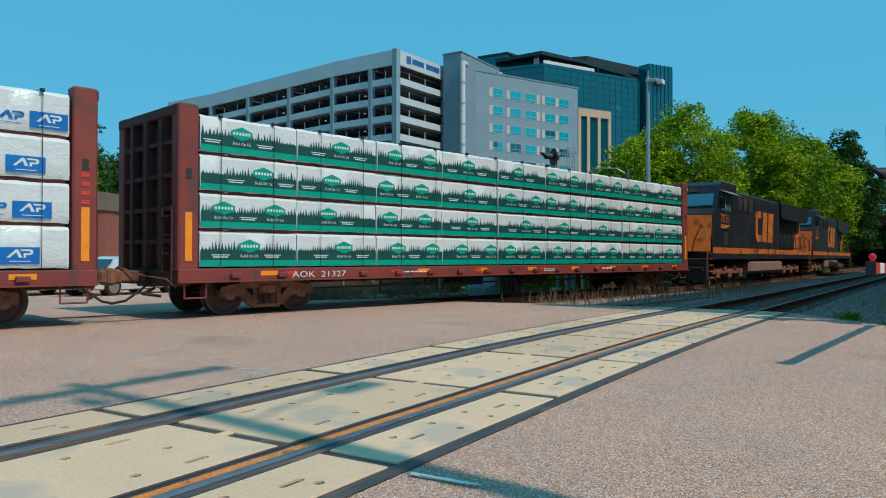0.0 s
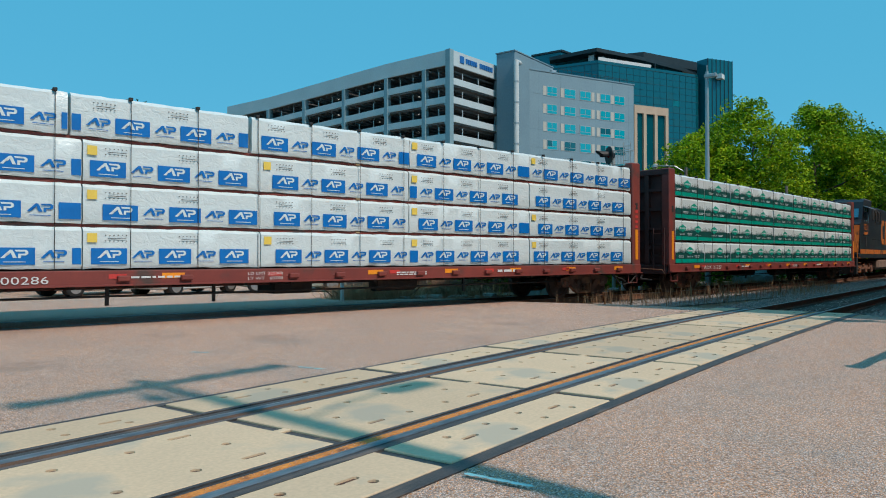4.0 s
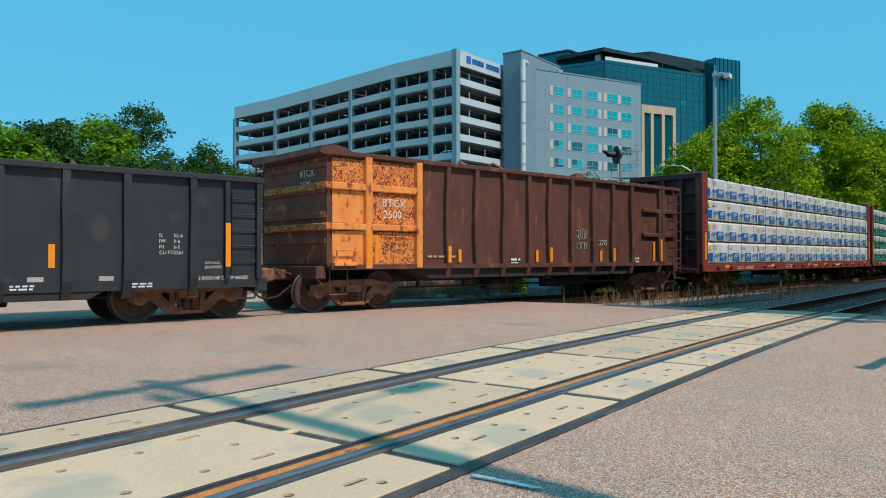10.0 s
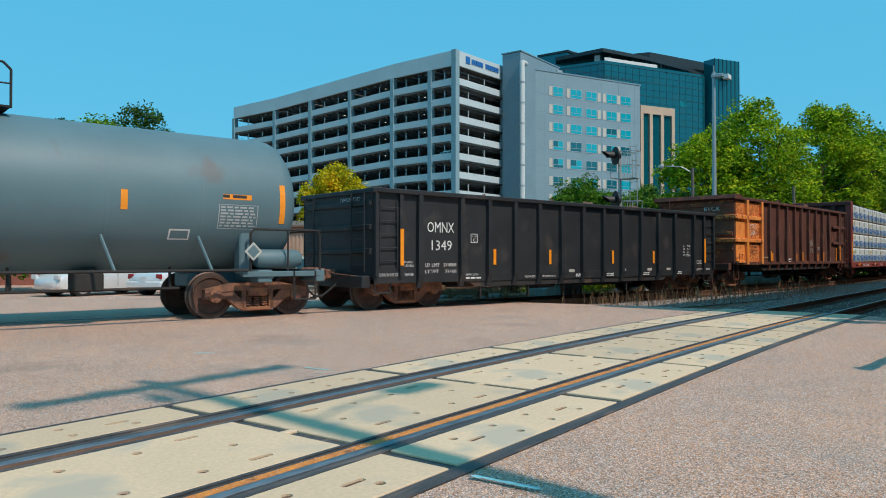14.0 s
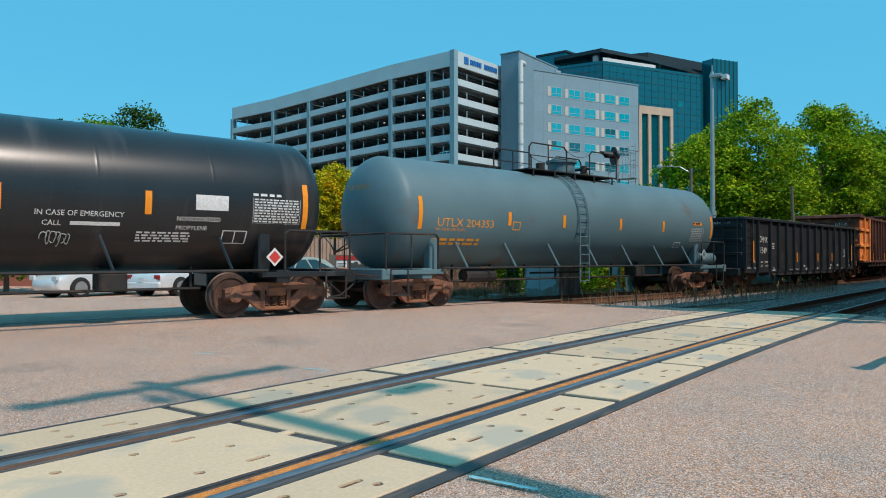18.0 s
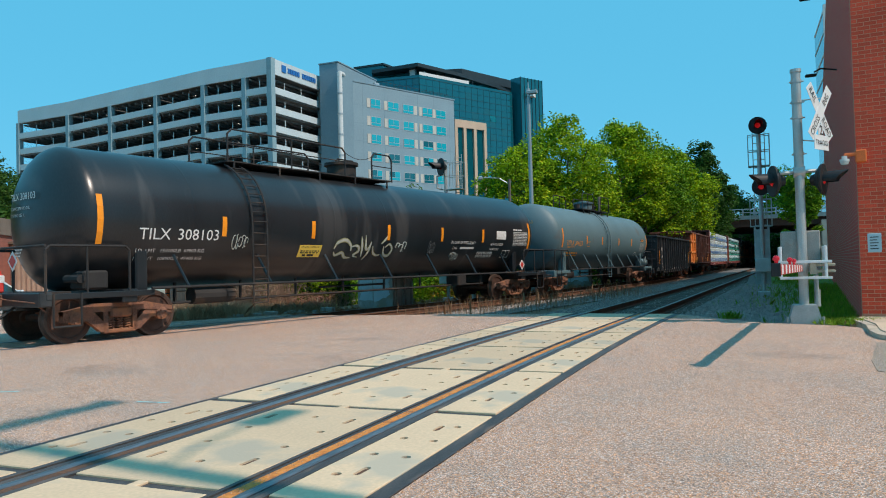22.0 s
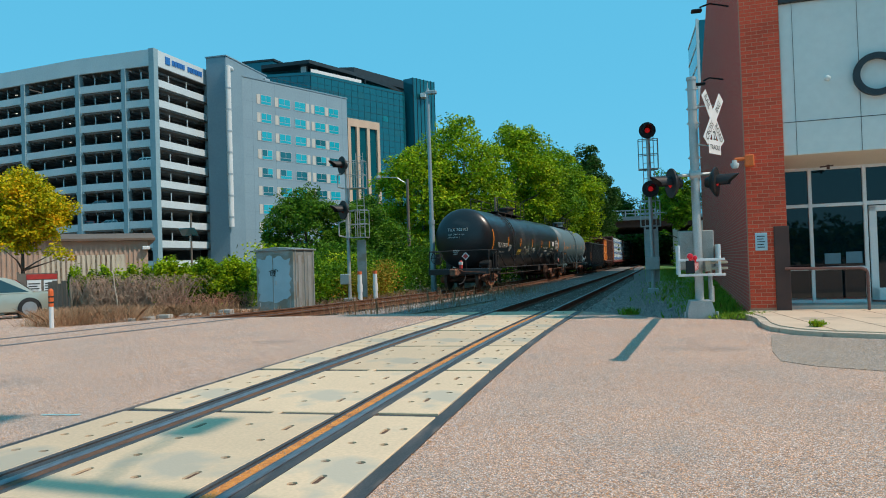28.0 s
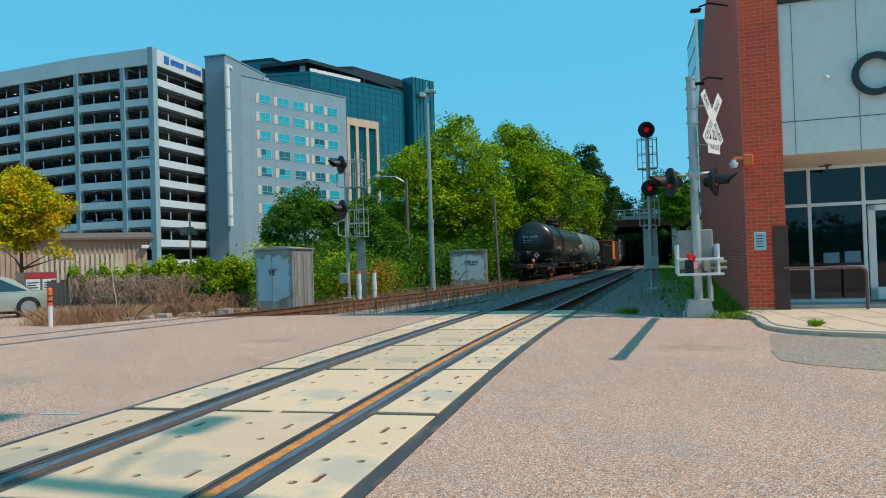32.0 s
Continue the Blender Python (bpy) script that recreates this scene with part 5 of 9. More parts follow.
            if e1 - e0 > 1.5:
                hoop.rod((x, (e0 + e1) / 2, zt), (x, (e0 + e1) / 2, zt + hr), 0.02, 6)
            hoop.rod((x, e0, zt + 0.42), (x, e1, zt + 0.42), 0.016, 6)
            part("railing", hoop, UNDER, car, "black pipe railing hoop on the walkway")
        part("safety_chain", Geo().pipe([(x, dome - 0.62, zt + 0.66), (x, dome - 0.3, zt + 0.56), (x, dome - 0.05, zt + 0.53), (x, dome + 0.2, zt + 0.56), (x, dome + 0.5, zt + 0.66)], 0.009, 4), UNDER, car)
    dm = Geo().lathe([(zt - 0.15, 0.42), (zt + 0.42, 0.42), (zt + 0.42, 0.49), (zt + 0.50, 0.49), (zt + 0.51, 0.44), (zt + 0.55, 0.2), (zt + 0.55, 0.02)], 20, "z", (0, dome, 0))
    part("valve_dome", dm, UNDER if mat is TANK_BLACK else mat, car, "", True)
    if mat is TANK_GREY:
        part("valve", Geo().rod((0, dome - 1.0, zt - 0.03), (0, dome - 1.0, zt + 0.35), 0.14, 10), UNDER, car)
        valve = Geo().rod((0.2, dome + 0.9, zt), (0.2, dome + 0.9, zt + 0.4), 0.09, 8).rod((-0.2, dome + 0.9, zt + 0.3), (0.35, dome + 0.9, zt + 0.3), 0.05, 8)
        part("valve", valve, UNDER, car)
    for side in (-1, 1):
        n = 15
        pts = []
        for k in range(n + 1):
            ang = math.radians(68 - 68 * min(1, k / 8.0))
            if k <= 8:
                pts.append(((R + 0.07) * math.cos(ang), zc + (R + 0.07) * math.sin(ang)))
            else:
                pts.append((R + 0.07, zc - (zc - 0.55) * (k - 8) / (n - 8)))
        lm = UNDER if mat is TANK_BLACK else mat
        steps = new("ladder")
        steps.parent = car
        tagged(steps, "curved steel ladder over the tank side")
        for y in (lad - 0.21, lad + 0.21):
            part("ladder_rail", Geo().pipe([(side * p, y, z) for p, z in pts], 0.022), lm, steps)
        for p, z in pts[1::1]:
            part("rung", Geo().rod((side * p, lad - 0.21, z), (side * p, lad + 0.21, z), 0.014, 6), lm, steps)
    return car


def tank_wrap(R, zc):
    """Maps (along, height along the skin from the side's middle line) to the near side of a tank."""
    return lambda u, v, lift=0.006: ((R + lift) * math.cos(v / R), u, zc + (R + lift) * math.sin(v / R))


def tank_text(car, text, wrap, y, v0, size, mat, stretch=1.0):
    vs, fs = lettering(text, size, stretch)
    return part("lettering", Geo().add([wrap(y + u, v0 + v) for u, v in vs], fs), mat, car)


def tank_patch(car, name, wrap, y0, y1, v0, v1, mat, label="", lift=0.006):
    g = Geo()
    for k in range(4):
        a, b = v0 + (v1 - v0) * k / 4, v0 + (v1 - v0) * (k + 1) / 4
        g.poly([wrap(y0, a, lift), wrap(y1, a, lift), wrap(y1, b, lift), wrap(y0, b, lift)])
    return part(name, g, mat, car, label)


def tank_bars(car, wrap, y, v, w, h, rows, mat, seed):
    q = random.Random(seed)
    g = Geo()
    for k in range(rows):
        vv, yy = v - h * 1.7 * k, y
        while yy < y + w - h:
            l = min(q.uniform(1.5, 5) * h, y + w - yy)
            g.poly([wrap(yy, vv), wrap(yy + l, vv), wrap(yy + l, vv + h), wrap(yy, vv + h)])
            yy += l + h
    return part("small_print", g, mat, car)


def hazard_diamond(car, x, y, z, axis, ink=None):
    g, q = Geo(), Geo()
    for geo, s, d in ((g, 0.19, 0.0), (q, 0.13, 0.006)):
        pts = [(0, -s), (s, 0), (0, s), (-s, 0)]
        geo.poly([(x + d, y + a, z + b) if axis == "x" else (x + a, y - d, z + b) for a, b in pts])
    part("placard", g, WHITE_INK if ink is None else GRAFFITI, car, "diamond-shaped hazard placard")
    part("placard_symbol", q, ink or RED_TAG, car)

# grey tank car
R, ZC = 1.42, 2.37
car = tank_car("grey tank car with orange lettering and a top walkway", -57.1, 7.55, 6.5, R, ZC, 7.75, TANK_GREY, -0.55, (-2.1, 2.1), 0.2, 1)
wr = tank_wrap(R, ZC)
tank_text(car, "UTLX", wr, -6.18, -0.36, 0.30, ORANGE_INK, wide("UTLX", 0.30, 0.86))
tank_text(car, "204353", wr, -5.2, -0.36, 0.28, ORANGE_INK, wide("204353", 0.28, 0.97))
tank_text(car, "THE TANK CAR PEOPLE", wr, -6.2, -0.47, 0.095, ORANGE_INK)
tank_bars(car, wr, -6.2, -0.74, 1.6, 0.07, 2, ORANGE_INK, 3)
for y, tall in ((-6.70, 1), (-3.63, 0), (-1.37, 0), (1.36, 0), (3.76, 0), (6.88, 1)):
    tank_patch(car, "reflector", wr, y - 0.06, y + 0.06, -0.45 if tall else -0.28, 0.35 if tall else 0.08, REFLECT, "orange reflector strip")
for a, b, c, d in ((-3.5, -3.2, -0.40, -0.375), (-3.5, -3.2, -0.19, -0.165), (-3.5, -3.475, -0.4, -0.165), (-3.225, -3.2, -0.4, -0.165)):
    tank_patch(car, "stencil_frame", wr, a, b, c, d, ORANGE_INK)
GREY_INK = surf("grey_white_ink", (0.50, 0.52, 0.51), (0.36, 0.38, 0.38), 14, 0.7, bump=0)
for k in range(7):
    tank_bars(car, wr, 5.56, -0.17 - 0.062 * k, 0.74, 0.034, 1, GREY_INK, 60 + k)
for a, b, c, d in ((5.52, 6.34, -0.59, -0.58), (5.52, 6.34, -0.11, -0.10), (5.52, 5.535, -0.59, -0.1), (6.325, 6.34, -0.59, -0.1)):
    tank_patch(car, "data_frame", wr, a, b, c, d, GREY_INK)
tank_bars(car, wr, 5.6, 0.03, 0.6, 0.06, 1, BLACK_INK, 8)
tank_patch(car, "reflector", wr, 5.6, 6.2, 0.0, 0.1, REFLECT, lift=0.004)
tank_patch(car, "stencil_frame", wr, 4.6, 5.0, -0.85, -0.62, WHITE_INK)
tank_patch(car, "stencil", wr, 4.63, 4.97, -0.82, -0.65, TANK_GREY, lift=0.01)
vs, fs = lettering("UTLX 204353", 0.17)
part("lettering", Geo().add([(u - 0.55, -7.55 + 0.05 * u - 0.02, ZC + 0.55 + v) for u, v in vs], fs), ORANGE_INK, car)
part("air_tank", Geo().lathe([(6.35, 0.04), (6.4, 0.16), (6.5, 0.2), (7.3, 0.2), (7.4, 0.16), (7.45, 0.04)], 16, "y", (1.15, 0, 1.2)), TANK_GREY, car, "", True)
hazard_diamond(car, 1.5, 6.2, 1.35, "x", TANK_GREY)
CARS.append((car, -57.1, 6.5))

# black tank car
R, ZC = 1.42, 2.38
car = tank_car("black tank car with white lettering and graffiti, last of the train", -75.2, 9.05, 7.8, R, ZC, 9.4, TANK_BLACK, -4.65, (-4.9, 1.1), -0.30, 2)
wr = tank_wrap(R, ZC)
tank_text(car, "TILX", wr, -7.58, -0.44, 0.33, WHITE_INK, wide("TILX", 0.33, 0.70))
tank_text(car, "308103", wr, -6.72, -0.44, 0.33, WHITE_INK, wide("308103", 0.33, 1.0))
tank_text(car, "LD  LMT   154100LB  69900 KG", wr, -7.6, -0.72, 0.115, WHITE_INK, 1.05)
tank_text(car, "LT   WT   108900LB  49400 KG", wr, -7.6, -0.90, 0.115, WHITE_INK, 1.05)
for y, tall in ((-8.38, 1), (-5.56, 0), (-2.87, 0), (0.07, 0), (2.68, 0), (5.07, 0), (8.30, 1)):
    tank_patch(car, "reflector", wr, y - 0.06, y + 0.06, -0.55 if tall else -0.35, 0.40 if tall else 0.08, REFLECT, "orange reflector strip")
tank_patch(car, "notice", wr, -3.26, -2.50, -0.85, -0.52, TAG_YELLOW, "yellow notice plate")
vs, fs = lettering("FOR CHEMICAL EMERGENCY", 0.066, wide("FOR CHEMICAL EMERGENCY", 0.066, 0.66))
part("lettering", Geo().add([wr(-3.21 + u, -0.59 + v, 0.011) for u, v in vs], fs), BLACK_INK, car)
tank_bars(car, lambda u, v, lift=0.01: wr(u, v, 0.011), -3.2, -0.69, 0.64, 0.03, 2, BLACK_INK, 4)
tank_bars(car, lambda u, v, lift=0.01: wr(u, v, 0.011), -3.1, -0.82, 0.44, 0.055, 1, BLACK_INK, 14)
OLIVE = surf("olive_graffiti_paint", (0.42, 0.42, 0.20), (0.25, 0.26, 0.12), 6, 0.7, bump=0)
# sprayed strokes, each a bent ribbon through a few points (along, up, width)
STROKES = [
    [(0.0, 0.30, 0.02), (0.10, 0.48, 0.06), (0.38, 0.55, 0.07), (0.60, 0.42, 0.05), (0.66, 0.25, 0.03)],
    [(0.02, 0.22, 0.02), (0.12, 0.12, 0.05), (0.34, 0.20, 0.06), (0.50, 0.06, 0.05), (0.72, 0.05, 0.02)],
    [(0.62, 0.36, 0.02), (0.86, 0.40, 0.05), (0.98, 0.26, 0.06), (0.80, 0.12, 0.04), (1.0, 0.06, 0.02)],
    [(0.98, 0.66, 0.01), (1.06, 0.40, 0.06), (1.14, 0.08, 0.02)],
    [(1.14, 0.70, 0.01), (1.22, 0.36, 0.06), (1.32, 0.30, 0.05), (1.42, 0.52, 0.02)],
    [(1.42, 0.52, 0.02), (1.36, 0.20, 0.05), (1.24, -0.02, 0.02)],
    [(1.50, 0.40, 0.02), (1.58, 0.20, 0.05), (1.76, 0.12, 0.04), (1.90, 0.14, 0.02)],
    [(1.84, 0.46, 0.02), (1.98, 0.58, 0.05), (2.06, 0.68, 0.02)],
    [(1.96, 0.40, 0.02), (2.04, 0.16, 0.05), (2.26, 0.10, 0.06), (2.36, 0.30, 0.05), (2.20, 0.46, 0.04), (2.04, 0.36, 0.02)],
]
for n_, pts in enumerate(STROKES):
    fine_pts = []
    for i in range(len(pts) - 1):
        p0, p1, p2, p3 = (np.array(pts[max(0, min(len(pts) - 1, i + d))]) for d in (-1, 0, 1, 2))
        for w in (0, 0.2, 0.4, 0.6, 0.8):
            fine_pts.append(0.5 * (2 * p1 + (p2 - p0) * w + (2 * p0 - 5 * p1 + 4 * p2 - p3) * w * w + (3 * p1 - p0 - 3 * p2 + p3) * w ** 3))
    fine_pts.append(np.array(pts[-1]))
    for grow, mat_, lift in ((1.0, GRAFFITI, 0.012), (1.7, OLIVE, 0.008)):
        g = Geo()
        for a_, b_ in zip(fine_pts[:-1], fine_pts[1:]):
            d_ = b_[:2] - a_[:2]
            nrm = np.array([-d_[1], d_[0]]) / max(1e-6, np.hypot(*d_))
            quad = [a_[:2] - nrm * a_[2] * grow * 0.5, b_[:2] - nrm * b_[2] * grow * 0.5, b_[:2] + nrm * b_[2] * grow * 0.5, a_[:2] + nrm * a_[2] * grow * 0.5]
            g.poly([wr(-2.05 + p[0], -0.92 + p[1], lift) for p in quad])
        part("graffiti", g, mat_, car, "pale sprayed graffiti stroke" if lift > 0.01 else "olive green sprayed outline")
graffiti(car, lambda u, v: wr(0.45 + u, -0.72 + v, 0.01), 22, 0.45, 0.35, 3, 0.014)
graffiti(car, lambda u, v: wr(2.05 + u, -0.75 + v, 0.01), 23, 0.3, 0.4, 6, 0.007, surf("dim_graffiti_paint", (0.16, 0.16, 0.16), None, 5, 0.7, bump=0))
graffiti(car, lambda u, v: wr(3.35 + u, -0.98 + v, 0.01), 24, 0.45, 0.3, 6, 0.009)
graffiti(car, lambda u, v: wr(-5.3 + u, -0.62 + v, 0.01), 25, 0.4, 0.35, 5, 0.010)
tank_text(car, "IN CASE OF EMERGENCY", wr, 3.22, -0.42, 0.135, WHITE_INK, 0.95)
tank_text(car, "CALL", wr, 3.34, -0.60, 0.135, WHITE_INK, 0.95)
tank_patch(car, "small_print", wr, 3.78, 4.6, -0.59, -0.52, WHITE_INK)
tank_patch(car, "blank_patch", wr, 5.95, 6.60, -0.23, 0.06, WHITE_INK, "white blanked-out patch")
tank_text(car, "NONODORIZED", wr, 5.60, -0.45, 0.12, WHITE_INK, 0.95)
tank_text(car, "PROPYLENE", wr, 5.60, -0.63, 0.12, WHITE_INK, 0.95)
tank_bars(car, wr, 4.9, -0.72, 1.0, 0.035, 4, WHITE_INK, 9)
tank_bars(car, wr, 7.12, 0.10, 0.62, 0.05, 1, WHITE_INK, 39)
for k in range(9):
    tank_bars(car, wr, 7.15, 0.02 - 0.056 * k, 1.0, 0.026, 1, WHITE_INK, 40 + k)
    tank_patch(car, "data_frame", wr, 7.12, 8.18, -0.005 - 0.056 * k, 0.0 - 0.056 * k, GREY_INK)
for y in (7.12, 7.58, 7.86, 8.17):
    tank_patch(car, "data_frame", wr, y, y + 0.010, -0.46, 0.06, GREY_INK)
for a, b, c, d in ((6.53, 7.05, -0.92, -0.90), (6.53, 7.05, -0.64, -0.62), (6.53, 6.555, -0.92, -0.62), (7.025, 7.05, -0.92, -0.62), (6.78, 6.80, -0.92, -0.62)):
    tank_patch(car, "stencil_frame", wr, a, b, c, d, WHITE_INK)
for text, x, dz, s in (("TILX 308103", -0.62, 0.35, 0.19), ("CAPY 33000 US GAL", -0.6, 0.16, 0.09), ("CAPY 67 000  L", -0.6, 0.03, 0.09)):
    vs, fs = lettering(text, s)
    part("lettering", Geo().add([(x + u, -9.03 + 0.1 * (x + u) ** 2 - 0.035, ZC + dz + v) for u, v in vs], fs), WHITE_INK, car)
vs = Geo()
for k in range(4):
    vs.box(-0.35, -0.05 - 0.04 * k, -9.09, -9.08, ZC - 0.55 - 0.06 * k, ZC - 0.53 - 0.06 * k)
part("small_print", vs, WHITE_INK, car)
hazard_diamond(car, 0.35, -9.45, 1.55, "y")
hazard_diamond(car, 1.5, 7.55, 1.25, "x")
part("placard_post", Geo().rod((0.35, -9.43, 0.95), (0.35, -9.43, 1.4), 0.02, 6), UNDER, car)
part("end_marker", Geo().box(0.09, 0.24, -9.70, -9.54, 0.98, 1.32, 0.03).rod((0.16, -9.6, 1.32), (0.16, -9.6, 1.38), 0.04, 10), RED_TAG, car, "red and white end-of-train marker")
part("end_marker_stripe", Geo().box(0.086, 0.244, -9.704, -9.536, 1.16, 1.30, 0.01), WHITE_INK, car)
part("valve_box", Geo().box(0.7, 1.2, -8.6, -8.1, 0.99, 1.35, 0.04).rod((0.8, -8.7, 1.2), (1.3, -8.7, 1.2), 0.08, 10), UNDER, car)
wheel = Geo()
for k in range(16):
    a0, a1 = 2 * math.pi * k / 16, 2 * math.pi * (k + 1) / 16
    wheel.rod((-1.0 + 0.28 * math.cos(a0), -9.55, 1.5 + 0.28 * math.sin(a0)), (-1.0 + 0.28 * math.cos(a1), -9.55, 1.5 + 0.28 * math.sin(a1)), 0.02, 6)
    if k % 4 == 0:
        wheel.rod((-1.0, -9.55, 1.5), (-1.0 + 0.28 * math.cos(a0), -9.55, 1.5 + 0.28 * math.sin(a0)), 0.014, 5)
part("hand_brake", wheel.rod((-1.0, -9.58, 1.5), (-1.0, -9.4, 1.5), 0.05, 10).box(-1.12, -0.88, -9.45, -9.3, 1.2, 1.7, 0.02), UNDER, car, "spoked brake wheel")
CARS.append((car, -75.2, 7.8))


# ---- locomotives ----
def locomotive(label, uc):
    """A six-axle diesel locomotive with its cab at the rear end of its run; a is the length from the middle towards the cab."""
    car = thing("locomotive", label, "locomotive", "locomotives of the freight train")
    L = 11.0

    def bx(g, x0, x1, a, b, z0, z1, bev=0.03):
        return g.box(x0, x1, -b, -a, z0, z1, bev)

    def pr(outline, x0, x1):
        return Geo().prism([(-a, z) for a, z in outline], "x", x0, x1)

    part("frame", bx(Geo(), -1.5, 1.5, -L, L - 0.4, 1.15, 1.45), LOCO_BLUE, car)
    for x in (1.5, -1.515):
        part("sill_stripe", bx(Geo(), x, x + 0.015, -L, L - 0.7, 1.42, 1.68, 0), LOCO_GOLD, car, "yellow-orange stripe along the sill")
    cab = part("cab", pr([(6.6, 1.45), (10.35, 1.45), (10.30, 3.12), (9.62, 3.42), (9.36, 4.12), (9.22, 4.46), (8.9, 4.62), (6.6, 4.62)], -1.49, 1.49), LOCO_BLUE, car, "wide angular cab and short nose")
    nose = [(-1.485, -10.3), (-0.55, -10.93), (0.55, -10.93), (1.485, -10.3)]
    part("nose_front", Geo().prism(nose, "z", 1.5, 3.06), LOCO_GOLD, cab, "orange bevelled nose front")
    part("nose_top", Geo().prism(nose, "z", 3.065, 3.12), LOCO_BLUE, cab)
    part("nose_door", Geo().box(-0.4, 0.4, -10.95, -10.935, 1.6, 2.85), LOCO_GOLD, cab)
    for xa, xb in ((-1.30, -0.06), (0.06, 1.30)):
        part("windscreen", pr([(9.60, 3.54), (9.63, 3.54), (9.44, 4.06), (9.41, 4.06)], xa, xb), CAB_GLASS, cab, "windscreen coloured pale blue for the sky it reflects")
        part("windscreen_frame", pr([(9.61, 3.49), (9.64, 3.49), (9.62, 3.54), (9.59, 3.54)], xa, xb), LOCO_BLUE, cab)
    part("number_board", pr([(9.36, 4.17), (9.40, 4.17), (9.30, 4.45), (9.26, 4.45)], -0.62, 0.62), UNDER, cab)
    vs, fs = lettering("7031", 0.24)
    part("number", Geo().add([(u - 0.3, -9.415 + 0.36 * v, 4.21 + v) for u, v in vs], fs), WHITE_INK, cab)
    part("side_window", bx(Geo(), 1.49, 1.50, 7.75, 9.0, 3.36, 4.06, 0), CAB_GLASS, cab)
    for a in (7.70, 8.34, 9.0):
        part("window_post", bx(Geo(), 1.49, 1.525, a, a + 0.06, 3.3, 4.12, 0), PIPE_STEEL, cab)
    part("open_sash", bx(Geo(), 1.502, 1.515, 8.42, 8.72, 3.45, 3.95, 0), WHITE_INK, cab)
    part("awning", Geo().prism([(1.49, 4.20), (1.49, 4.24), (1.86, 4.08), (1.86, 4.05)], "y", -9.3, -7.3), PIPE_STEEL, cab)
    part("mirror", bx(Geo(), 1.52, 1.70, 9.12, 9.18, 3.4, 3.85, 0), UNDER, cab)
    part("roof_edge", bx(Geo(), 1.30, 1.49, 6.6, 8.9, 4.62, 4.66, 0), PIPE_STEEL, cab)
    vs, fs = lettering("7031", 0.52)
    k = wide("7031", 0.52, 1.3)
    part("cab_number", Geo().add([(1.497, -9.15 + u * k, 2.82 + v) for u, v in vs], fs), LOCO_GOLD, cab, "orange road number")
    part("crest", pr([(9.1, 2.58), (8.6, 2.52), (7.9, 2.62), (7.7, 2.72), (8.3, 2.70), (9.0, 2.72)], 1.491, 1.498), LOCO_GOLD, cab)
    part("blower_louvres", bx(Geo(), 1.491, 1.50, 8.05, 8.65, 1.8, 2.42, 0), UNDER, cab)
    part("step_ledge", bx(Geo(), 1.49, 1.53, 7.6, 9.4, 2.50, 2.53, 0), UNDER, cab)
    for x in (1.46, 0.6):
        part("stair_rail", Geo().pipe([(x, -L + 0.1, 1.2), (x, -L + 0.1, 1.75), (x - 0.15, -10.75, 2.55), (x - 0.4, -10.55, 2.6)], 0.024), LOCO_GOLD, car, "orange hand rail at the nose steps")
    part("equipment_cab", bx(Geo(), -1.47, 1.47, -2.2, 6.6, 1.45, 4.32, 0.05), LOCO_BLUE, car)
    part("cab_seam", bx(Geo(), 1.47, 1.478, 3.3, 6.4, 2.30, 2.33, 0), UNDER, car)
    for k in range(3):
        a = 3.55 + 1.0 * k
        part("grille", bx(Geo(), 1.47, 1.49, a, a + 0.72, 3.5, 4.18, 0), UNDER, car, "dark slatted grille")
        part("grab_pipe", Geo().pipe([(1.5, -a, 4.1), (1.56, -a, 3.95), (1.56, -a - 0.1, 3.35)], 0.035, 6), UNDER, car)
    part("antenna_box", bx(Geo(), -0.5, 0.5, 1.2, 2.9, 4.32, 4.52), WHITE_INK, car, "pale box on the roof")
    part("hood", bx(Geo(), -0.95, 0.95, -L + 0.6, -2.2, 1.45, 4.2, 0.06), LOCO_BLUE, car)
    part("radiator", pr([(-L + 1.0, 3.62), (-L + 1.0, 4.36), (-2.4, 4.36), (-2.4, 3.62), (-3.0, 3.45), (-L + 1.6, 3.45)], -1.53, 1.53), LOCO_BLUE, car, "overhanging radiator wings")
    for k in range(7):
        a = -L + 1.2 + 1.08 * k
        part("hood_door", bx(Geo(), 0.95, 0.97, a, a + 0.95, 1.6, 3.3, 0.01), LOCO_BLUE, car)
    # plain slanted blocks in place of the painted mark
    for shape in ([(3.05, 2.3), (2.75, 2.05), (1.95, 2.05), (1.95, 2.4), (2.55, 2.4), (2.62, 2.5), (2.62, 3.15), (2.5, 3.28), (1.95, 3.28), (1.95, 3.62), (2.75, 3.62), (3.05, 3.4)], [(1.75, 2.05), (0.85, 2.05), (0.6, 3.62), (1.5, 3.62)], [(0.6, 2.05), (-0.5, 2.05), (-0.77, 3.62), (0.35, 3.62)]):
        part("painted_mark", pr(shape, 1.471, 1.482), LOCO_GOLD, car, "large orange painted block")
    part("painted_mark", pr([(-L + 2.6, 1.7), (-L + 1.3, 1.7), (-L + 0.7, 3.3), (-L + 2.0, 3.3)], 0.971, 0.985), LOCO_GOLD, car, "orange chevron")
    part("fuel_tank", bx(Geo(), -1.45, 1.45, -3.0, 3.9, 0.42, 1.12, 0.15), DUSTY, car, "dusty brown fuel tank")
    rail = Geo()
    for x in (-1.46, 1.46):
        pts = [-L + 0.4 + (L + 2.4) * k / 10 for k in range(11)]
        for q in pts:
            rail.rod((x, -q, 1.45), (x, -q, 2.45), 0.02, 6)
        rail.rod((x, -pts[0], 2.45), (x, -pts[-1], 2.45), 0.02, 6)
        rail.pipe([(x, L - 0.1, 0.6), (x, L - 0.1, 2.4)], 0.025)
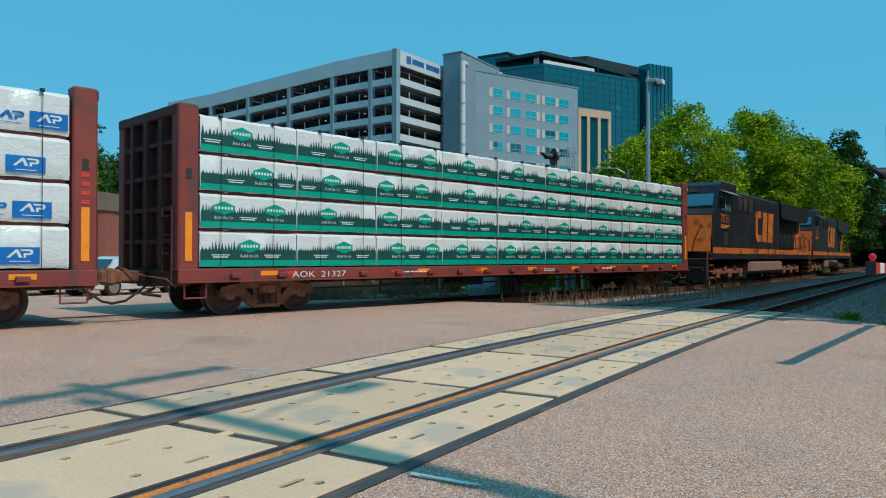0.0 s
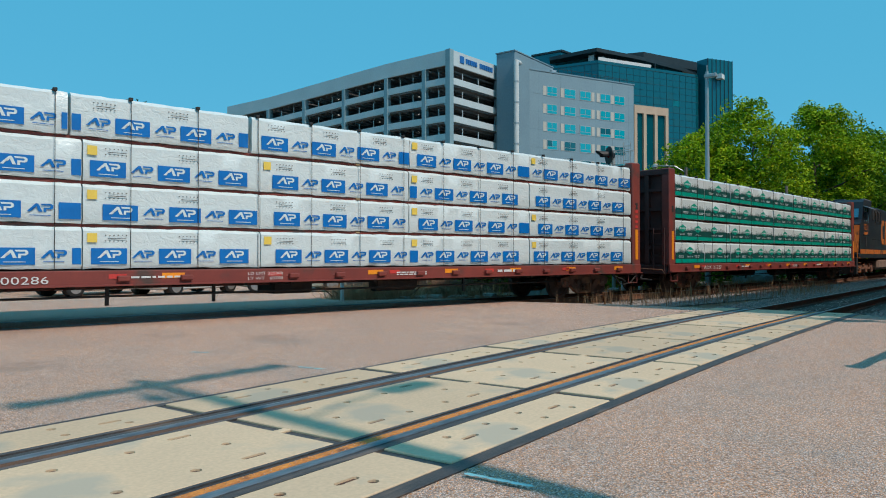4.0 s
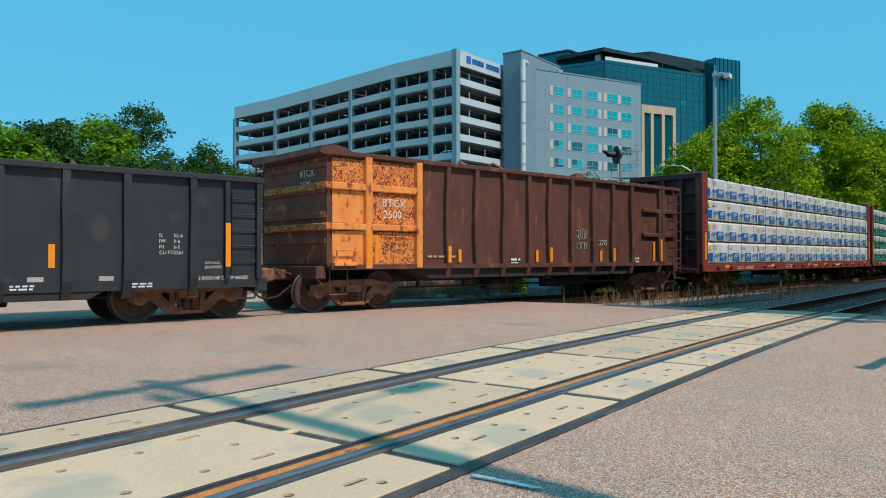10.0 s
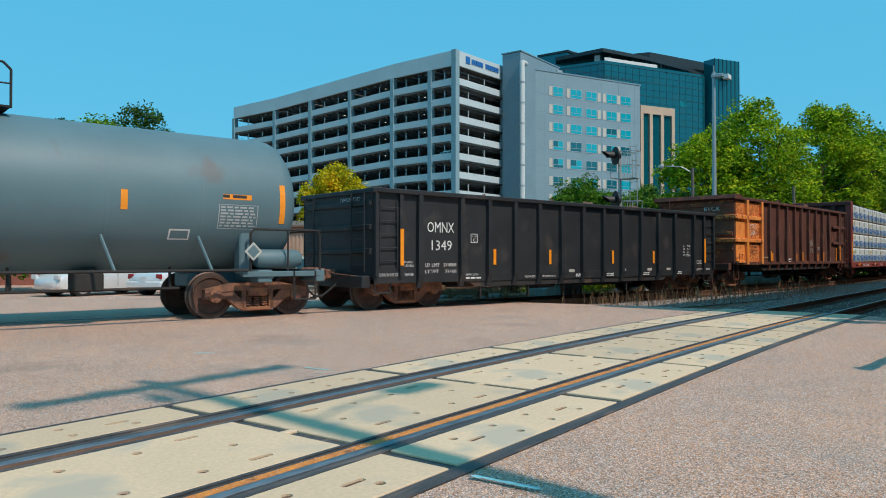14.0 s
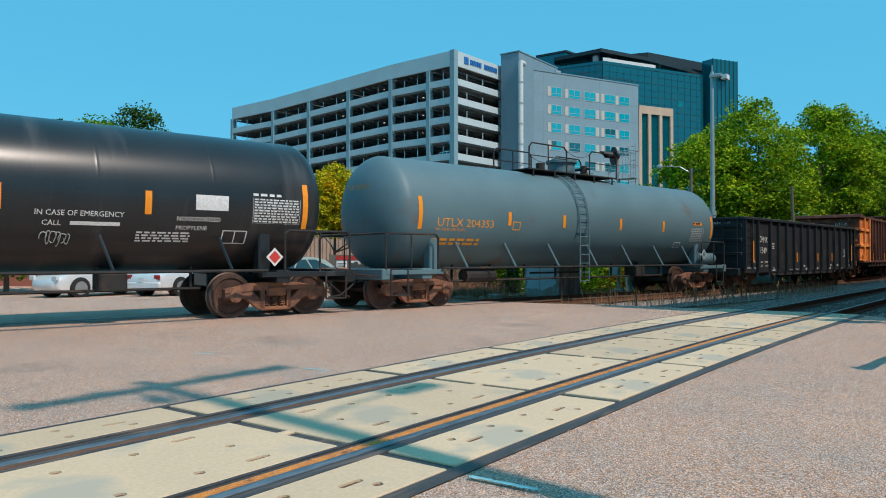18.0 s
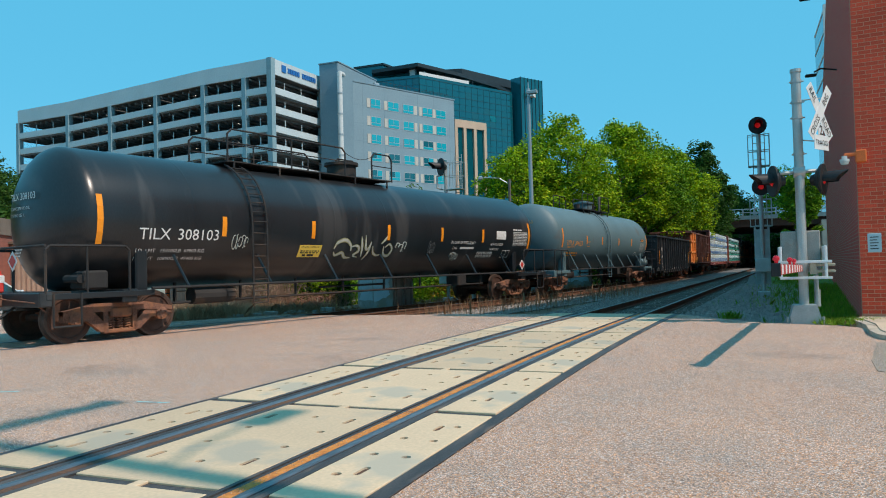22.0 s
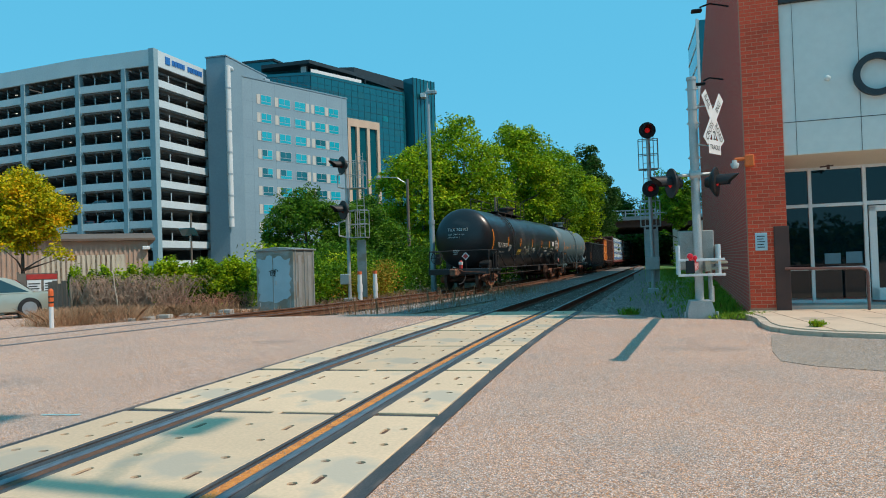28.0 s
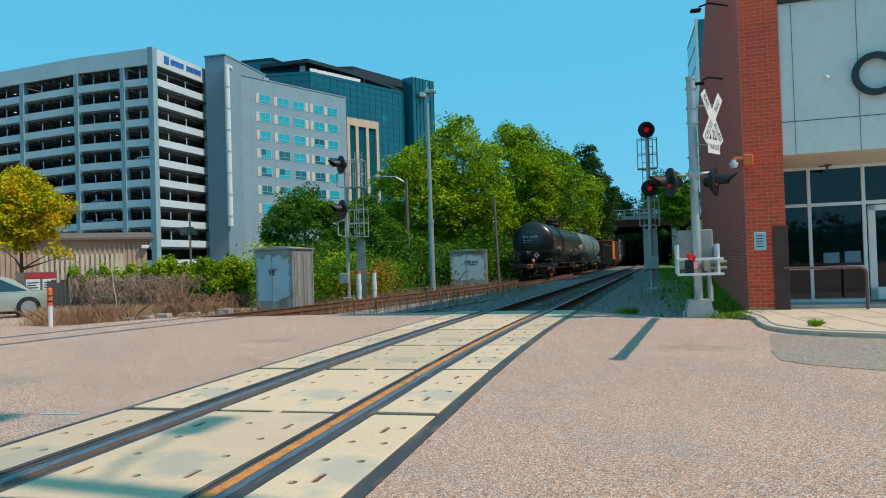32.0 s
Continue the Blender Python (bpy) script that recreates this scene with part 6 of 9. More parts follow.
    part("handrail", rail, UNDER, car, "black handrails")
    for way in (-1, 1):
        part("pilot", Geo().box(-1.45, 1.45, min(way * (L - 0.3), way * L), max(way * (L - 0.3), way * L), 0.25, 1.2, 0.03), UNDER, car)
        st = Geo()
        for k in range(4):
            st.box(1.1, 1.5, min(way * (L - 0.9), way * (L - 0.35)), max(way * (L - 0.9), way * (L - 0.35)), 0.35 + 0.27 * k, 0.39 + 0.27 * k)
        part("steps", st, LOCO_GOLD, car)
        coupler(car, way * L, way)
        tr = new("power_truck")
        tr.parent, tr.matrix_basis = car, pose(0, way * 6.6, 0)
        for x0, x1 in ((0.95, 1.15), (-1.15, -0.95)):
            part("side_frame", Geo().box(x0, x1, -2.4, 2.4, 0.45, 0.85, 0.05).box(x0 - 0.02, x1 + 0.05, -2.1, -1.6, 0.3, 0.62, 0.03).box(x0 - 0.02, x1 + 0.05, -0.25, 0.25, 0.3, 0.62, 0.03).box(x0 - 0.02, x1 + 0.05, 1.6, 2.1, 0.3, 0.62, 0.03).rod((x1, -1.0, 0.7), (x1, -0.5, 0.9), 0.08, 8).rod((x1, 1.0, 0.7), (x1, 0.5, 0.9), 0.08, 8), TRUCK, tr)
        ref = [o for o, _ in SPINS][0]
        for wy in (-1.85, 0, 1.85):
            c = ref.copy()
            scene.collection.objects.link(c)
            c.parent, c.matrix_basis = tr, pose(0, wy, WHEEL_R)
            SPINS.append((c, wy))
    part("exhaust", bx(Geo(), -0.4, 0.4, -1.6, -0.4, 4.32, 4.5), UNDER, car)
    part("bell_housing", bx(Geo(), -0.3, 0.3, 7.2, 8.0, 4.62, 4.75), LOCO_BLUE, car)
    return car, uc, 6.6


CARS.append(locomotive("dark blue diesel locomotive with yellow-orange nose and painted blocks", 40.2))
CARS.append(locomotive("second dark blue diesel locomotive with yellow-orange markings", 63.2))

# ---- buildings ----
GARAGE = surf("pale_precast_concrete", (0.55, 0.625, 0.64), (0.48, 0.555, 0.575), 0.25, 0.8, bump=0.05, fine=4)
GARAGE_BLUE = surf("blue_grey_garage_paint", (0.25, 0.375, 0.42), (0.21, 0.325, 0.365), 0.3, 0.8, bump=0.05, fine=4)
# inner concrete coloured dark, so the shade between decks sits in the colour
GARAGE_IN = surf("shaded_garage_concrete", (0.20, 0.20, 0.195), (0.14, 0.14, 0.14), 0.4, 0.9, bump=0.05, fine=4)
TOWER = surf("blue_grey_render", (0.19, 0.285, 0.335), (0.165, 0.25, 0.30), 0.2, 0.8, bump=0.05, fine=3)
HOTEL = surf("grey_hotel_render", (0.225, 0.325, 0.375), (0.20, 0.29, 0.34), 0.2, 0.8, bump=0.05, fine=3)
LOUVRE = surf("beige_louvre", (0.55, 0.52, 0.46), (0.48, 0.45, 0.40), 2, 0.7, bump=0.05)
FRAME_WHITE = surf("white_window_frame", (0.70, 0.70, 0.68), (0.62, 0.62, 0.60), 2, 0.6, bump=0.03)
WINDOW_GREY = surf("grey_window_frame", (0.38, 0.43, 0.45), (0.33, 0.38, 0.40), 2, 0.6, bump=0.03)
FRAME_DARK = surf("dark_metal_trim", (0.035, 0.045, 0.05), (0.02, 0.03, 0.035), 1, 0.5, 0.3, bump=0.03)
CURTAIN = glass("teal_curtain_glass", (0.008, 0.13, 0.16), 0.08)
CURTAIN.node_tree.nodes["Principled BSDF"].inputs["Metallic"].default_value = 0.35
CURTAIN_LINE = surf("teal_mullion", (0.02, 0.085, 0.10), (0.015, 0.065, 0.08), 1, 0.5, 0.2, bump=0)
CURTAIN_DARK = glass("darker_curtain_pane", (0.005, 0.095, 0.12), 0.06)
PANE_TEAL = glass("bright_teal_pane", (0.015, 0.36, 0.44), 0.05)
PANE_DARK = glass("dark_teal_pane", (0.01, 0.12, 0.15), 0.04)
TAN = surf("tan_stone_frame", (0.58, 0.42, 0.30), (0.50, 0.36, 0.26), 0.5, 0.8, bump=0.05, fine=5)
PIPE_GREY = surf("galvanised_steel", (0.50, 0.52, 0.53), (0.40, 0.42, 0.43), 2, 0.45, 0.6, bump=0.05)
SIGN_BLUE = surf("blue_sign", (0.02, 0.16, 0.45), (0.02, 0.13, 0.4), 2, 0.5, bump=0)

# parking garage: origin at its near corner, long side along -x, short side along +y
garage = thing("parking_garage", "pale concrete parking garage of nine open decks with blue sign", "building", m=pose(-65.95, 93.39, 0, 0, 0, -3))
BAYS = [0.0, -5.7, -14.5, -25.4, -36.7, -48.0, -62.3]


def ramp(x):
    """How far a deck has sunk at x: level at both ends, sloping between."""
    return float(np.interp(x, [-47.4, -14.1], [-1.3, 0.0]))


TOPS = [31.0 - 3.1 * k for k in range(10)]
col_i = 0
for k, z in enumerate(TOPS):
    for a, b in zip(BAYS[:-1], BAYS[1:]):
        x0, x1 = b + 0.4, a - 0.4
        d0, d1 = ramp(x0), ramp(x1)
        g = Geo()
        v = []
        for y in (0.05, 0.3):
            v += [(x0, y, z - 1.1 + d0), (x1, y, z - 1.1 + d1), (x1, y, z + d1), (x0, y, z + d0)]
        g.add(v, [(0, 1, 2, 3), (7, 6, 5, 4), (0, 4, 5, 1), (1, 5, 6, 2), (2, 6, 7, 3), (3, 7, 4, 0)])
        part("spandrel", g, GARAGE, garage)
    part("spandrel", Geo().box(-0.3, -0.05, 0.6, 14.2, z - 1.1, z), GARAGE, garage)
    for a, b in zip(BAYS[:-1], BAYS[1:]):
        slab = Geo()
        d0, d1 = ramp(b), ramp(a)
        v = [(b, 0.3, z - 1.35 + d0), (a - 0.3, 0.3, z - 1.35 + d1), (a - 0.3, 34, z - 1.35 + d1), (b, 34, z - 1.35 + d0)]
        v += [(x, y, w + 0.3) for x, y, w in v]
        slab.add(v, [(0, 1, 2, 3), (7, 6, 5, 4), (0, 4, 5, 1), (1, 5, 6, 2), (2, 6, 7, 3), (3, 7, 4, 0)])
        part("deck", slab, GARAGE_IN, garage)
g = Geo()
for a, b in zip(BAYS[:-1], BAYS[1:]):
    d0, d1 = ramp(b), ramp(a)
    v = []
    for y in (0.0, 0.35):
        v += [(b, y, 33.0 + d0), (a, y, 33.0 + d1), (a, y, 35.5 + d1), (b, y, 35.5 + d0)]
    g.add(v, [(0, 1, 2, 3), (7, 6, 5, 4), (0, 4, 5, 1), (1, 5, 6, 2), (2, 6, 7, 3), (3, 7, 4, 0)])
part("parapet", g, GARAGE, garage)
part("parapet", Geo().box(-0.35, 0.0, 0.36, 14.2, 33.0, 35.5), GARAGE, garage)
for a, b in zip(BAYS[:-1], BAYS[1:]):
    d0, d1 = ramp(b), ramp(a)
    v = [(b, 0.36, 33.1 + d0), (a - 0.36, 0.36, 33.1 + d1), (a - 0.36, 34, 33.1 + d1), (b, 34, 33.1 + d0)]
    v += [(x, y, w + 0.3) for x, y, w in v]
    part("roof_deck", Geo().add(v, [(0, 1, 2, 3), (7, 6, 5, 4), (0, 4, 5, 1), (1, 5, 6, 2), (2, 6, 7, 3), (3, 7, 4, 0)]), GARAGE_IN, garage)
for x in BAYS:
    w = 0.75 if x < 0 else 0.9
    xa, xb = (x - w / 2, x + w / 2) if x < 0 else (x - 0.9, x + 0.02)
    col = part("column", Geo().box(xa, xb, -0.12, 0.9, -0.3, (33.0 if x < 0 else 35.6) + ramp(x)), GARAGE_BLUE, garage, "blue-grey painted column")
    if x > -60:
        caps = Geo()
        for z in TOPS:
            zt = z - 1.1 + ramp(x)
            for side in ((-1, 1) if x < 0 else (-1,)):
                e = xb if side > 0 else xa
                caps.prism([(e, zt - 0.75), (e + side * 0.34, zt - 0.3), (e + side * 0.34, zt), (e, zt)], "y", 0.0, 0.5)
        part("corbel", caps, GARAGE_BLUE, col)
part("column", Geo().box(-0.9, 0.1, 13.8, 14.6, -0.3, 33.0), GARAGE_BLUE, garage)
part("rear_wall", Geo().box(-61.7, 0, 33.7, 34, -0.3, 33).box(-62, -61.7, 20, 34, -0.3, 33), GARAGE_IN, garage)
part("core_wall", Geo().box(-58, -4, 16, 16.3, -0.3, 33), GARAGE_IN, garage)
rail_posts = Geo()
for k, z in enumerate(TOPS[:-1]):
    for a, b in zip(BAYS[:-1], BAYS[1:]):
        for q in ((0.33, 0.67) if a - b > 7 else (0.5,)):
            x = b + (a - b) * q
            rail_posts.box(x - 0.06, x + 0.06, 0.5, 0.62, z + ramp(x), z + 1.3 + ramp(x))
    for y in (4.0, 8.5):
        rail_posts.box(-0.6, -0.48, y - 0.06, y + 0.06, z, z + 1.3)
tagged(part("guard_post", rail_posts, GARAGE, garage), kind="stuff")
cables = Geo()
for k, z in enumerate(TOPS[:-1]):
    for a, b in zip(BAYS[:-1], BAYS[1:]):
        for h in (0.3, 0.6, 0.9, 1.2):
            cables.rod((b, 0.56, z + h + ramp(b)), (a, 0.56, z + h + ramp(a)), 0.012, 4)
    for h in (0.3, 0.6, 0.9, 1.2):
        cables.rod((-0.54, 0.9, z + h), (-0.54, 13.8, z + h), 0.012, 4)
tagged(part("guard_cable", cables, FRAME_DARK, garage), kind="stuff")
LAMP_ON = surf("lit_deck_lamp", (0.9, 0.88, 0.8), None, 5, 0.5, bump=0, emit=(1.0, 0.95, 0.82, 0.9))
for k, z in enumerate(TOPS[:-1]):
    for q, x in enumerate((-3.2, -9.8, -19.5, -30.5, -41.5)):
        if (k * 3 + q * 5) % 4 != 1:
            part("deck_lamp", Geo().box(x - 0.16, x + 0.16, 3.4, 3.6, z + 1.66 + ramp(x), z + 1.74 + ramp(x)), LAMP_ON, garage, "small lit ceiling lamp")
    part("deck_lamp", Geo().box(-5.2, -4.9, 8.2, 8.8, z + 1.66, z + 1.74), LAMP_ON, garage, "small lit ceiling lamp")
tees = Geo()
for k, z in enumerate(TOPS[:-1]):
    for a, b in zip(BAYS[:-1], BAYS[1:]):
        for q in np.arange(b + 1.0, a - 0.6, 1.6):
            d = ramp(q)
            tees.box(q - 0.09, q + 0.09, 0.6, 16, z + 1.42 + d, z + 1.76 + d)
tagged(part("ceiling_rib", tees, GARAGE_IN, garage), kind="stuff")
for k, (y0, w) in enumerate(((2.6, 1.1),)):
    part("sign_emblem", Geo().box(0.0, 0.12, y0, y0 + w, 33.8, 34.95), SIGN_BLUE, garage, "blue emblem shape")
sign = Geo()
q = 4.2
for k in range(12):
    w = 0.5
    if k != 5:
        sign.box(0.0, 0.12, q, q + w, 33.95, 34.75)
    q += 0.66
tagged(part("sign_lettering", sign, SIGN_BLUE, garage, "blue sign lettering as plain bars"), kind="stuff")

tower = thing("stair_tower", "blue-grey windowless stair tower between garage and hotel", "building")
part("shaft", Geo().box(-64.7, -60.9, 105.7, 120, -0.3, 37.2, 0.1), TOWER, tower)
part("coping", Geo().box(-64.8, -60.8, 105.6, 120.1, 37.2, 37.4), TOWER, tower)
part("duct", Geo().rod((-60.55, 105.6, 8.5), (-60.55, 105.6, 35.4), 0.45, 14).rod((-60.55, 105.6, 35.3), (-61.0, 107.6, 35.5), 0.36, 12).rod((-61.0, 107.6, 35.5), (-62.5, 111.5, 35.5), 0.34, 12), FRAME_WHITE, tower, "tall pale exhaust duct bent over the roof edge")
bands_ = Geo()
for k in range(7):
    bands_.rod((-60.55, 105.6, 10 + 3.6 * k), (-60.55, 105.6, 10.25 + 3.6 * k), 0.52, 14)
part("duct_band", bands_, PIPE_GREY, tower)

# hotel: its long wall runs along local +y from the origin
hotel = thing("hotel", "grey rendered hotel block with rows of teal windows", "building", m=pose(-61.3, 110.0, 0, 0, 0, -24.9))
part("block", Geo().box(-16, 0, -0.6, 26.1, -0.3, 35.0, 0.1), HOTEL, hotel)
part("roof_edge", Geo().box(-16.1, 0.08, -0.7, 26.2, 35.0, 35.25), TOWER, hotel)
joints = Geo()
for z in (8.8, 12.0, 15.2, 18.4, 21.6, 24.9, 28.1, 31.4):
    joints.box(0.0, 0.012, 0, 26.0, z - 0.5, z - 0.45)
for y in (3.0, 8.0, 16.2, 20.5, 24.6):
    joints.box(0.0, 0.012, y, y + 0.05, 6, 34.8)
part("panel_joint", joints, TOWER, hotel)
rq = random.Random(3)
for row in range(9):
    zt = 32.4 - 3.27 * row
    for c, (a, b) in enumerate(((4.9, 7.05), (8.9, 11.4), (12.55, 15.05), (17.5, 19.95), (21.05, 23.55))):
        win = part("window", Geo().box(0.0, 0.05, a - 0.1, b + 0.1, zt - 1.72, zt + 0.1), WINDOW_GREY, hotel)
        bright = row < 2 or rq.random() < 0.55
        part("pane", Geo().box(0.04, 0.065, a, (a + b) / 2 - 0.04, zt - 1.05, zt), PANE_TEAL if bright else PANE_DARK, win)
        part("pane", Geo().box(0.04, 0.065, (a + b) / 2 + 0.04, b, zt - 1.05, zt), PANE_TEAL if bright or rq.random() < 0.4 else PANE_DARK, win)
        part("pane", Geo().box(0.04, 0.065, a, b, zt - 1.6, zt - 1.13), PANE_TEAL if bright or rq.random() < 0.5 else PANE_DARK, win)
        la, lb = (a - 0.95, a - 0.2) if c != 2 else (b + 0.2, b + 0.95)
        part("louvre", Geo().box(0.0, 0.06, la, lb, zt - 1.65, zt + 0.05), LOUVRE, win, "beige louvre panel")
rt = Geo()
for y, w, h in ((2.0, 1.6, 1.0), (5.0, 2.2, 0.8), (8.2, 1.2, 1.4)):
    rt.box(-6, -3, y, y + w, 35.2, 35.2 + h, 0.05)
part("roof_unit", rt, PIPE_GREY, hotel)
rg = Geo()
for k in range(18):
    rg.box(-0.6, -0.55, 8 + k, 8.05 + k, 35.2, 36.2)
rg.box(-0.6, -0.55, 8, 25.1, 36.1, 36.16)
part("roof_railing", rg, FRAME_DARK, hotel)

# stone-framed bay
bay = thing("stone_bay", "tan stone frame with tall glazed strips beside the hotel", "building", m=pose(-51.6, 136.7, 0, 0, 0, -28))
part("glazing", Geo().box(-6, -0.2, 0, 8.8, -0.3, 31.0), CURTAIN, bay)
for y in (0.0, 2.4, 5.3, 8.2):
    part("pier", Geo().box(-0.3, 0.25, y, y + 0.75, -0.3, 31.7), TAN, bay)
part("lintel", Geo().box(-0.3, 0.26, 0, 8.95, 30.3, 31.9), TAN, bay)

# glass office block behind
office = thing("glass_office", "tall teal glass office building with an overhanging dark roof", "building")
OUT = [(-86.3, 161.3), (-71.05, 163.3), (-55.6, 192.7), (-75, 215), (-110, 190)]


def lofted(outline, z0, z1):
    return Geo().prism(outline, "z", z0, z1)


part("curtain_wall", lofted(OUT, -0.3, 49.0), CURTAIN, office)
part("upper_curtain_wall", lofted([(-90, 166.2), (-72.6, 167.6), (-60.5, 195), (-75, 213), (-104, 190)], 49.0, 52.0), CURTAIN, office)
part("roof_slab", lofted([(-84.6, 163.6), (-71.2, 162.9), (-65.5, 176.5), (-57.4, 204), (-75, 216), (-100, 196)], 52.0, 52.9), FRAME_DARK, office, "dark overhanging roof slab")
part("terrace_parapet", Geo().prism([(-86.2, 161.4), (-71.05, 163.4), (-55.7, 192.7), (-55.9, 192.8), (-71.15, 163.65), (-86.2, 161.65)], "z", 49.0, 49.9), CURTAIN, office, "glass terrace parapet")
part("penthouse", lofted([(-92.4, 168.7), (-84.0, 168.9), (-82.0, 180), (-96, 180)], 48.0, 55.4), CURTAIN, office)
part("penthouse_cap", lofted([(-92.6, 168.4), (-83.6, 168.6), (-81.6, 180.2), (-96, 180.2)], 55.4, 55.9), FRAME_DARK, office)
part("upper_roof", lofted([(-70.2, 180.0), (-66.2, 181.2), (-56.6, 203), (-72, 210)], 52.9, 55.2), FRAME_DARK, office, "dark stepped roof block")
for k in range(7):
    a = k / 6
    part("terrace_column", Geo().box(-72.6 + 9.0 * a - 0.15, -72.6 + 9.0 * a + 0.15, 164.6 + 17.5 * a, 164.9 + 17.5 * a, 49, 52), FRAME_DARK, office)
for shape in ((-74.4, -72.9, 164.9, 165.1, 49.9, 51.9), (-71.9, -70.9, 166.2, 168.6, 49.3, 51.4)):
    part("terrace_screen", Geo().box(*shape), FRAME_WHITE, office, "pale screen under the roof slab")
part("terrace_railing", Geo().prism([(-71.0, 163.45), (-63.2, 178.3), (-63.3, 178.35), (-71.1, 163.5)], "z", 49.9, 50.7), FRAME_WHITE, office)
for (ax, ay), (bx_, by) in zip(OUT[:2], OUT[1:3]):
    n = 9 if ay < 162 else 15
    dx, dy = bx_ - ax, by - ay
    ln = math.hypot(dx, dy)
    nx, ny = dy / ln * 0.06, -dx / ln * 0.06
    mull = Geo()
    for k in range(28):
        z = 3.2 + 1.7 * k
        w = 0.14 if k % 2 else 0.06
        mull.add([(ax, ay, z), (bx_, by, z), (bx_, by, z + w), (ax, ay, z + w), (ax + nx, ay + ny, z), (bx_ + nx, by + ny, z), (bx_ + nx, by + ny, z + w), (ax + nx, ay + ny, z + w)], [(4, 5, 6, 7), (0, 1, 5, 4), (3, 2, 6, 7)])
    for k in range(n + 1):
        x, y = ax + dx * k / n, ay + dy * k / n
        mull.box(x - 0.04, x + 0.05, y - 0.05, y + 0.04, 0, 49)
    tagged(part("mullion", mull, CURTAIN_LINE, office), kind="stuff")
    for k in range(26):
        q0 = rng.randrange(n)
        z = 3.2 + 1.7 * rng.randrange(8, 27)
        a0, a1 = q0 / n, (q0 + 1) / n
        part("blind", Geo().add([(ax + dx * a + nx * 0.3, ay + dy * a + ny * 0.3, h) for a, h in ((a0, z), (a1, z), (a1, z + 1.7), (a0, z + 1.7))], [(0, 1, 2, 3)]), CURTAIN_DARK if k % 3 else PANE_TEAL, office, "pane with its blind drawn")
part("end_tower", Geo().prism([(-56.3, 194.2), (-53.1, 193.0), (-48.8, 200.3), (-52.0, 203.0)], "z", -0.3, 54.0), CURTAIN, office, "slim dark glass end tower")
for k in range(7):
    x, y = -53.1 + 4.3 * k / 6, 193.0 + 7.3 * k / 6
    part("fin", Geo().box(x - 0.08, x + 0.1, y - 0.12, y + 0.06, 30, 54.1), FRAME_DARK, office)
part("sign", Geo().box(-51.4, -49.9, 194.2, 196.9, 48.6, 49.8), FRAME_WHITE, office, "unreadable white sign")

# far building peeping past the brick corner
far_b = thing("far_glass_building", "edge of a far glass building with pale frames", "building")
part("glazing", Geo().box(18.7, 40, 150, 170, 0, 48.5), CURTAIN, far_b)
fr = Geo()
for z in range(20, 49, 4):
    fr.box(18.6, 19.0, 149.8, 170, z, z + 0.4)
fr.box(18.4, 18.9, 149.6, 150.2, 0, 48.7)
part("frame", fr, FRAME_WHITE, far_b)

# ---- brick shop building by the crossing ----
BRICK = surf("red_brick", (0.70, 0.088, 0.036), (0.54, 0.060, 0.026), 3, 0.85, bump=0.25, fine=50, vary=0.16)
MORTAR = surf("pale_mortar", (0.64, 0.28, 0.175), (0.55, 0.24, 0.15), 3, 0.95, bump=0.3)
PANEL_WHITE = surf("pale_metal_panel", (0.66, 0.70, 0.665), (0.61, 0.65, 0.62), 0.4, 0.55, bump=0.02, fine=6)
CORTEN = surf("dark_weathered_steel", (0.10, 0.05, 0.04), (0.055, 0.032, 0.028), 2, 0.7, 0.2, bump=0.1)
SOFFIT = surf("cream_soffit", (0.62, 0.56, 0.46), (0.56, 0.50, 0.41), 1, 0.8, bump=0.03)
# opaque glass; its black-teal base stands in for dim room and mirrored sky
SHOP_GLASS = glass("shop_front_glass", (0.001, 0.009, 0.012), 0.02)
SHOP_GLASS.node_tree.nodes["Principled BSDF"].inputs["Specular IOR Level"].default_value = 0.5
# room walls coloured near black for the gloom indoors
INSIDE = surf("darkened_shop_interior", (0.03, 0.016, 0.015), (0.016, 0.011, 0.011), 1, 0.8, bump=0.03)
RAIL_BROWN = surf("brown_painted_rail", (0.16, 0.065, 0.05), (0.11, 0.05, 0.04), 3, 0.5, bump=0.05)

brick_mat_wall = bpy.data.materials.new("brick_courses")
brick_mat_wall.use_nodes = True
nt = brick_mat_wall.node_tree
tc_ = nt.nodes.new("ShaderNodeTexCoord")
mp_ = nt.nodes.new("ShaderNodeMapping")
mp_.inputs["Rotation"].default_value = (radians(90), 0, radians(90))
bt_ = nt.nodes.new("ShaderNodeTexBrick")
for sock, val in (("Color1", (0.72, 0.095, 0.065, 1)), ("Color2", (0.60, 0.075, 0.05, 1)), ("Mortar", (0.62, 0.22, 0.15, 1))):
    bt_.inputs[sock].default_value = val
for sock, val in (("Scale", 1.0), ("Mortar Size", 0.010), ("Brick Width", 0.215), ("Row Height", 0.0775), ("Bias", -0.2)):
    bt_.inputs[sock].default_value = val
sep_ = nt.nodes.new("ShaderNodeSeparateXYZ")
com_ = nt.nodes.new("ShaderNodeCombineXYZ")
nt.links.new(tc_.outputs["Object"], sep_.inputs[0])
nt.links.new(sep_.outputs["Y"], com_.inputs["X"])
nt.links.new(sep_.outputs["Z"], com_.inputs["Y"])
nt.links.new(com_.outputs[0], bt_.inputs["Vector"])
nt.links.new(bt_.outputs["Color"], nt.nodes["Principled BSDF"].inputs["Base Color"])
bp_ = nt.nodes.new("ShaderNodeBump")
bp_.inputs["Strength"].default_value, bp_.inputs["Distance"].default_value, bp_.invert = 0.6, 0.01, True
nt.links.new(bt_.outputs["Fac"], bp_.inputs["Height"])
nt.links.new(bp_.outputs[0], nt.nodes["Principled BSDF"].inputs["Normal"])
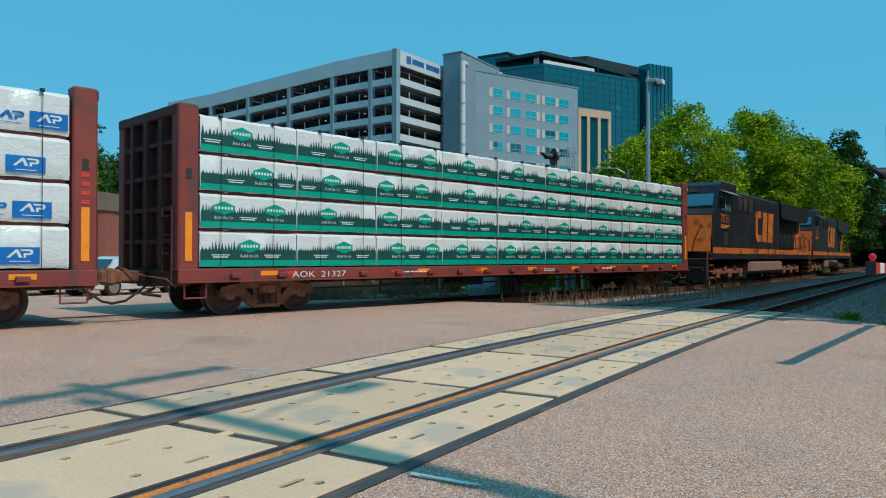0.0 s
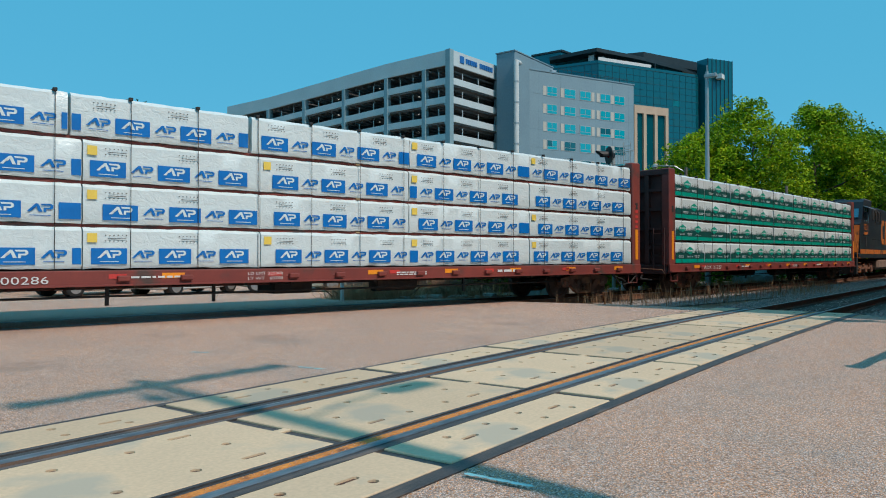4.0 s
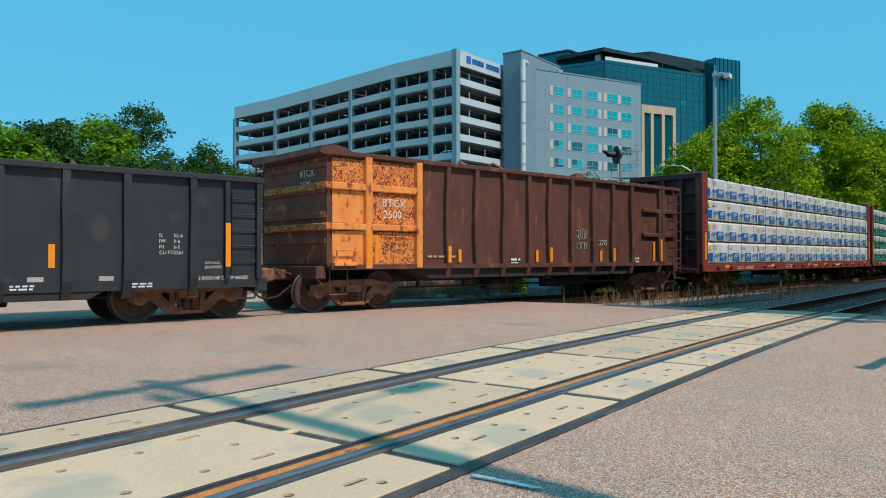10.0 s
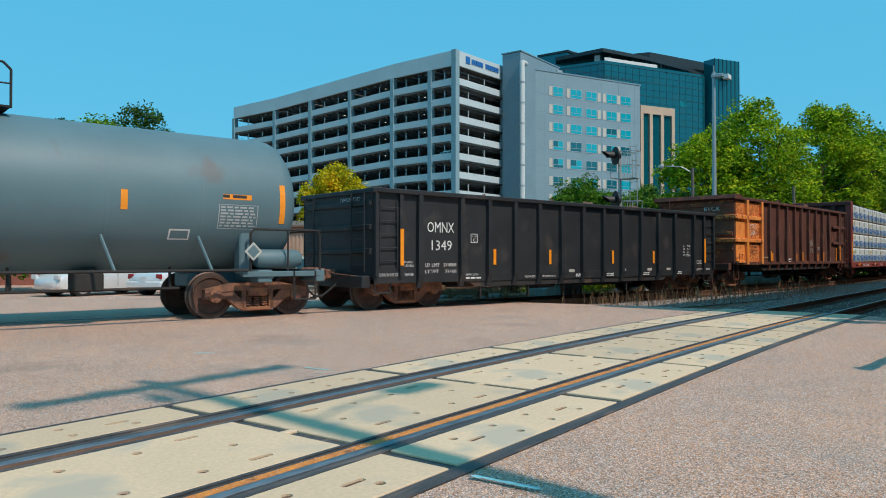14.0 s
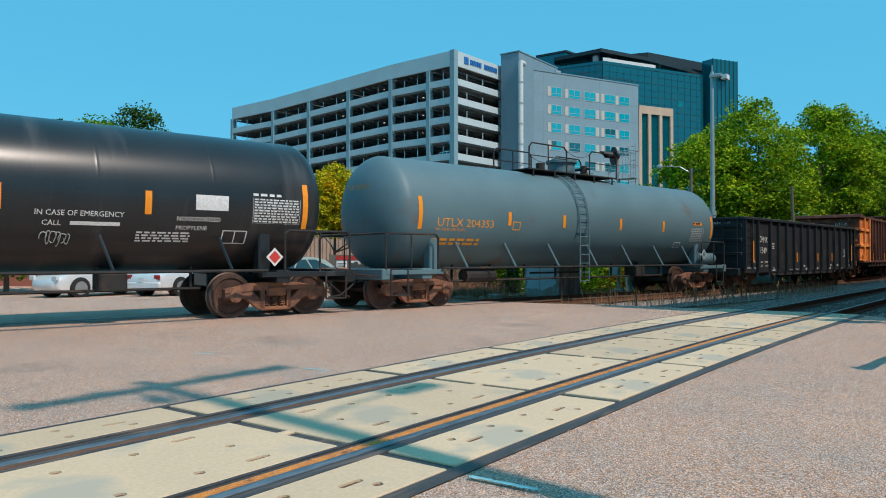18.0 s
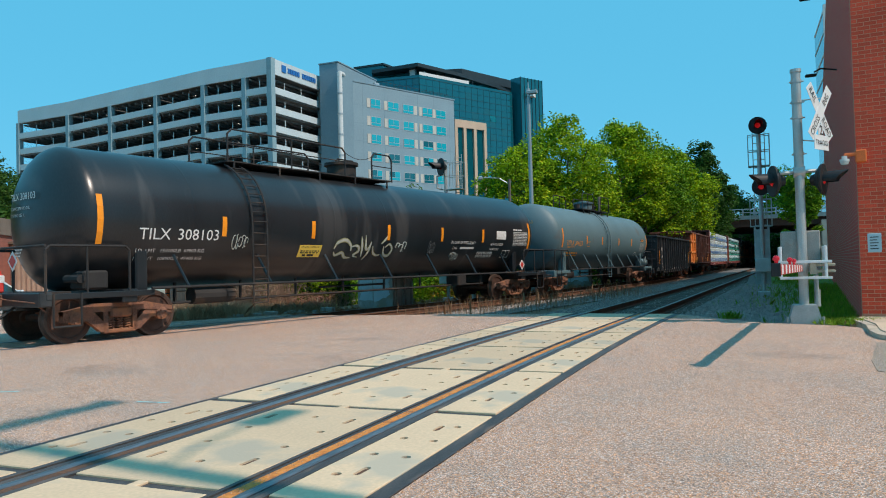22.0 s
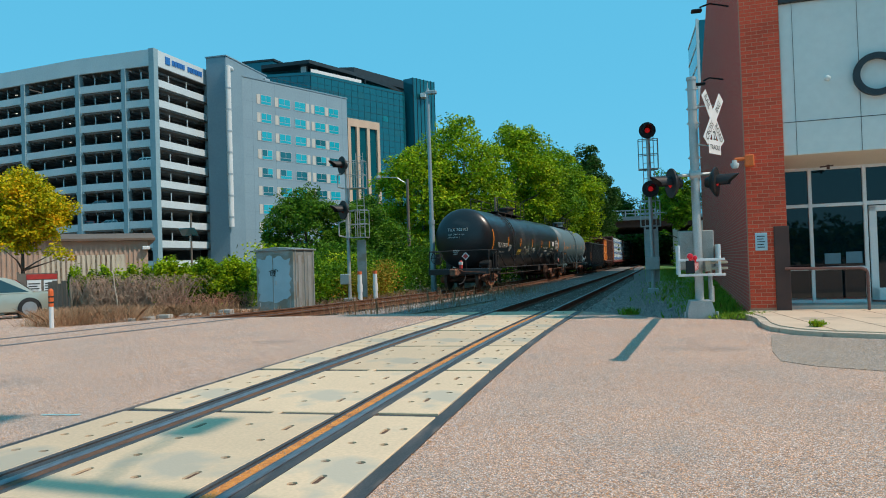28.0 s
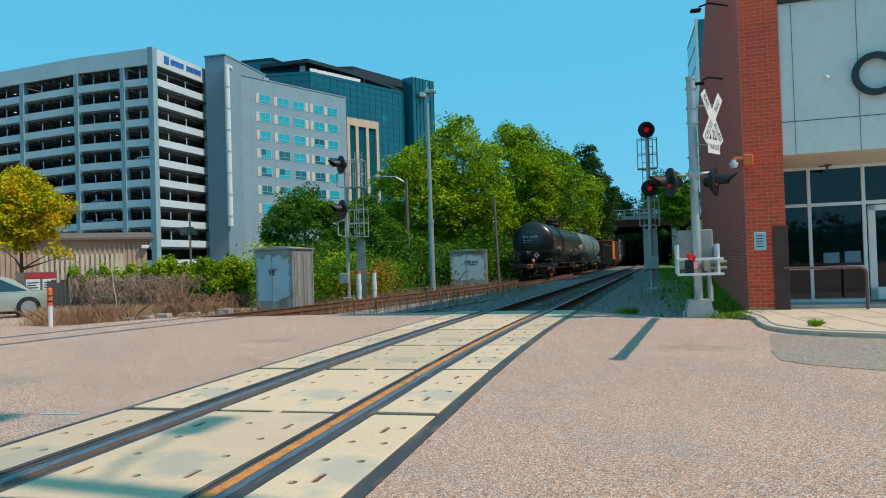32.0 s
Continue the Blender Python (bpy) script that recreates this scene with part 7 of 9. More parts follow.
nt.nodes["Principled BSDF"].inputs["Roughness"].default_value = 0.9
nt.nodes["Principled BSDF"].inputs["Specular IOR Level"].default_value = 0.15

shop = thing("brick_building", "red brick shop building with pale metal fascia and dark shopfront", "building", m=pose(4.77, 12.59, 0, 0, 0, -4.9))
part("side_wall", Geo().box(0.0, 0.3, 0.30, 46, -0.3, 12.5), brick_mat_wall, shop, "long dark red brick side wall in shade")
# unseen block added behind the wall to cast shade over the far track
part("rear_wing", Geo().box(1.6, 5.5, 46.1, 70, -0.3, 16), brick_mat_wall, shop)
# wall out of view, added to stop sunlight entering the shop
part("east_wall", Geo().box(5.2, 5.5, 1.5, 46, -0.3, 12.5), brick_mat_wall, shop)
pier = part("pier_core", Geo().box(0.002, 0.734, -0.002, 0.3, -0.2, 12.5), MORTAR, shop, "mortar core of the corner pier")
part("fascia", Geo().box(0.74, 5.5, 0.05, 0.30, 3.20, 6.28, 0.01), PANEL_WHITE, shop, "pale grey metal fascia panel")
part("fascia_cap", Geo().box(0.74, 5.5, -0.03, 0.32, 6.28, 6.42, 0.01), FRAME_DARK, shop)
seams = Geo()
for x in (0.98, 2.14, 3.64, 5.14):
    seams.box(x, x + 0.007, 0.042, 0.05, 3.20, 6.28)
seams.box(0.74, 5.5, 0.042, 0.05, 3.86, 3.872)
part("panel_seam", seams, FRAME_DARK, shop)
part("upper_wall", Geo().box(0.62, 5.5, 1.2, 1.5, 6.4, 12.5), brick_mat_wall, shop)
part("soffit", Geo().prism([(0.06, 3.20), (0.95, 3.02), (1.6, 3.02), (1.6, 3.26), (0.06, 3.26)], "x", 0.74, 5.5), SOFFIT, shop)
part("floor_slab", Geo().box(0.62, 5.5, 0.2, 6, -0.2, 0.16), CONCRETE, shop)
gf = part("shopfront", Geo().box(0.62, 5.5, 1.02, 1.04, 0.26, 3.02), SHOP_GLASS, shop, "reflecting shopfront glass, coloured near black for the dim room behind")
gf.visible_shadow = False
mf = Geo()
for x in (0.62, 1.28, 2.30, 3.35, 4.4):
    mf.box(x, x + 0.07, 0.96, 1.08, 0.16, 3.02, 0.005)
for z in (0.16, 0.85, 2.18, 2.96):
    mf.box(0.62, 2.3, 0.97, 1.07, z, z + 0.07, 0.005)
mf.box(2.3, 5.5, 0.97, 1.07, 2.18, 2.26).box(2.3, 5.5, 0.97, 1.07, 2.96, 3.03)
part("window_frame", mf, FRAME_WHITE, shop, "pale aluminium window frame")
door = part("glass_door", Geo().box(2.40, 2.54, 0.98, 1.05, 0.2, 2.16, 0.01).box(3.2, 3.34, 0.98, 1.05, 0.2, 2.16, 0.01).box(2.40, 3.34, 0.98, 1.05, 2.04, 2.16, 0.01).box(2.40, 3.34, 0.98, 1.05, 0.2, 0.46, 0.01), FRAME_WHITE, shop, "glazed shop door with pale frame")
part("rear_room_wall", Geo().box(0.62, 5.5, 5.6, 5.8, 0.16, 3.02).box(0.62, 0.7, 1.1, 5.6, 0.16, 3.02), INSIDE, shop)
# notice colour lowered to imitate the dimming of the shop glass
part("notice", Geo().box(1.55, 1.85, 1.0, 1.012, 0.98, 1.2).box(1.95, 2.25, 1.0, 1.012, 0.98, 1.22), surf("dimmed_blue_notice", (0.10, 0.20, 0.25), None, 4, 0.6, bump=0), shop, "two blue notices in the window, coloured dim as if behind dark glass")
part("steel_plate", Geo().box(0.48, 0.76, -0.05, -0.008, 0.06, 1.78, 0.006), CORTEN, shop, "dark weathered steel plate at the pier foot")
sg = part("wall_sign", Geo().box(0.13, 0.36, -0.03, -0.012, 1.30, 1.66, 0.01), surf("pale_blue_sign", (0.42, 0.58, 0.64), (0.38, 0.54, 0.6), 4, 0.5, bump=0), shop, "pale blue notice plate with faint writing")
sb = Geo()
for k in range(5):
    sb.box(0.17, 0.31 - 0.02 * (k % 2), -0.034, -0.03, 1.36 + 0.055 * k, 1.378 + 0.055 * k)
part("sign_writing", sb, FRAME_DARK, sg)
part("camera_bracket", Geo().box(-0.02, 0.17, -0.14, -0.006, 3.02, 3.26, 0.02).rod((-0.2, -0.1, 3.18), (0.0, -0.1, 3.18), 0.035, 8), surf("orange_conduit_box", (0.80, 0.17, 0.03), None, 4, 0.6, bump=0.02), shop, "orange wall box")
part("security_camera", Geo().rod((-0.2, -0.1, 3.06), (-0.2, -0.1, 3.16), 0.05, 10).lathe([(2.99, 0.02), (3.0, 0.06), (3.06, 0.085), (3.1, 0.085)], 14, "z", (-0.2, -0.1, 0)), FRAME_WHITE, shop, "white dome camera")
ring = Geo()
n = 40
for k in range(n):
    a0, a1 = 0.42 + 5.45 * k / n, 0.42 + 5.45 * (k + 1) / n
    v = []
    for y in (-0.06, 0.02):
        for r, a in ((0.30, a0), (0.42, a0), (0.42, a1), (0.30, a1)):
            v.append((2.44 + r * math.cos(a), y, 4.66 + r * math.sin(a)))
    ring.add(v, [(0, 1, 2, 3), (7, 6, 5, 4), (0, 3, 7, 4), (1, 5, 6, 2)])
part("fascia_ring", ring, FRAME_DARK, shop, "large black letter shape mounted on the fascia")
part("fascia_lamp", Geo().lathe([(0.05, 0.055), (0.0, 0.055), (-0.02, 0.04), (-0.03, 0.01)], 16, "y", (1.58, 0, 4.68)), PANEL_WHITE, shop)
part("soffit_spout", Geo().rod((1.62, 0.6, 3.02), (1.62, 0.6, 2.93), 0.03, 8).rod((1.45, 0.5, 2.97), (1.7, 0.5, 2.99), 0.015, 6), CORTEN, shop)
hr = thing("handrail", "brown painted steel handrail before the shopfront", "handrail", m=pose(4.77, 12.59, 0, 0, 0, -4.9))
part("rail", Geo().pipe([(0.66, -0.1, 0.92), (2.0, -0.15, 0.90), (2.08, -0.15, 0.86), (2.1, -0.15, 0.78), (2.1, -0.15, 0.0)], 0.028, 8), RAIL_BROWN, hr)
PAV = [(4.66, 12.35), (4.74, 10.9), (4.64, 9.85), (4.66, 9.25), (4.85, 8.72), (5.2, 8.36), (5.9, 8.0), (12, 6.9), (12, 13.4), (5.4, 13.5), (5.5, 12.55), (4.77, 12.57)]
pv = tagged(part("pavement", Geo().prism(PAV, "z", -0.3, 0.085), surf("pavement_concrete", (0.68, 0.50, 0.35), (0.56, 0.41, 0.29), 1.0, 0.9, bump=0.15, stain=(0.45, 0.34, 0.25), stain_at=0.63), None), "tan concrete pavement with a raised kerb", "pavement", "", "structure")
for x in (5.05, 5.85, 6.7, 7.6):
    part("pavement_joint", Geo().add([(x, 12.3, 0.0865), (x + 0.018, 12.3, 0.0865), (x + 0.22, 8.36, 0.0865), (x + 0.2, 8.36, 0.0865)], [(0, 1, 2, 3)]), SLOT, pv)
OUTER = [(4.51, 12.3), (4.59, 10.9), (4.49, 9.85), (4.51, 9.18), (4.74, 8.58), (5.14, 8.2), (5.87, 7.84), (12, 6.74)]
INNER = [(4.657, 12.35), (4.737, 10.9), (4.637, 9.85), (4.657, 9.248), (4.848, 8.717), (5.198, 8.357), (5.898, 7.997), (12, 6.897)]
tagged(part("kerb", Geo().prism(OUTER + INNER[::-1], "z", -0.3, 0.07), surf("worn_kerb_concrete", (0.60, 0.47, 0.35), (0.44, 0.35, 0.27), 2.0, 0.9, bump=0.25, stain=(0.25, 0.20, 0.16), stain_at=0.6, stain_scale=3)), "worn concrete kerb", "kerb", "", "structure")
# bricks of the pier face, laid one by one
b_full, b_half = Geo().box(-0.1015, 0.1015, -0.006, 0.02, -0.0325, 0.0325, 0.003).mesh("brick", BRICK), Geo().box(-0.045, 0.045, -0.006, 0.02, -0.0325, 0.0325, 0.003).mesh("brick_half", BRICK)
count, rest = 0, Geo()
for row in range(160):
    z = 0.17 + 0.0775 * row
    xs_ = [(0.103, 1), (0.3165, 1), (0.53, 1), (0.685, 0)] if row % 2 else [(0.047, 0), (0.2055, 1), (0.419, 1), (0.6325, 1)]
    for x, full in xs_:
        if count < 300:
            ob = new("brick", b_full if full else b_half)
            ob.parent, ob.matrix_basis = shop, pose(x, 0.0, z)
            count += 1
        else:
            w = 0.1015 if full else 0.045
            rest.box(x - w, x + w, -0.006, 0.02, z - 0.0325, z + 0.0325, 0.003)
tagged(part("upper_bricks", rest, BRICK, shop), kind="stuff")

# ---- low buildings and walls across the tracks ----
SHED = surf("tan_corrugated_metal", (0.48, 0.34, 0.25), (0.38, 0.26, 0.19), 1, 0.7, bump=0.05)
SHOP_BRICK = surf("faded_red_brick", (0.34, 0.12, 0.08), (0.26, 0.09, 0.065), 2, 0.85, bump=0.2, fine=14, stretch=(1, 1, 3))
shed = thing("metal_shed", "low tan corrugated metal shed with a faded roll door", "shed", m=pose(-24.2, 33.2, 0, 0, 0, 38))
part("wall", Geo().box(-15, 0, 0, 8, -0.3, 3.15), SHED, shed)
ribs = Geo()
for k in range(60):
    ribs.box(-15 + 0.25 * k, -15 + 0.25 * k + 0.11, -0.06, 0, -0.3, 3.1)
tagged(part("rib", ribs, SHED, shed), kind="stuff")
part("roof", Geo().prism([(-0.35, 3.14), (-0.35, 3.26), (4, 3.75), (8.4, 3.3), (8.4, 3.1)], "x", -15.3, 0.4), surf("brown_metal_roof", (0.17, 0.115, 0.08), (0.12, 0.085, 0.06), 1, 0.7, bump=0.03), shed)
part("roll_door", Geo().box(-5.4, -1.2, -0.06, -0.02, -0.3, 2.35), surf("cream_roll_door", (0.62, 0.55, 0.42), None, 1, 0.7, bump=0.03), shed)
part("flood_lamp", Geo().box(-0.3, 0.1, -0.35, -0.05, 2.6, 2.8, 0.03), FRAME_WHITE, shed)
shopb = thing("brick_shop", "low faded red brick shop with a flat grey roof", "building", m=pose(-30.5, 18.6, 0, 0, 0, 35))
part("wall", Geo().box(-16, 0, 0, 10, -0.3, 3.6), SHOP_BRICK, shopb)
part("roof_band", Geo().box(-16.1, 0.1, -0.1, 10.1, 3.6, 4.5), surf("grey_brown_roof", (0.22, 0.17, 0.13), None, 1, 0.8, bump=0.1), shopb)
for x in (-14.0, -10.5, -7.0, -4.6, -2.2):
    w = part("window", Geo().box(x, x + 1.0, -0.05, 0.0, 0.3, 2.0), FRAME_WHITE, shopb)
    part("pane", Geo().box(x + 0.08, x + 0.92, -0.06, -0.045, 0.4, 1.92), PANE_DARK, w)

# overpass
bridge = thing("overpass", "concrete road overpass with a metal railing over the tracks", "bridge")
# deck drawn far deeper than it shows, to keep the underpass dark
part("deck", Geo().box(-45, 45, 114.5, 152, 7.15, 7.7), surf("bridge_concrete", (0.36, 0.37, 0.36), (0.28, 0.29, 0.29), 0.5, 0.85, bump=0.1), bridge)
for y in (114.4,):
    rl = Geo()
    for k in range(60):
        rl.box(-45 + 1.5 * k, -44.85 + 1.5 * k, y - 0.05, y + 0.05, 7.7, 8.7)
    rl.box(-45, 45, y - 0.04, y + 0.04, 8.6, 8.72).box(-45, 45, y - 0.04, y + 0.04, 8.1, 8.2)
    part("railing", rl, PIPE_GREY, bridge)
for k in range(18):
    part("girder", Geo().box(-45, 45, 115.6 + 2 * k, 116.1 + 2 * k, 6.1, 7.15), CORTEN, bridge)
part("abutment", Geo().box(13.5, 45, 114, 152, -0.3, 6.6), CONCRETE, bridge)
part("abutment", Geo().box(-45, -12, 114, 152, -0.3, 6.6), CONCRETE, bridge)
for x in (10.2,):
    part("column", Geo().box(x, x + 0.9, 115.4, 116.6, -0.3, 6.1), CONCRETE, bridge)
# bank added to close off the bright horizon under the deck
solid("embankment", Geo().prism([(-18, -0.3), (-18, 5.5), (-12, 6.8), (12, 6.8), (18, 5.5), (18, -0.3)], "y", 160, 163), SOIL, "added earth bank that blocks bright sky beyond the underpass")

# ---- signals, crossing gate, poles, cabinets ----
GALV = surf("galvanised_mast", (0.52, 0.53, 0.51), (0.38, 0.39, 0.38), 3, 0.5, 0.5, bump=0.08)
BLACK_PAINT = surf("black_painted_metal", (0.012, 0.012, 0.013), (0.008, 0.008, 0.009), 3, 0.55, bump=0.05)
SIGN_WHITE = surf("white_sign_sheet", (0.74, 0.75, 0.74), (0.66, 0.67, 0.66), 3, 0.5, bump=0)
RED_ON = surf("lit_red_lens", (0.5, 0.01, 0.01), None, 5, 0.3, bump=0, emit=(1.0, 0.01, 0.012, 0.22))
RED_OFF = surf("dark_red_lens", (0.20, 0.012, 0.012), None, 5, 0.25, bump=0)
RED_LAMP = surf("red_gate_lamp", (0.55, 0.01, 0.025), None, 5, 0.3, bump=0, emit=(1.0, 0.02, 0.03, 0.12))
GATE_RED = surf("red_gate_stripe", (0.50, 0.035, 0.025), None, 5, 0.5, bump=0)
POLE_BLUE = surf("grey_blue_pole", (0.36, 0.44, 0.46), (0.29, 0.36, 0.38), 2, 0.5, 0.3, bump=0.05)
WOOD_POLE = surf("grey_weathered_wood", (0.19, 0.155, 0.125), (0.12, 0.10, 0.08), 3, 0.9, bump=0.3, stretch=(6, 6, 0.6))
CABINET = surf("dull_galvanised_cabinet", (0.37, 0.38, 0.35), (0.25, 0.26, 0.24), 2.2, 0.55, 0.35, bump=0.06, stain=(0.27, 0.24, 0.19), stain_at=0.57, stain_scale=1.6, spread=0.16)
REPAINT = surf("pale_blue_repaint", (0.42, 0.54, 0.58), (0.37, 0.48, 0.52), 3, 0.6, bump=0.04)
ORANGE_CAP = surf("orange_plastic", (0.75, 0.14, 0.03), (0.65, 0.12, 0.03), 4, 0.6, bump=0.02)


def disc_head(parent, c, r, facing, lens, label="", hood=0.5):
    """A round black signal target with a hood; facing is degrees from -y towards +x."""
    head = part("signal_head", Geo().lathe([(-0.03, r), (0.0, r), (0.03, r * 0.9), (0.12, r * 0.4), (0.2, r * 0.3)], 28, "y"), BLACK_PAINT, parent, label)
    head.matrix_basis = pose(*c, 0, 0, facing)
    n, v = 14, []
    for k in range(n + 1):
        a = math.pi * (-0.12 + 1.24 * k / n)
        d = hood * (0.55 + 0.45 * math.sin(max(0, min(math.pi, a))))
        for w, y in ((r * 0.45, -0.03), (r * 0.45 + 0.012, -0.03), (r * 0.45 + 0.012, -0.03 - d), (r * 0.45, -0.03 - d)):
            v.append((w * math.cos(a), y, w * math.sin(a)))
    g = Geo().add(v, [(0, 1, 2, 3), tuple(4 * n + i for i in (3, 2, 1, 0))] + [(4 * k + i, 4 * k + 4 + i, 4 * k + 4 + (i + 1) % 4, 4 * k + (i + 1) % 4) for k in range(n) for i in range(4)])
    part("hood", g, BLACK_PAINT, head)
    part("lens", Geo().lathe([(-0.045, 0.01), (-0.045, r * 0.27), (-0.03, r * 0.31)], 18, "y"), lens, head, "red signal lens")
    return head


def cage(parent, x, y, z, w, d, h):
    c = part("service_platform", Geo().box(x - w, x + w, y - d, y + d, z, z + 0.03), GALV, parent, "galvanised service platform with rails")
    for sx in (-w, 0, w):
        for sy in (-d, d):
            part("post", Geo().rod((x + sx, y + sy, z), (x + sx, y + sy, z + h), 0.014, 5), GALV, c)
    for q in (0.5, 1.0):
        part("rail", Geo().pipe([(x - w, y - d, z + h * q), (x + w, y - d, z + h * q), (x + w, y + d, z + h * q), (x - w, y + d, z + h * q), (x - w, y - d, z + h * q)], 0.014, 5), GALV, c)
    return c


sig = thing("railway_signal", "two-headed railway signal mast showing red beside the near track", "railway signal", "railway signals", m=pose(3.38, 25.3, 0))
part("mast", Geo().rod((0, 0, -0.3), (0, 0, 6.2), 0.075, 12).box(-0.2, 0.2, -0.2, 0.2, -0.35, 0.05, 0.02), GALV, sig)
disc_head(sig, (-0.02, -0.16, 6.03), 0.31, 5, RED_ON, "upper red signal head")
disc_head(sig, (0.02, -0.16, 3.81), 0.31, 5, RED_ON, "lower red signal head")
ladder(sig, "ladder", 0.28, -0.2, 0.2, 0.2, 6.2, 20, GALV, "x", 0.012)
cage(sig, 0.0, 0.35, 4.6, 0.36, 0.22, 1.15)
cage(sig, 0.0, 0.35, 2.4, 0.36, 0.22, 1.0)
part("relay_box", Geo().box(-0.26, 0.26, -0.22, 0.1, 0.75, 1.25, 0.02), GALV, sig)
part("mesh_guard", Geo().box(-0.26, -0.2, 0.2, 0.25, 0.3, 2.4).box(0.2, 0.26, 0.2, 0.25, 0.3, 2.4).box(-0.2, 0.2, 0.22, 0.24, 0.3, 2.3), GALV, sig)

sig = thing("railway_signal", "tall railway signal mast seen from its side with service platforms", "railway signal", "railway signals", m=pose(-8.33, 23.96, 0))
part("mast", Geo().rod((0, 0, -0.3), (0, 0, 5.5), 0.07, 12).box(-0.2, 0.2, -0.2, 0.2, -0.3, 0.0, 0.02), GALV, sig)
disc_head(sig, (-0.10, -0.18, 5.28), 0.36, -42, RED_OFF, "upper signal head turned aside", 0.55)
disc_head(sig, (-0.10, -0.18, 3.50), 0.38, -42, RED_OFF, "lower signal head turned aside", 0.55)
ladder(sig, "ladder", 0.25, 0.32, 0.62, 2.4, 5.8, 12, GALV, "x", 0.012)
cage(sig, 0.38, 0.1, 4.35, 0.34, 0.25, 1.1)
cage(sig, 0.38, 0.1, 2.38, 0.40, 0.25, 1.1)
part("mesh_guard", Geo().box(0.28, 0.66, 0.2, 0.24, 0.0, 2.3), CABINET, sig, "grey ladder guard sheet")
part("relay_box", Geo().box(-0.28, 0.1, -0.3, -0.08, 0.55, 0.95, 0.02), GALV, sig)
for za, zb in ((5.0, 4.35), (3.1, 2.4)):
    part("bracket", Geo().pipe([(-0.05, 0, za), (-0.3, -0.2, za - 0.1), (-0.3, -0.2, zb + 0.08), (0, 0, zb)], 0.03), GALV, sig)

gate = thing("crossing_gate", "railway crossing mast with crossbuck, flashers and a lowered striped gate arm", "crossing gate", m=pose(3.75, 12.18, 0))
part("mast", Geo().rod((0, 0, 0.0), (0, 0, 4.82), 0.085, 16).rod((0, 0, 4.8), (0, 0, 4.86), 0.1, 16), GALV, gate)
part("base", Geo().prism([(-0.26, -0.05), (0.26, -0.05), (0.26, 0.12), (0.2, 0.34), (-0.2, 0.34), (-0.26, 0.12)], "y", -0.24, 0.24).rod((-0.3, -0.2, 0), (-0.3, -0.2, 0.12), 0.03, 6).rod((0.3, -0.2, 0), (0.3, -0.2, 0.12), 0.03, 6).rod((0.22, 0.1, 0.3), (0.22, 0.1, 0.9), 0.035, 8), GALV, gate, "cast metal mast base")
part("conduit", Geo().rod((0.24, 0.05, 0.3), (0.24, 0.05, 0.62), 0.05, 8).rod((0.24, 0.05, 0.6), (0.24, 0.05, 1.1), 0.025, 8), GALV, gate)
xb = new("crossbuck")
xb.parent, xb.matrix_basis = gate, pose(0.38, -0.06, 3.98, 0, 0, 58)
tagged(xb, "white crossbuck sign with black letters")
for k, a in enumerate((52, -52)):
    bl = part("blade", Geo().box(-0.61, 0.61, -0.006 - 0.008 * k, 0.002 - 0.008 * k, -0.115, 0.115, 0.002), SIGN_WHITE, xb)
    bl.matrix_basis = pose(0, 0, 0, 0, a, 0)
for word, a, u0 in (("RAIL", 52, -0.55), ("ROAD", 52, 0.13), ("CROSS", -52, -0.56), ("ING", -52, 0.2)):
    vs, fs = lettering(word, 0.185, 0.82)
    ob = part("lettering", Geo().add([(u0 + u, -0.018, v - 0.065) for u, v in vs], fs), BLACK_PAINT, xb)
    ob.matrix_basis = pose(0, 0, 0, 0, a, 0)
tp = part("track_count_plate", Geo().box(-0.085, 0.085, -0.012, -0.004, -0.55, -0.23, 0.002).box(-0.26, 0.26, -0.02, -0.012, -0.72, -0.44, 0.002), SIGN_WHITE, xb, "white plate reading two tracks")
vs, fs = lettering("2", 0.26)
part("lettering", Geo().add([(u - 0.065, -0.022, v - 0.43) for u, v in vs], fs), BLACK_PAINT, xb)
vs, fs = lettering("TRACKS", 0.14, 0.85)
part("lettering", Geo().add([(u - 0.22, -0.024, v - 0.63) for u, v in vs], fs), BLACK_PAINT, xb)
part("sign_arm", Geo().rod((0, 0, 4.25), (0.4, -0.05, 4.25), 0.012, 6).rod((0, 0, 3.5), (0.4, -0.05, 3.42), 0.012, 6), GALV, gate)
part("crossarm", Geo().rod((-0.45, -0.12, 2.86), (0.42, 0.12, 2.90), 0.035, 8).rod((-0.1, 0, 2.88), (0.1, 0, 2.88), 0.11, 12), GALV, gate)
disc_head(gate, (-0.46, -0.12, 2.72), 0.30, -72, RED_ON, "flashing light with black target", 0.42)
disc_head(gate, (0.40, 0.1, 2.72), 0.30, 72, RED_ON, "flashing light with black target", 0.42)
part("gate_motor", Geo().box(-0.36, 0.32, 0.05, 0.38, 0.95, 1.75, 0.02).rod((-0.2, 0.06, 1.55), (-0.2, 0.0, 1.55), 0.06, 10).rod((-0.2, 0.06, 1.25), (-0.2, 0.0, 1.25), 0.06, 10), surf("dull_grey_case", (0.36, 0.36, 0.33), (0.25, 0.25, 0.23), 4, 0.6, 0.2, bump=0.1), gate, "grey gate motor case")
part("arm_support", Geo().box(-0.42, -0.37, -0.35, 0.2, 0.86, 1.45, 0.01).box(0.34, 0.39, -0.35, 0.2, 0.86, 1.45, 0.01).box(-0.42, 0.46, -0.38, -0.34, 0.83, 0.88, 0.005).box(-0.42, 0.46, -0.38, -0.34, 1.13, 1.18, 0.005), SIGN_WHITE, gate, "white gate arm bracket")
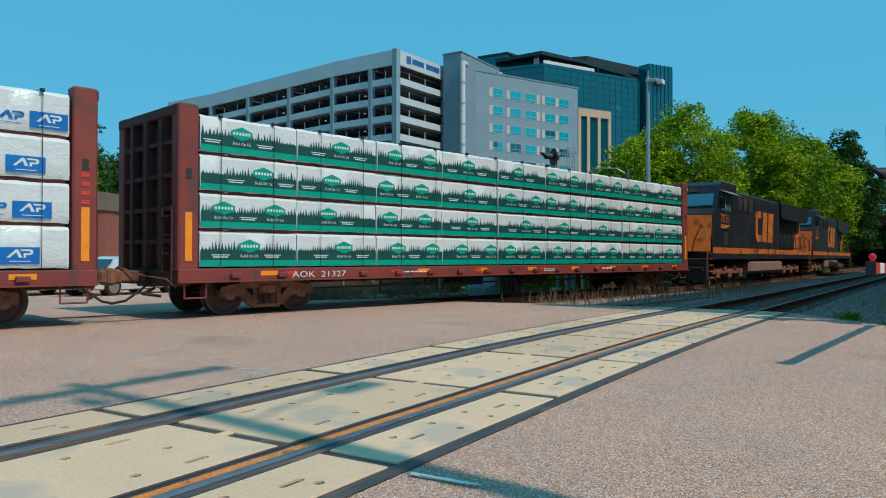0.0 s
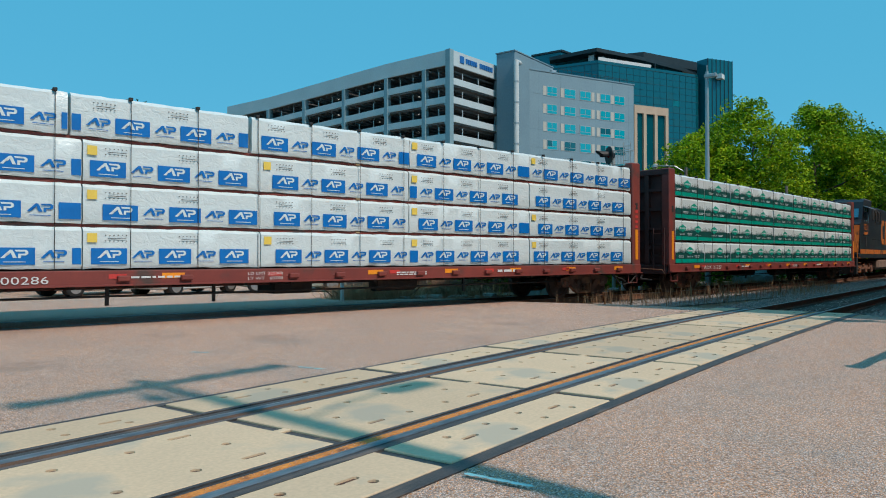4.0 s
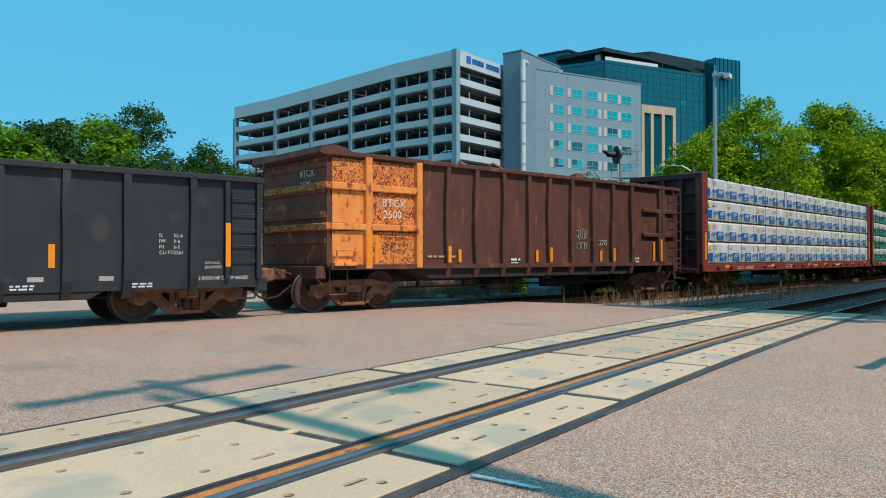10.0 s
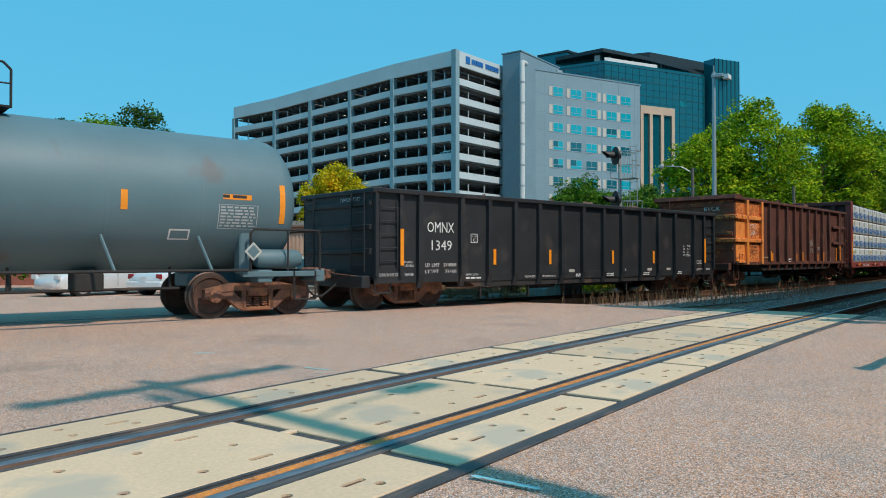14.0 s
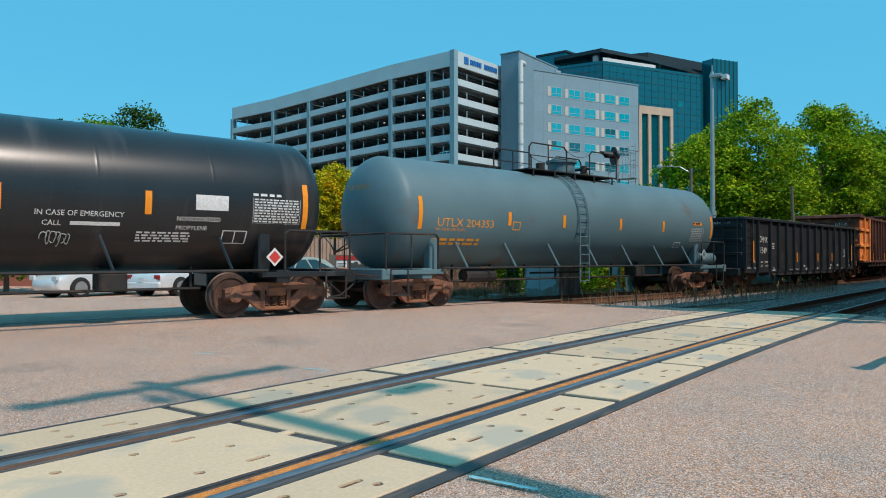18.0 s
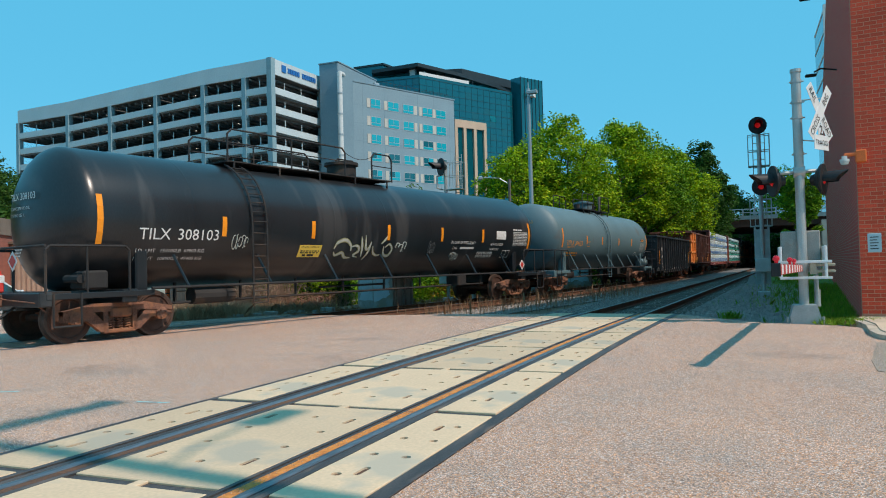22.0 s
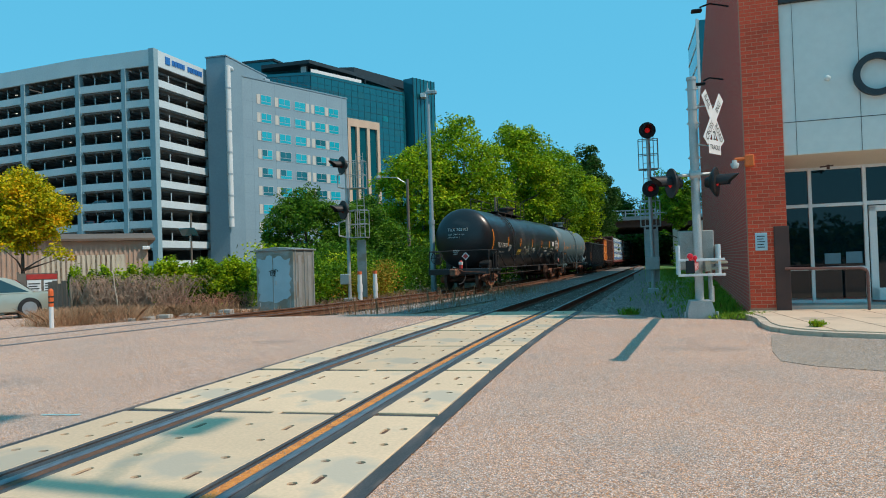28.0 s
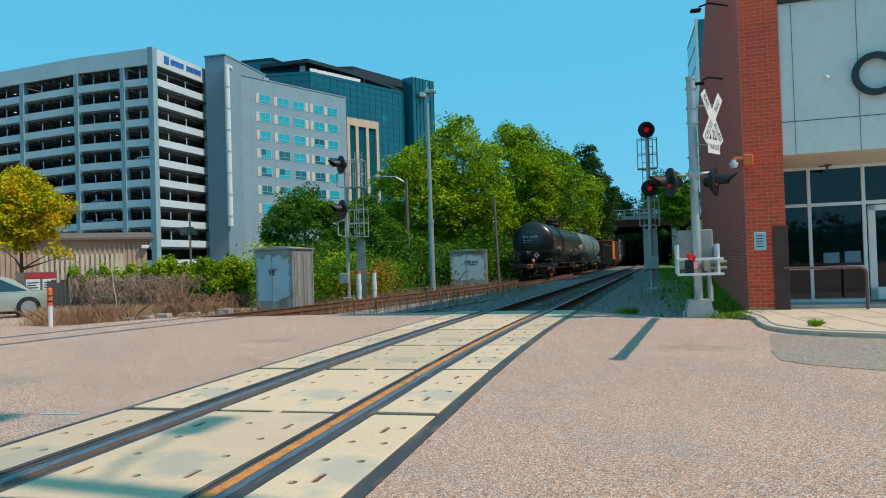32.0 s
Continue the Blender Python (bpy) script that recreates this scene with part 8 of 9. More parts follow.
part("counterweight", Geo().box(0.1, 0.52, -0.3, -0.22, 0.95, 1.0, 0.01).box(0.1, 0.52, -0.3, -0.22, 1.07, 1.12, 0.01).box(0.1, 0.2, -0.33, -0.2, 0.92, 1.15), surf("tan_counterweight", (0.42, 0.38, 0.28), None, 4, 0.6, bump=0.05), gate)
tip, root = Vector((3.02 - 3.75, 5.6 - 12.18, 1.11)), Vector((-0.06, -0.3, 1.04))
arm = part("gate_arm", Geo().box(-0.035, 0.035, 0, (tip - root).length, -0.06, 0.06, 0.008), SIGN_WHITE, gate, "horizontal gate arm striped red and white")
am = (tip - root).normalized()
arm.matrix_basis = Matrix.Translation(root) @ am.to_track_quat("Y", "Z").to_matrix().to_4x4()
LEN = (tip - root).length
for k in range(9):
    y = LEN - 0.02 - 0.72 * k
    part("red_stripe", Geo().box(-0.037, 0.037, y - 0.4, y - 0.04, -0.062, 0.062), GATE_RED, arm)
part("arm_end", Geo().box(-0.05, 0.05, LEN - 0.012, LEN + 0.01, -0.075, 0.075, 0.004), BLACK_PAINT, arm)
for y, dx in ((LEN - 0.12, 0.0), (LEN - 2.4, -0.02), (LEN - 4.4, 0.02)):
    part("gate_lamp", Geo().lathe([(-0.07, 0.012), (-0.06, 0.032), (-0.01, 0.037), (0.01, 0.037), (0.06, 0.032), (0.07, 0.012)], 16, "y", (dx, y, 0.125)).rod((dx, y, 0.05), (dx, y, 0.1), 0.02, 6), RED_LAMP, arm, "red gate lamp")
for z in (3.2, 3.9, 4.2, 4.6):
    part("clamp", Geo().rod((0, 0, z), (0, 0, z + 0.05), 0.1, 14).rod((-0.12, 0, z + 0.02), (0.14, 0, z + 0.02), 0.012, 6), GALV, gate)

pole = thing("light_pole", "tall grey-blue steel pole with a small camera on top", "pole", m=pose(-6.75, 31.2, 0))
part("shaft", Geo().rod((0, 0, -0.3), (0, 0, 3.3), 0.14, 14, 0.13).rod((0, 0, 3.3), (0, 0, 9.9), 0.11, 14, 0.075), POLE_BLUE, pole)
part("collar", Geo().rod((0, 0, 3.2), (0, 0, 3.4), 0.16, 14).box(-0.2, 0.2, -0.2, 0.2, -0.3, -0.15), POLE_BLUE, pole)
part("camera", Geo().box(-0.1, 0.45, -0.12, 0.12, 9.6, 9.78, 0.03).rod((0, 0, 9.9), (0, 0, 10.2), 0.03, 6), POLE_BLUE, pole)
for x, y, h, r, label in ((-10.6, 40.2, 6.6, 0.11, "weathered wooden pole with an old street lamp"), (-5.0, 40.5, 5.2, 0.09, "thin leaning wooden pole among the bushes")):
    wp = thing("wooden_pole", label, "pole", m=pose(x, y, 0, 0, -1.5 if h < 6 else 0, 0))
    part("shaft", Geo().rod((0, 0, -0.4), (0, 0, h), r, 10, r * 0.8), WOOD_POLE, wp)
    if h > 6:
        part("lamp_arm", Geo().pipe([(0, 0, 6.3), (-0.6, -0.2, 6.7), (-1.5, -0.5, 6.75)], 0.03).lathe([(6.6, 0.03), (6.68, 0.16), (6.8, 0.16), (6.86, 0.05)], 12, "z", (-1.7, -0.55, 0)), PIPE_GREY, wp, "street lamp arm")
sp = thing("solar_pole", "thin wooden pole with a small solar panel", "pole", m=pose(-19.3, 30.0, 0))
part("shaft", Geo().rod((0, 0, -0.3), (0, 0, 4.3), 0.06, 8, 0.045), WOOD_POLE, sp)
part("solar_panel", Geo().box(-0.55, 0.35, -0.02, 0.02, -0.25, 0.25).moved(pose(0, -0.1, 3.3, 40, 0, 0)), PANE_DARK, sp)
up_ = thing("utility_pole", "wooden utility pole with a crossarm at the roadside", "pole", m=pose(6.0, -0.56, 0))
part("shaft", Geo().rod((0, 0, 0), (0, 0, 12.4), 0.13, 12, 0.10), WOOD_POLE, up_)
arm_ = part("crossarm", Geo().box(-0.07, 0.07, -1.3, 1.6, 11.83, 12.02), WOOD_POLE, up_)
for y in (-1.2, -0.55, 0.6, 1.05, 1.5):
    part("insulator", Geo().lathe([(12.0, 0.02), (12.1, 0.05), (12.13, 0.085), (12.19, 0.06), (12.24, 0.03)], 10, "z", (0, y, 0)), PIPE_GREY, arm_)
part("lamp_arm", Geo().pipe([(0, 0.08, 8.9), (0, 0.6, 9.15), (0, 1.25, 9.25)], 0.025, 6), PIPE_GREY, up_, "street lamp arm")
part("lamp_head", Geo().box(-0.16, 0.16, 1.2, 1.85, 9.17, 9.31, 0.05), PIPE_GREY, up_, "flat street lamp head")
part("cutout_fuse", Geo().rod((0.12, -0.25, 11.3), (0.16, -0.3, 11.75), 0.06, 8).box(-0.05, 0.25, -0.4, -0.2, 11.2, 11.32, 0.02), PIPE_GREY, up_)
lamp_arm = thing("wall_lamp", "dark street lamp arms on the brick wall", "lamp")
part("arm", Geo().pipe([(5.0, 15.5, 7.3), (4.55, 15.3, 7.35), (4.3, 15.2, 7.25)], 0.02).box(4.1, 4.35, 15.1, 15.3, 7.14, 7.2, 0.02), BLACK_PAINT, lamp_arm)
part("arm", Geo().pipe([(4.95, 16.5, 5.75), (4.6, 16.4, 5.8), (4.45, 16.35, 5.72)], 0.02).box(4.25, 4.5, 16.3, 16.45, 5.62, 5.68, 0.02), BLACK_PAINT, lamp_arm)


def cabinet(label, m, w, d, h):
    c = thing("signal_cabinet", label, "cabinet", "signal cabinets", m=m)
    part("case", Geo().box(0, w, 0, d, -0.4, h - 0.12, 0.015), CABINET, c)
    part("roof", Geo().prism([(-0.05, h - 0.12), (w + 0.05, h - 0.12), (w + 0.05, h - 0.08), (w / 2, h), (-0.05, h - 0.08)], "y", -0.06, d + 0.06), CABINET, c)
    dr = part("door", Geo().box(0.1 * w, 0.9 * w, -0.02, 0.0, -0.2, h - 0.25, 0.008), CABINET, c)
    part("handle", Geo().box(0.52 * w, 0.56 * w, -0.04, -0.02, 0.7, 0.85), GALV, dr)
    for lo, hi in ((0.2, 0.35), (0.65, 0.8)):
        part("vent", Geo().box(w, w + 0.02, lo * d, hi * d, -0.2, h - 0.3), GALV, c)
    for z in (0.0, 1.2):
        part("hinge", Geo().rod((0.1 * w, -0.02, z), (0.1 * w, -0.02, z + 0.12), 0.02, 6), GALV, dr)
    q = random.Random(int(w * 100))
    pts = []
    for k in range(40):
        a = 2 * math.pi * k / 40
        e = 1 + q.uniform(-0.13, 0.13)
        pts.append((w * 0.5 + w * 0.43 * e * max(-1, min(1, 1.35 * math.cos(a))), -0.024, h * 0.46 + h * 0.36 * e * max(-1, min(1, 1.3 * math.sin(a)))))
    mid = len(pts)
    part("repainted_patch", Geo().add(pts + [(w * 0.5, -0.024, h * 0.46)], [(k, (k + 1) % mid, mid) for k in range(mid)]), REPAINT, c, "patchy pale blue repaint over old graffiti")
    part("door_bar", Geo().box(0.45 * w, 0.47 * w, -0.035, -0.02, -0.2, h - 0.3), CABINET, dr)
    for y in (0.08, 0.5, 0.92):
        part("corner_bar", Geo().box(w, w + 0.035, d * y - 0.02, d * y + 0.02, -0.3, h - 0.06), GALV, c)
    return c


c1 = cabinet("patchy grey metal signal cabinet with scrawled graffiti beside the track", pose(-9.63, 18.79, 0, 0, 0, -4), 1.40, 1.45, 1.97)
graffiti(c1, lambda u, v: (0.5 + u, -0.03, 1.0 + v), 51, 0.3, 0.25, 4, 0.012, BLACK_PAINT, "dark scrawl")
graffiti(c1, lambda u, v: (1.225, 0.35 + u, 0.75 + v), 52, 0.35, 0.8, 5, 0.015, BLACK_PAINT, "dark scrawl")
c2 = cabinet("second grey-blue metal signal cabinet among the bushes", pose(-7.4, 37.8, 0, 0, 0, 8), 2.1, 1.6, 2.0)
graffiti(c2, lambda u, v: (0.9 + u, -0.03, 1.1 + v), 53, 0.7, 0.25, 5, 0.02, BLACK_PAINT, "dark scrawl")
for x, y, h in ((-7.5, 22.9, 1.05), (-7.3, 24.1, 1.05)):
    b = thing("bollard", "white marker bollard with an orange cap", "bollard", "white bollards", m=pose(x, y, 0))
    part("tube", Geo().rod((0, 0, -0.4), (0, 0, h - 0.12), 0.085, 12).rod((0, 0, 0.25), (0, 0, h - 0.5), 0.1, 12), SIGN_WHITE, b)
    part("cap", Geo().rod((0, 0, h - 0.12), (0, 0, h), 0.088, 12), ORANGE_CAP, b)
b = thing("marker_post", "thin white marker post with an orange plastic top", "marker post", m=pose(-11.05, 11.35, 0, 3, 2, 0))
part("post", Geo().rod((0, 0, -0.05), (0, 0, 0.55), 0.05, 10), SIGN_WHITE, b)
part("sleeve", Geo().rod((0, 0, 0.52), (0, 0, 0.9), 0.058, 10).lathe([(0.9, 0.058), (0.94, 0.04), (0.95, 0.01)], 10, "z"), ORANGE_CAP, b)
for za, zb in ((0.6, 0.64), (0.74, 0.77)):
    part("label_band", Geo().rod((0, 0, za), (0, 0, zb), 0.06, 10), BLACK_PAINT, b)
board = thing("notice_board", "brown wooden board with a red header and two white notices", "notice board", m=pose(-18.69, 18.18, -0.25, 0, 0, 43))
part("panel", Geo().box(0, 1.3, 0, 0.05, 0.15, 1.62), WOOD_POLE, board)
for x in (0.0, 1.22):
    part("post", Geo().box(x, x + 0.08, 0.05, 0.13, -0.1, 1.68), WOOD_POLE, board)
part("header", Geo().box(0.3, 1.28, -0.02, 0.0, 1.40, 1.58), GATE_RED, board, "dark red header strip")
for x in (0.32, 0.84):
    sheet = part("notice", Geo().box(x, x + 0.44, -0.02, 0.0, 0.78, 1.37), SIGN_WHITE, board, "white printed notice")
    for z, w in ((1.22, 0.36), (1.13, 0.28), (1.04, 0.34), (0.95, 0.30)):
        part("print_line", Geo().box(x + 0.04, x + 0.04 + w, -0.024, -0.021, z, z + 0.04), BLACK_PAINT, sheet)
fence = thing("wooden_fence", "old grey wooden fence behind the vines", "fence")
for k in range(34):
    t = k / 33
    x, y = -16.2 + 5.5 * t, 16.75 + 0.1 * t + 2.7 * t * t
    part("board", Geo().box(x - 0.1, x + 0.1, y + 0.25, y + 0.28, -0.3, 1.05 + 0.06 * math.sin(k * 2.3)), WOOD_POLE, fence)
sgn = thing("parking_sign", "white and red parking notice board on the fence", "sign", m=pose(-20.6, 19.9, -0.35, 0, 0, 42))
part("board", Geo().box(-0.1, 1.0, -0.06, -0.03, 0.55, 1.2), SIGN_WHITE, sgn)
for x in (0.0, 0.9):
    part("post", Geo().box(x - 0.03, x + 0.03, -0.03, 0.02, -0.2, 1.2), WOOD_POLE, sgn)
part("header", Geo().box(-0.1, 1.0, -0.066, -0.06, 1.05, 1.2), GATE_RED, sgn)
wb = Geo()
for k in range(6):
    wb.box(-0.05, 0.4, -0.066, -0.06, 0.62 + 0.07 * k, 0.645 + 0.07 * k).box(0.55, 0.9, -0.066, -0.06, 0.62 + 0.07 * k, 0.645 + 0.07 * k)
part("writing", wb, BLACK_PAINT, sgn)
litter = Geo()
lr = random.Random(8)
for k in range(26):
    t = lr.random()
    x, y, s = -11.6 + 2.2 * t + lr.uniform(-0.4, 0.4), 13.2 + 4.0 * t + lr.uniform(-0.5, 0.3), lr.uniform(0.06, 0.22)
    litter.box(x - s, x + s, y - s * 0.6, y + s * 0.6, -0.12, -0.05 + s * 0.5, 0.02)
solid("rubble", litter, CONCRETE, "broken pale concrete lumps along the weedy verge", "rubble", "stuff")


# ---- vehicles ----
TYRE = surf("tyre_rubber", (0.02, 0.02, 0.02), (0.014, 0.014, 0.014), 6, 0.85, bump=0.1)
ALLOY = surf("alloy_wheel", (0.50, 0.50, 0.50), (0.4, 0.4, 0.4), 6, 0.35, 0.7, bump=0)
TAIL = surf("red_tail_lamp", (0.35, 0.012, 0.012), None, 5, 0.3, bump=0)
HEADL = glass("clear_lamp", (0.6, 0.62, 0.62), 0.1)


def car_paint(name, c):
    return surf(name, c, tuple(q * 0.94 for q in c), 3, 0.3, 0.25, bump=0.0, coat=0.6)


def vehicle(name, label, m, paint, length, width, height, shape, wheel_r=0.33):
    """shape: roof points (along from the rear 0..1, height 0..1) of the cabin; the body runs along +y, rear at 0."""
    v = thing(name, label, "car", "parked cars", m=m)
    L, W, H = length, width / 2, height
    belt = 0.60 * H
    tall = shape[0][0] < 0.1
    # lofted body: share of the length, half width, deck height, underside
    rows = [(0.0, 0.74, 0.80 if not tall else 0.86, 0.38), (0.015, 0.86, 0.93, 0.30), (0.06, 0.95, 1.0, 0.24), (0.19, 0.995, 1.0, 0.20), (0.42, 1.0, 0.985, 0.19), (0.62, 1.0, 0.98, 0.19), (0.74, 0.995, 0.965, 0.20), (0.86, 0.965, 0.88 if not tall else 0.92, 0.22), (0.94, 0.90, 0.80, 0.25), (0.98, 0.80, 0.72, 0.28), (1.0, 0.62, 0.60, 0.34)]
    g, verts = Geo(), []
    for u, w, d, low in rows:
        w, d = w * W, d * belt
        half = [(0.80 * w, low), (0.965 * w, low + 0.05), (w, low + 0.45 * (d - low)), (0.985 * w, low + 0.72 * (d - low)), (0.95 * w, d - 0.045), (0.86 * w, d - 0.008), (0.45 * w, d + 0.012)]
        verts += [(-x, u * L, z) for x, z in half] + [(x, u * L, z) for x, z in half[::-1]]
    n = 14
    faces = [tuple(range(n))[::-1], tuple(range((len(rows) - 1) * n, len(rows) * n))]
    for r in range(len(rows) - 1):
        faces += [(r * n + i, r * n + (i + 1) % n, (r + 1) * n + (i + 1) % n, (r + 1) * n + i) for i in range(n)]
    part("body", g.add(verts, faces), paint, v, "", True)
    cab = [(p[0] * L, belt - 0.02 + (H - belt) * p[1]) for p in shape]
    cg = Geo()
    n = len(cab)
    cv = []
    for x, top in ((-1, 0), (1, 0)):
        for y, z in cab:
            t = (z - belt) / (H - belt)
            cv.append((x * (W * 0.90 - 0.19 * max(0, t)), y, z))
    cg.add(cv, [tuple(range(n))[::-1], tuple(range(n, 2 * n))] + [(i, (i + 1) % n, n + (i + 1) % n, n + i) for i in range(n)])
    part("cabin", cg, paint, v, "", True)
    for side in (-1, 1):
        a, b = cab[0], cab[-1]
        tops = [p for p in cab if p[1] > belt + 0.7 * (H - belt)]
        y0, y1 = cab[0][0] + 0.12, cab[-1][0] - 0.12
        t0, t1 = tops[0][0] + 0.1, tops[-1][0] - 0.05
        zt = H - 0.13
        def wx(z):
            return side * (W * 0.90 - 0.19 * (z - belt) / (H - belt) + 0.006)
        mid = [y0 + (y1 - y0) * 0.36, y0 + (y1 - y0) * 0.66]
        stops = [y0] + mid + [y1]
        tstops = [t0] + [t0 + (t1 - t0) * q for q in (0.36, 0.7)] + [t1]
        for k in range(3):
            gap = 0.03
            part("side_window", Geo().poly([(wx(belt + 0.02), stops[k] + gap, belt + 0.02), (wx(belt + 0.02), stops[k + 1] - gap, belt + 0.02), (wx(zt), tstops[k + 1] - gap, zt), (wx(zt), tstops[k] + gap, zt)]), DARK_GLASS, v)
        part("door_seam", Geo().box(side * W - 0.003, side * W + 0.003, mid[0], mid[0] + 0.012, 0.35, belt).box(side * W - 0.003, side * W + 0.003, mid[1], mid[1] + 0.012, 0.35, belt), BLACK_PAINT, v)
        part("mirror", Geo().box(side * W - 0.05, side * W + 0.16, y1 - 0.25, y1 - 0.12, belt - 0.02, belt + 0.12, 0.03), paint, v)
    rear = Geo().poly([(-W * 0.7, cab[0][0] - 0.01, belt + 0.04), (W * 0.7, cab[0][0] - 0.01, belt + 0.04), (W * 0.6, cab[1][0] - 0.02, H - 0.14), (-W * 0.6, cab[1][0] - 0.02, H - 0.14)])
    part("rear_window", rear, DARK_GLASS, v)
    part("windscreen", Geo().poly([(-W * 0.78, cab[-1][0] + 0.012, belt + 0.03), (W * 0.78, cab[-1][0] + 0.012, belt + 0.03), (W * 0.66, cab[-2][0] + 0.02, H - 0.1), (-W * 0.66, cab[-2][0] + 0.02, H - 0.1)]), DARK_GLASS, v)
    for y in (0.19 * L, 0.81 * L):
        for side in (-1, 1):
            wh = part("wheel", Geo().lathe([(side * (W - 0.22), wheel_r * 0.7), (side * (W - 0.22), wheel_r), (side * (W + 0.015), wheel_r), (side * (W + 0.03), wheel_r * 0.9), (side * (W + 0.03), wheel_r * 0.68)], 24, "x", (0, y, wheel_r), False), TYRE, v, "", True)
            rim = Geo().lathe([(side * (W + 0.012), 0.03), (side * (W + 0.018), wheel_r * 0.66), (side * (W + 0.034), wheel_r * 0.69)], 20, "x", (0, y, wheel_r))
            for k in range(5):
                a = 1.2566 * k
                rim.box(side * (W + 0.02) - 0.02, side * (W + 0.02) + 0.02, y - 0.03 + 0.12 * math.cos(a), y + 0.03 + 0.12 * math.cos(a), wheel_r - 0.03 + 0.12 * math.sin(a), wheel_r + 0.03 + 0.12 * math.sin(a))
            part("rim", rim, ALLOY, wh)
            part("arch", Geo().lathe([(side * (W - 0.3), wheel_r * 1.07), (side * (W + 0.004), wheel_r * 1.07)], 24, "x", (0, y, wheel_r + 0.01)), BLACK_PAINT, v)
    for side in (-1, 1):
        part("tail_lamp", Geo().box(side * W * 0.72 - 0.14, side * W * 0.72 + 0.14, -0.0, 0.06, belt * 0.72, belt * 0.92, 0.02), TAIL, v)
        part("headlamp", Geo().box(side * W * 0.72 - 0.16, side * W * 0.72 + 0.16, L - 0.12, L - 0.02, belt * 0.62, belt * 0.8, 0.03), HEADL, v)
    part("rear_bumper", Geo().box(-W * 0.9, W * 0.9, -0.06, 0.08, 0.3, 0.55, 0.04), paint, v)
    part("number_plate", Geo().box(-0.16, 0.16, -0.075, -0.06, 0.58, 0.72), SIGN_WHITE, v)
    return v


SEDAN = [(0.16, 0.0), (0.27, 0.72), (0.34, 0.92), (0.44, 1.0), (0.52, 0.985), (0.59, 0.90), (0.76, 0.0)]
WAGON = [(0.03, 0.0), (0.07, 0.8), (0.12, 0.95), (0.25, 1.0), (0.5, 0.98), (0.58, 0.90), (0.75, 0.0)]
vehicle("sedan", "silver-green sedan parked beside the dry verge", pose(-17.0, 18.1, lot_z(-17.6, 17.2), 0, 0, 139), car_paint("silver_green_paint", (0.38, 0.42, 0.36)), 4.6, 1.78, 1.44, SEDAN)
vehicle("sedan", "white sedan with red tail lamps in the parking lot", pose(-21.4, 11.4, lot_z(-21.9, 13.8), 0, 0, 12.7), car_paint("white_car_paint", (0.76, 0.77, 0.77)), 4.9, 1.9, 1.48, SEDAN, 0.35)
vehicle("suv", "white sport utility vehicle in the parking lot", pose(-24.75, 13.8, lot_z(-24.6, 11.4), 0, 0, 187), car_paint("white_paint", (0.78, 0.78, 0.77)), 4.7, 1.9, 1.72, WAGON, 0.36)
vehicle("hatchback", "dark car with red tail lamps in the parking lot", pose(-20.6, 16.2, lot_z(-21, 18), 0, 0, 12), car_paint("dark_car_paint", (0.04, 0.05, 0.06)), 4.4, 1.8, 1.5, SEDAN)
for k, (x, deck, c) in enumerate(((-0.9, 4, (0.92, 0.92, 0.90)), (-9.5, 6, (0.1, 0.1, 0.11)), (-12.0, 7, (0.3, 0.05, 0.05)), (-7.6, 7, (0.4, 0.4, 0.4)), (-19.5, 7, (0.2, 0.22, 0.25)), (-11, 8, (0.5, 0.5, 0.5)), (-3.5, 8, (0.15, 0.15, 0.16)))):
    z = TOPS[deck] - 1.05
    loc = Matrix(garage.matrix_basis) @ pose(x, 1.2, z, 0, 0, 90)
    vehicle("parked_car", "car parked on a deck of the garage", loc, car_paint("deck_car_paint", c), 4.5, 1.8, 1.55, WAGON)

# ---- plants ----
def leaf_mat(name, a, b, dry=None):
    m = bpy.data.materials.new(name)
    m.use_nodes = True
    n, link = m.node_tree.nodes, m.node_tree.links.new
    bsdf = n["Principled BSDF"]
    geo = n.new("ShaderNodeNewGeometry")
    rmp = n.new("ShaderNodeValToRGB")
    rmp.color_ramp.elements[0].color, rmp.color_ramp.elements[1].color = (*b, 1), (*a, 1)
    if dry:
        e = rmp.color_ramp.elements.new(0.93)
        e.color = (*a, 1)
        rmp.color_ramp.elements[2].color = (*dry, 1)
    coord = n.new("ShaderNodeTexCoord")
    drift = n.new("ShaderNodeTexNoise")
    drift.inputs["Scale"].default_value, drift.inputs["Detail"].default_value = 0.7, 3.0
    link(coord.outputs["Object"], drift.inputs["Vector"])
    spread = n.new("ShaderNodeMath")
    spread.operation, spread.inputs[1].default_value, spread.inputs[2].default_value = "MULTIPLY_ADD", 1.9, -0.98
    link(drift.outputs["Fac"], spread.inputs[0])
    total = n.new("ShaderNodeMath")
    total.operation, total.use_clamp = "ADD", True
    link(spread.outputs[0], total.inputs[0])
    link(geo.outputs["Random Per Island"], total.inputs[1])
    link(total.outputs[0], rmp.inputs[0])
    link(rmp.outputs[0], bsdf.inputs["Base Color"])
    bsdf.inputs["Roughness"].default_value, bsdf.inputs["Specular IOR Level"].default_value = 0.6, 0.12
    tr = n.new("ShaderNodeBsdfTranslucent")
    link(rmp.outputs[0], tr.inputs["Color"])
    mix = n.new("ShaderNodeMixShader")
    mix.inputs[0].default_value = 0.27
    link(bsdf.outputs[0], mix.inputs[1])
    link(tr.outputs[0], mix.inputs[2])
    link(mix.outputs[0], n["Material Output"].inputs["Surface"])
    return m


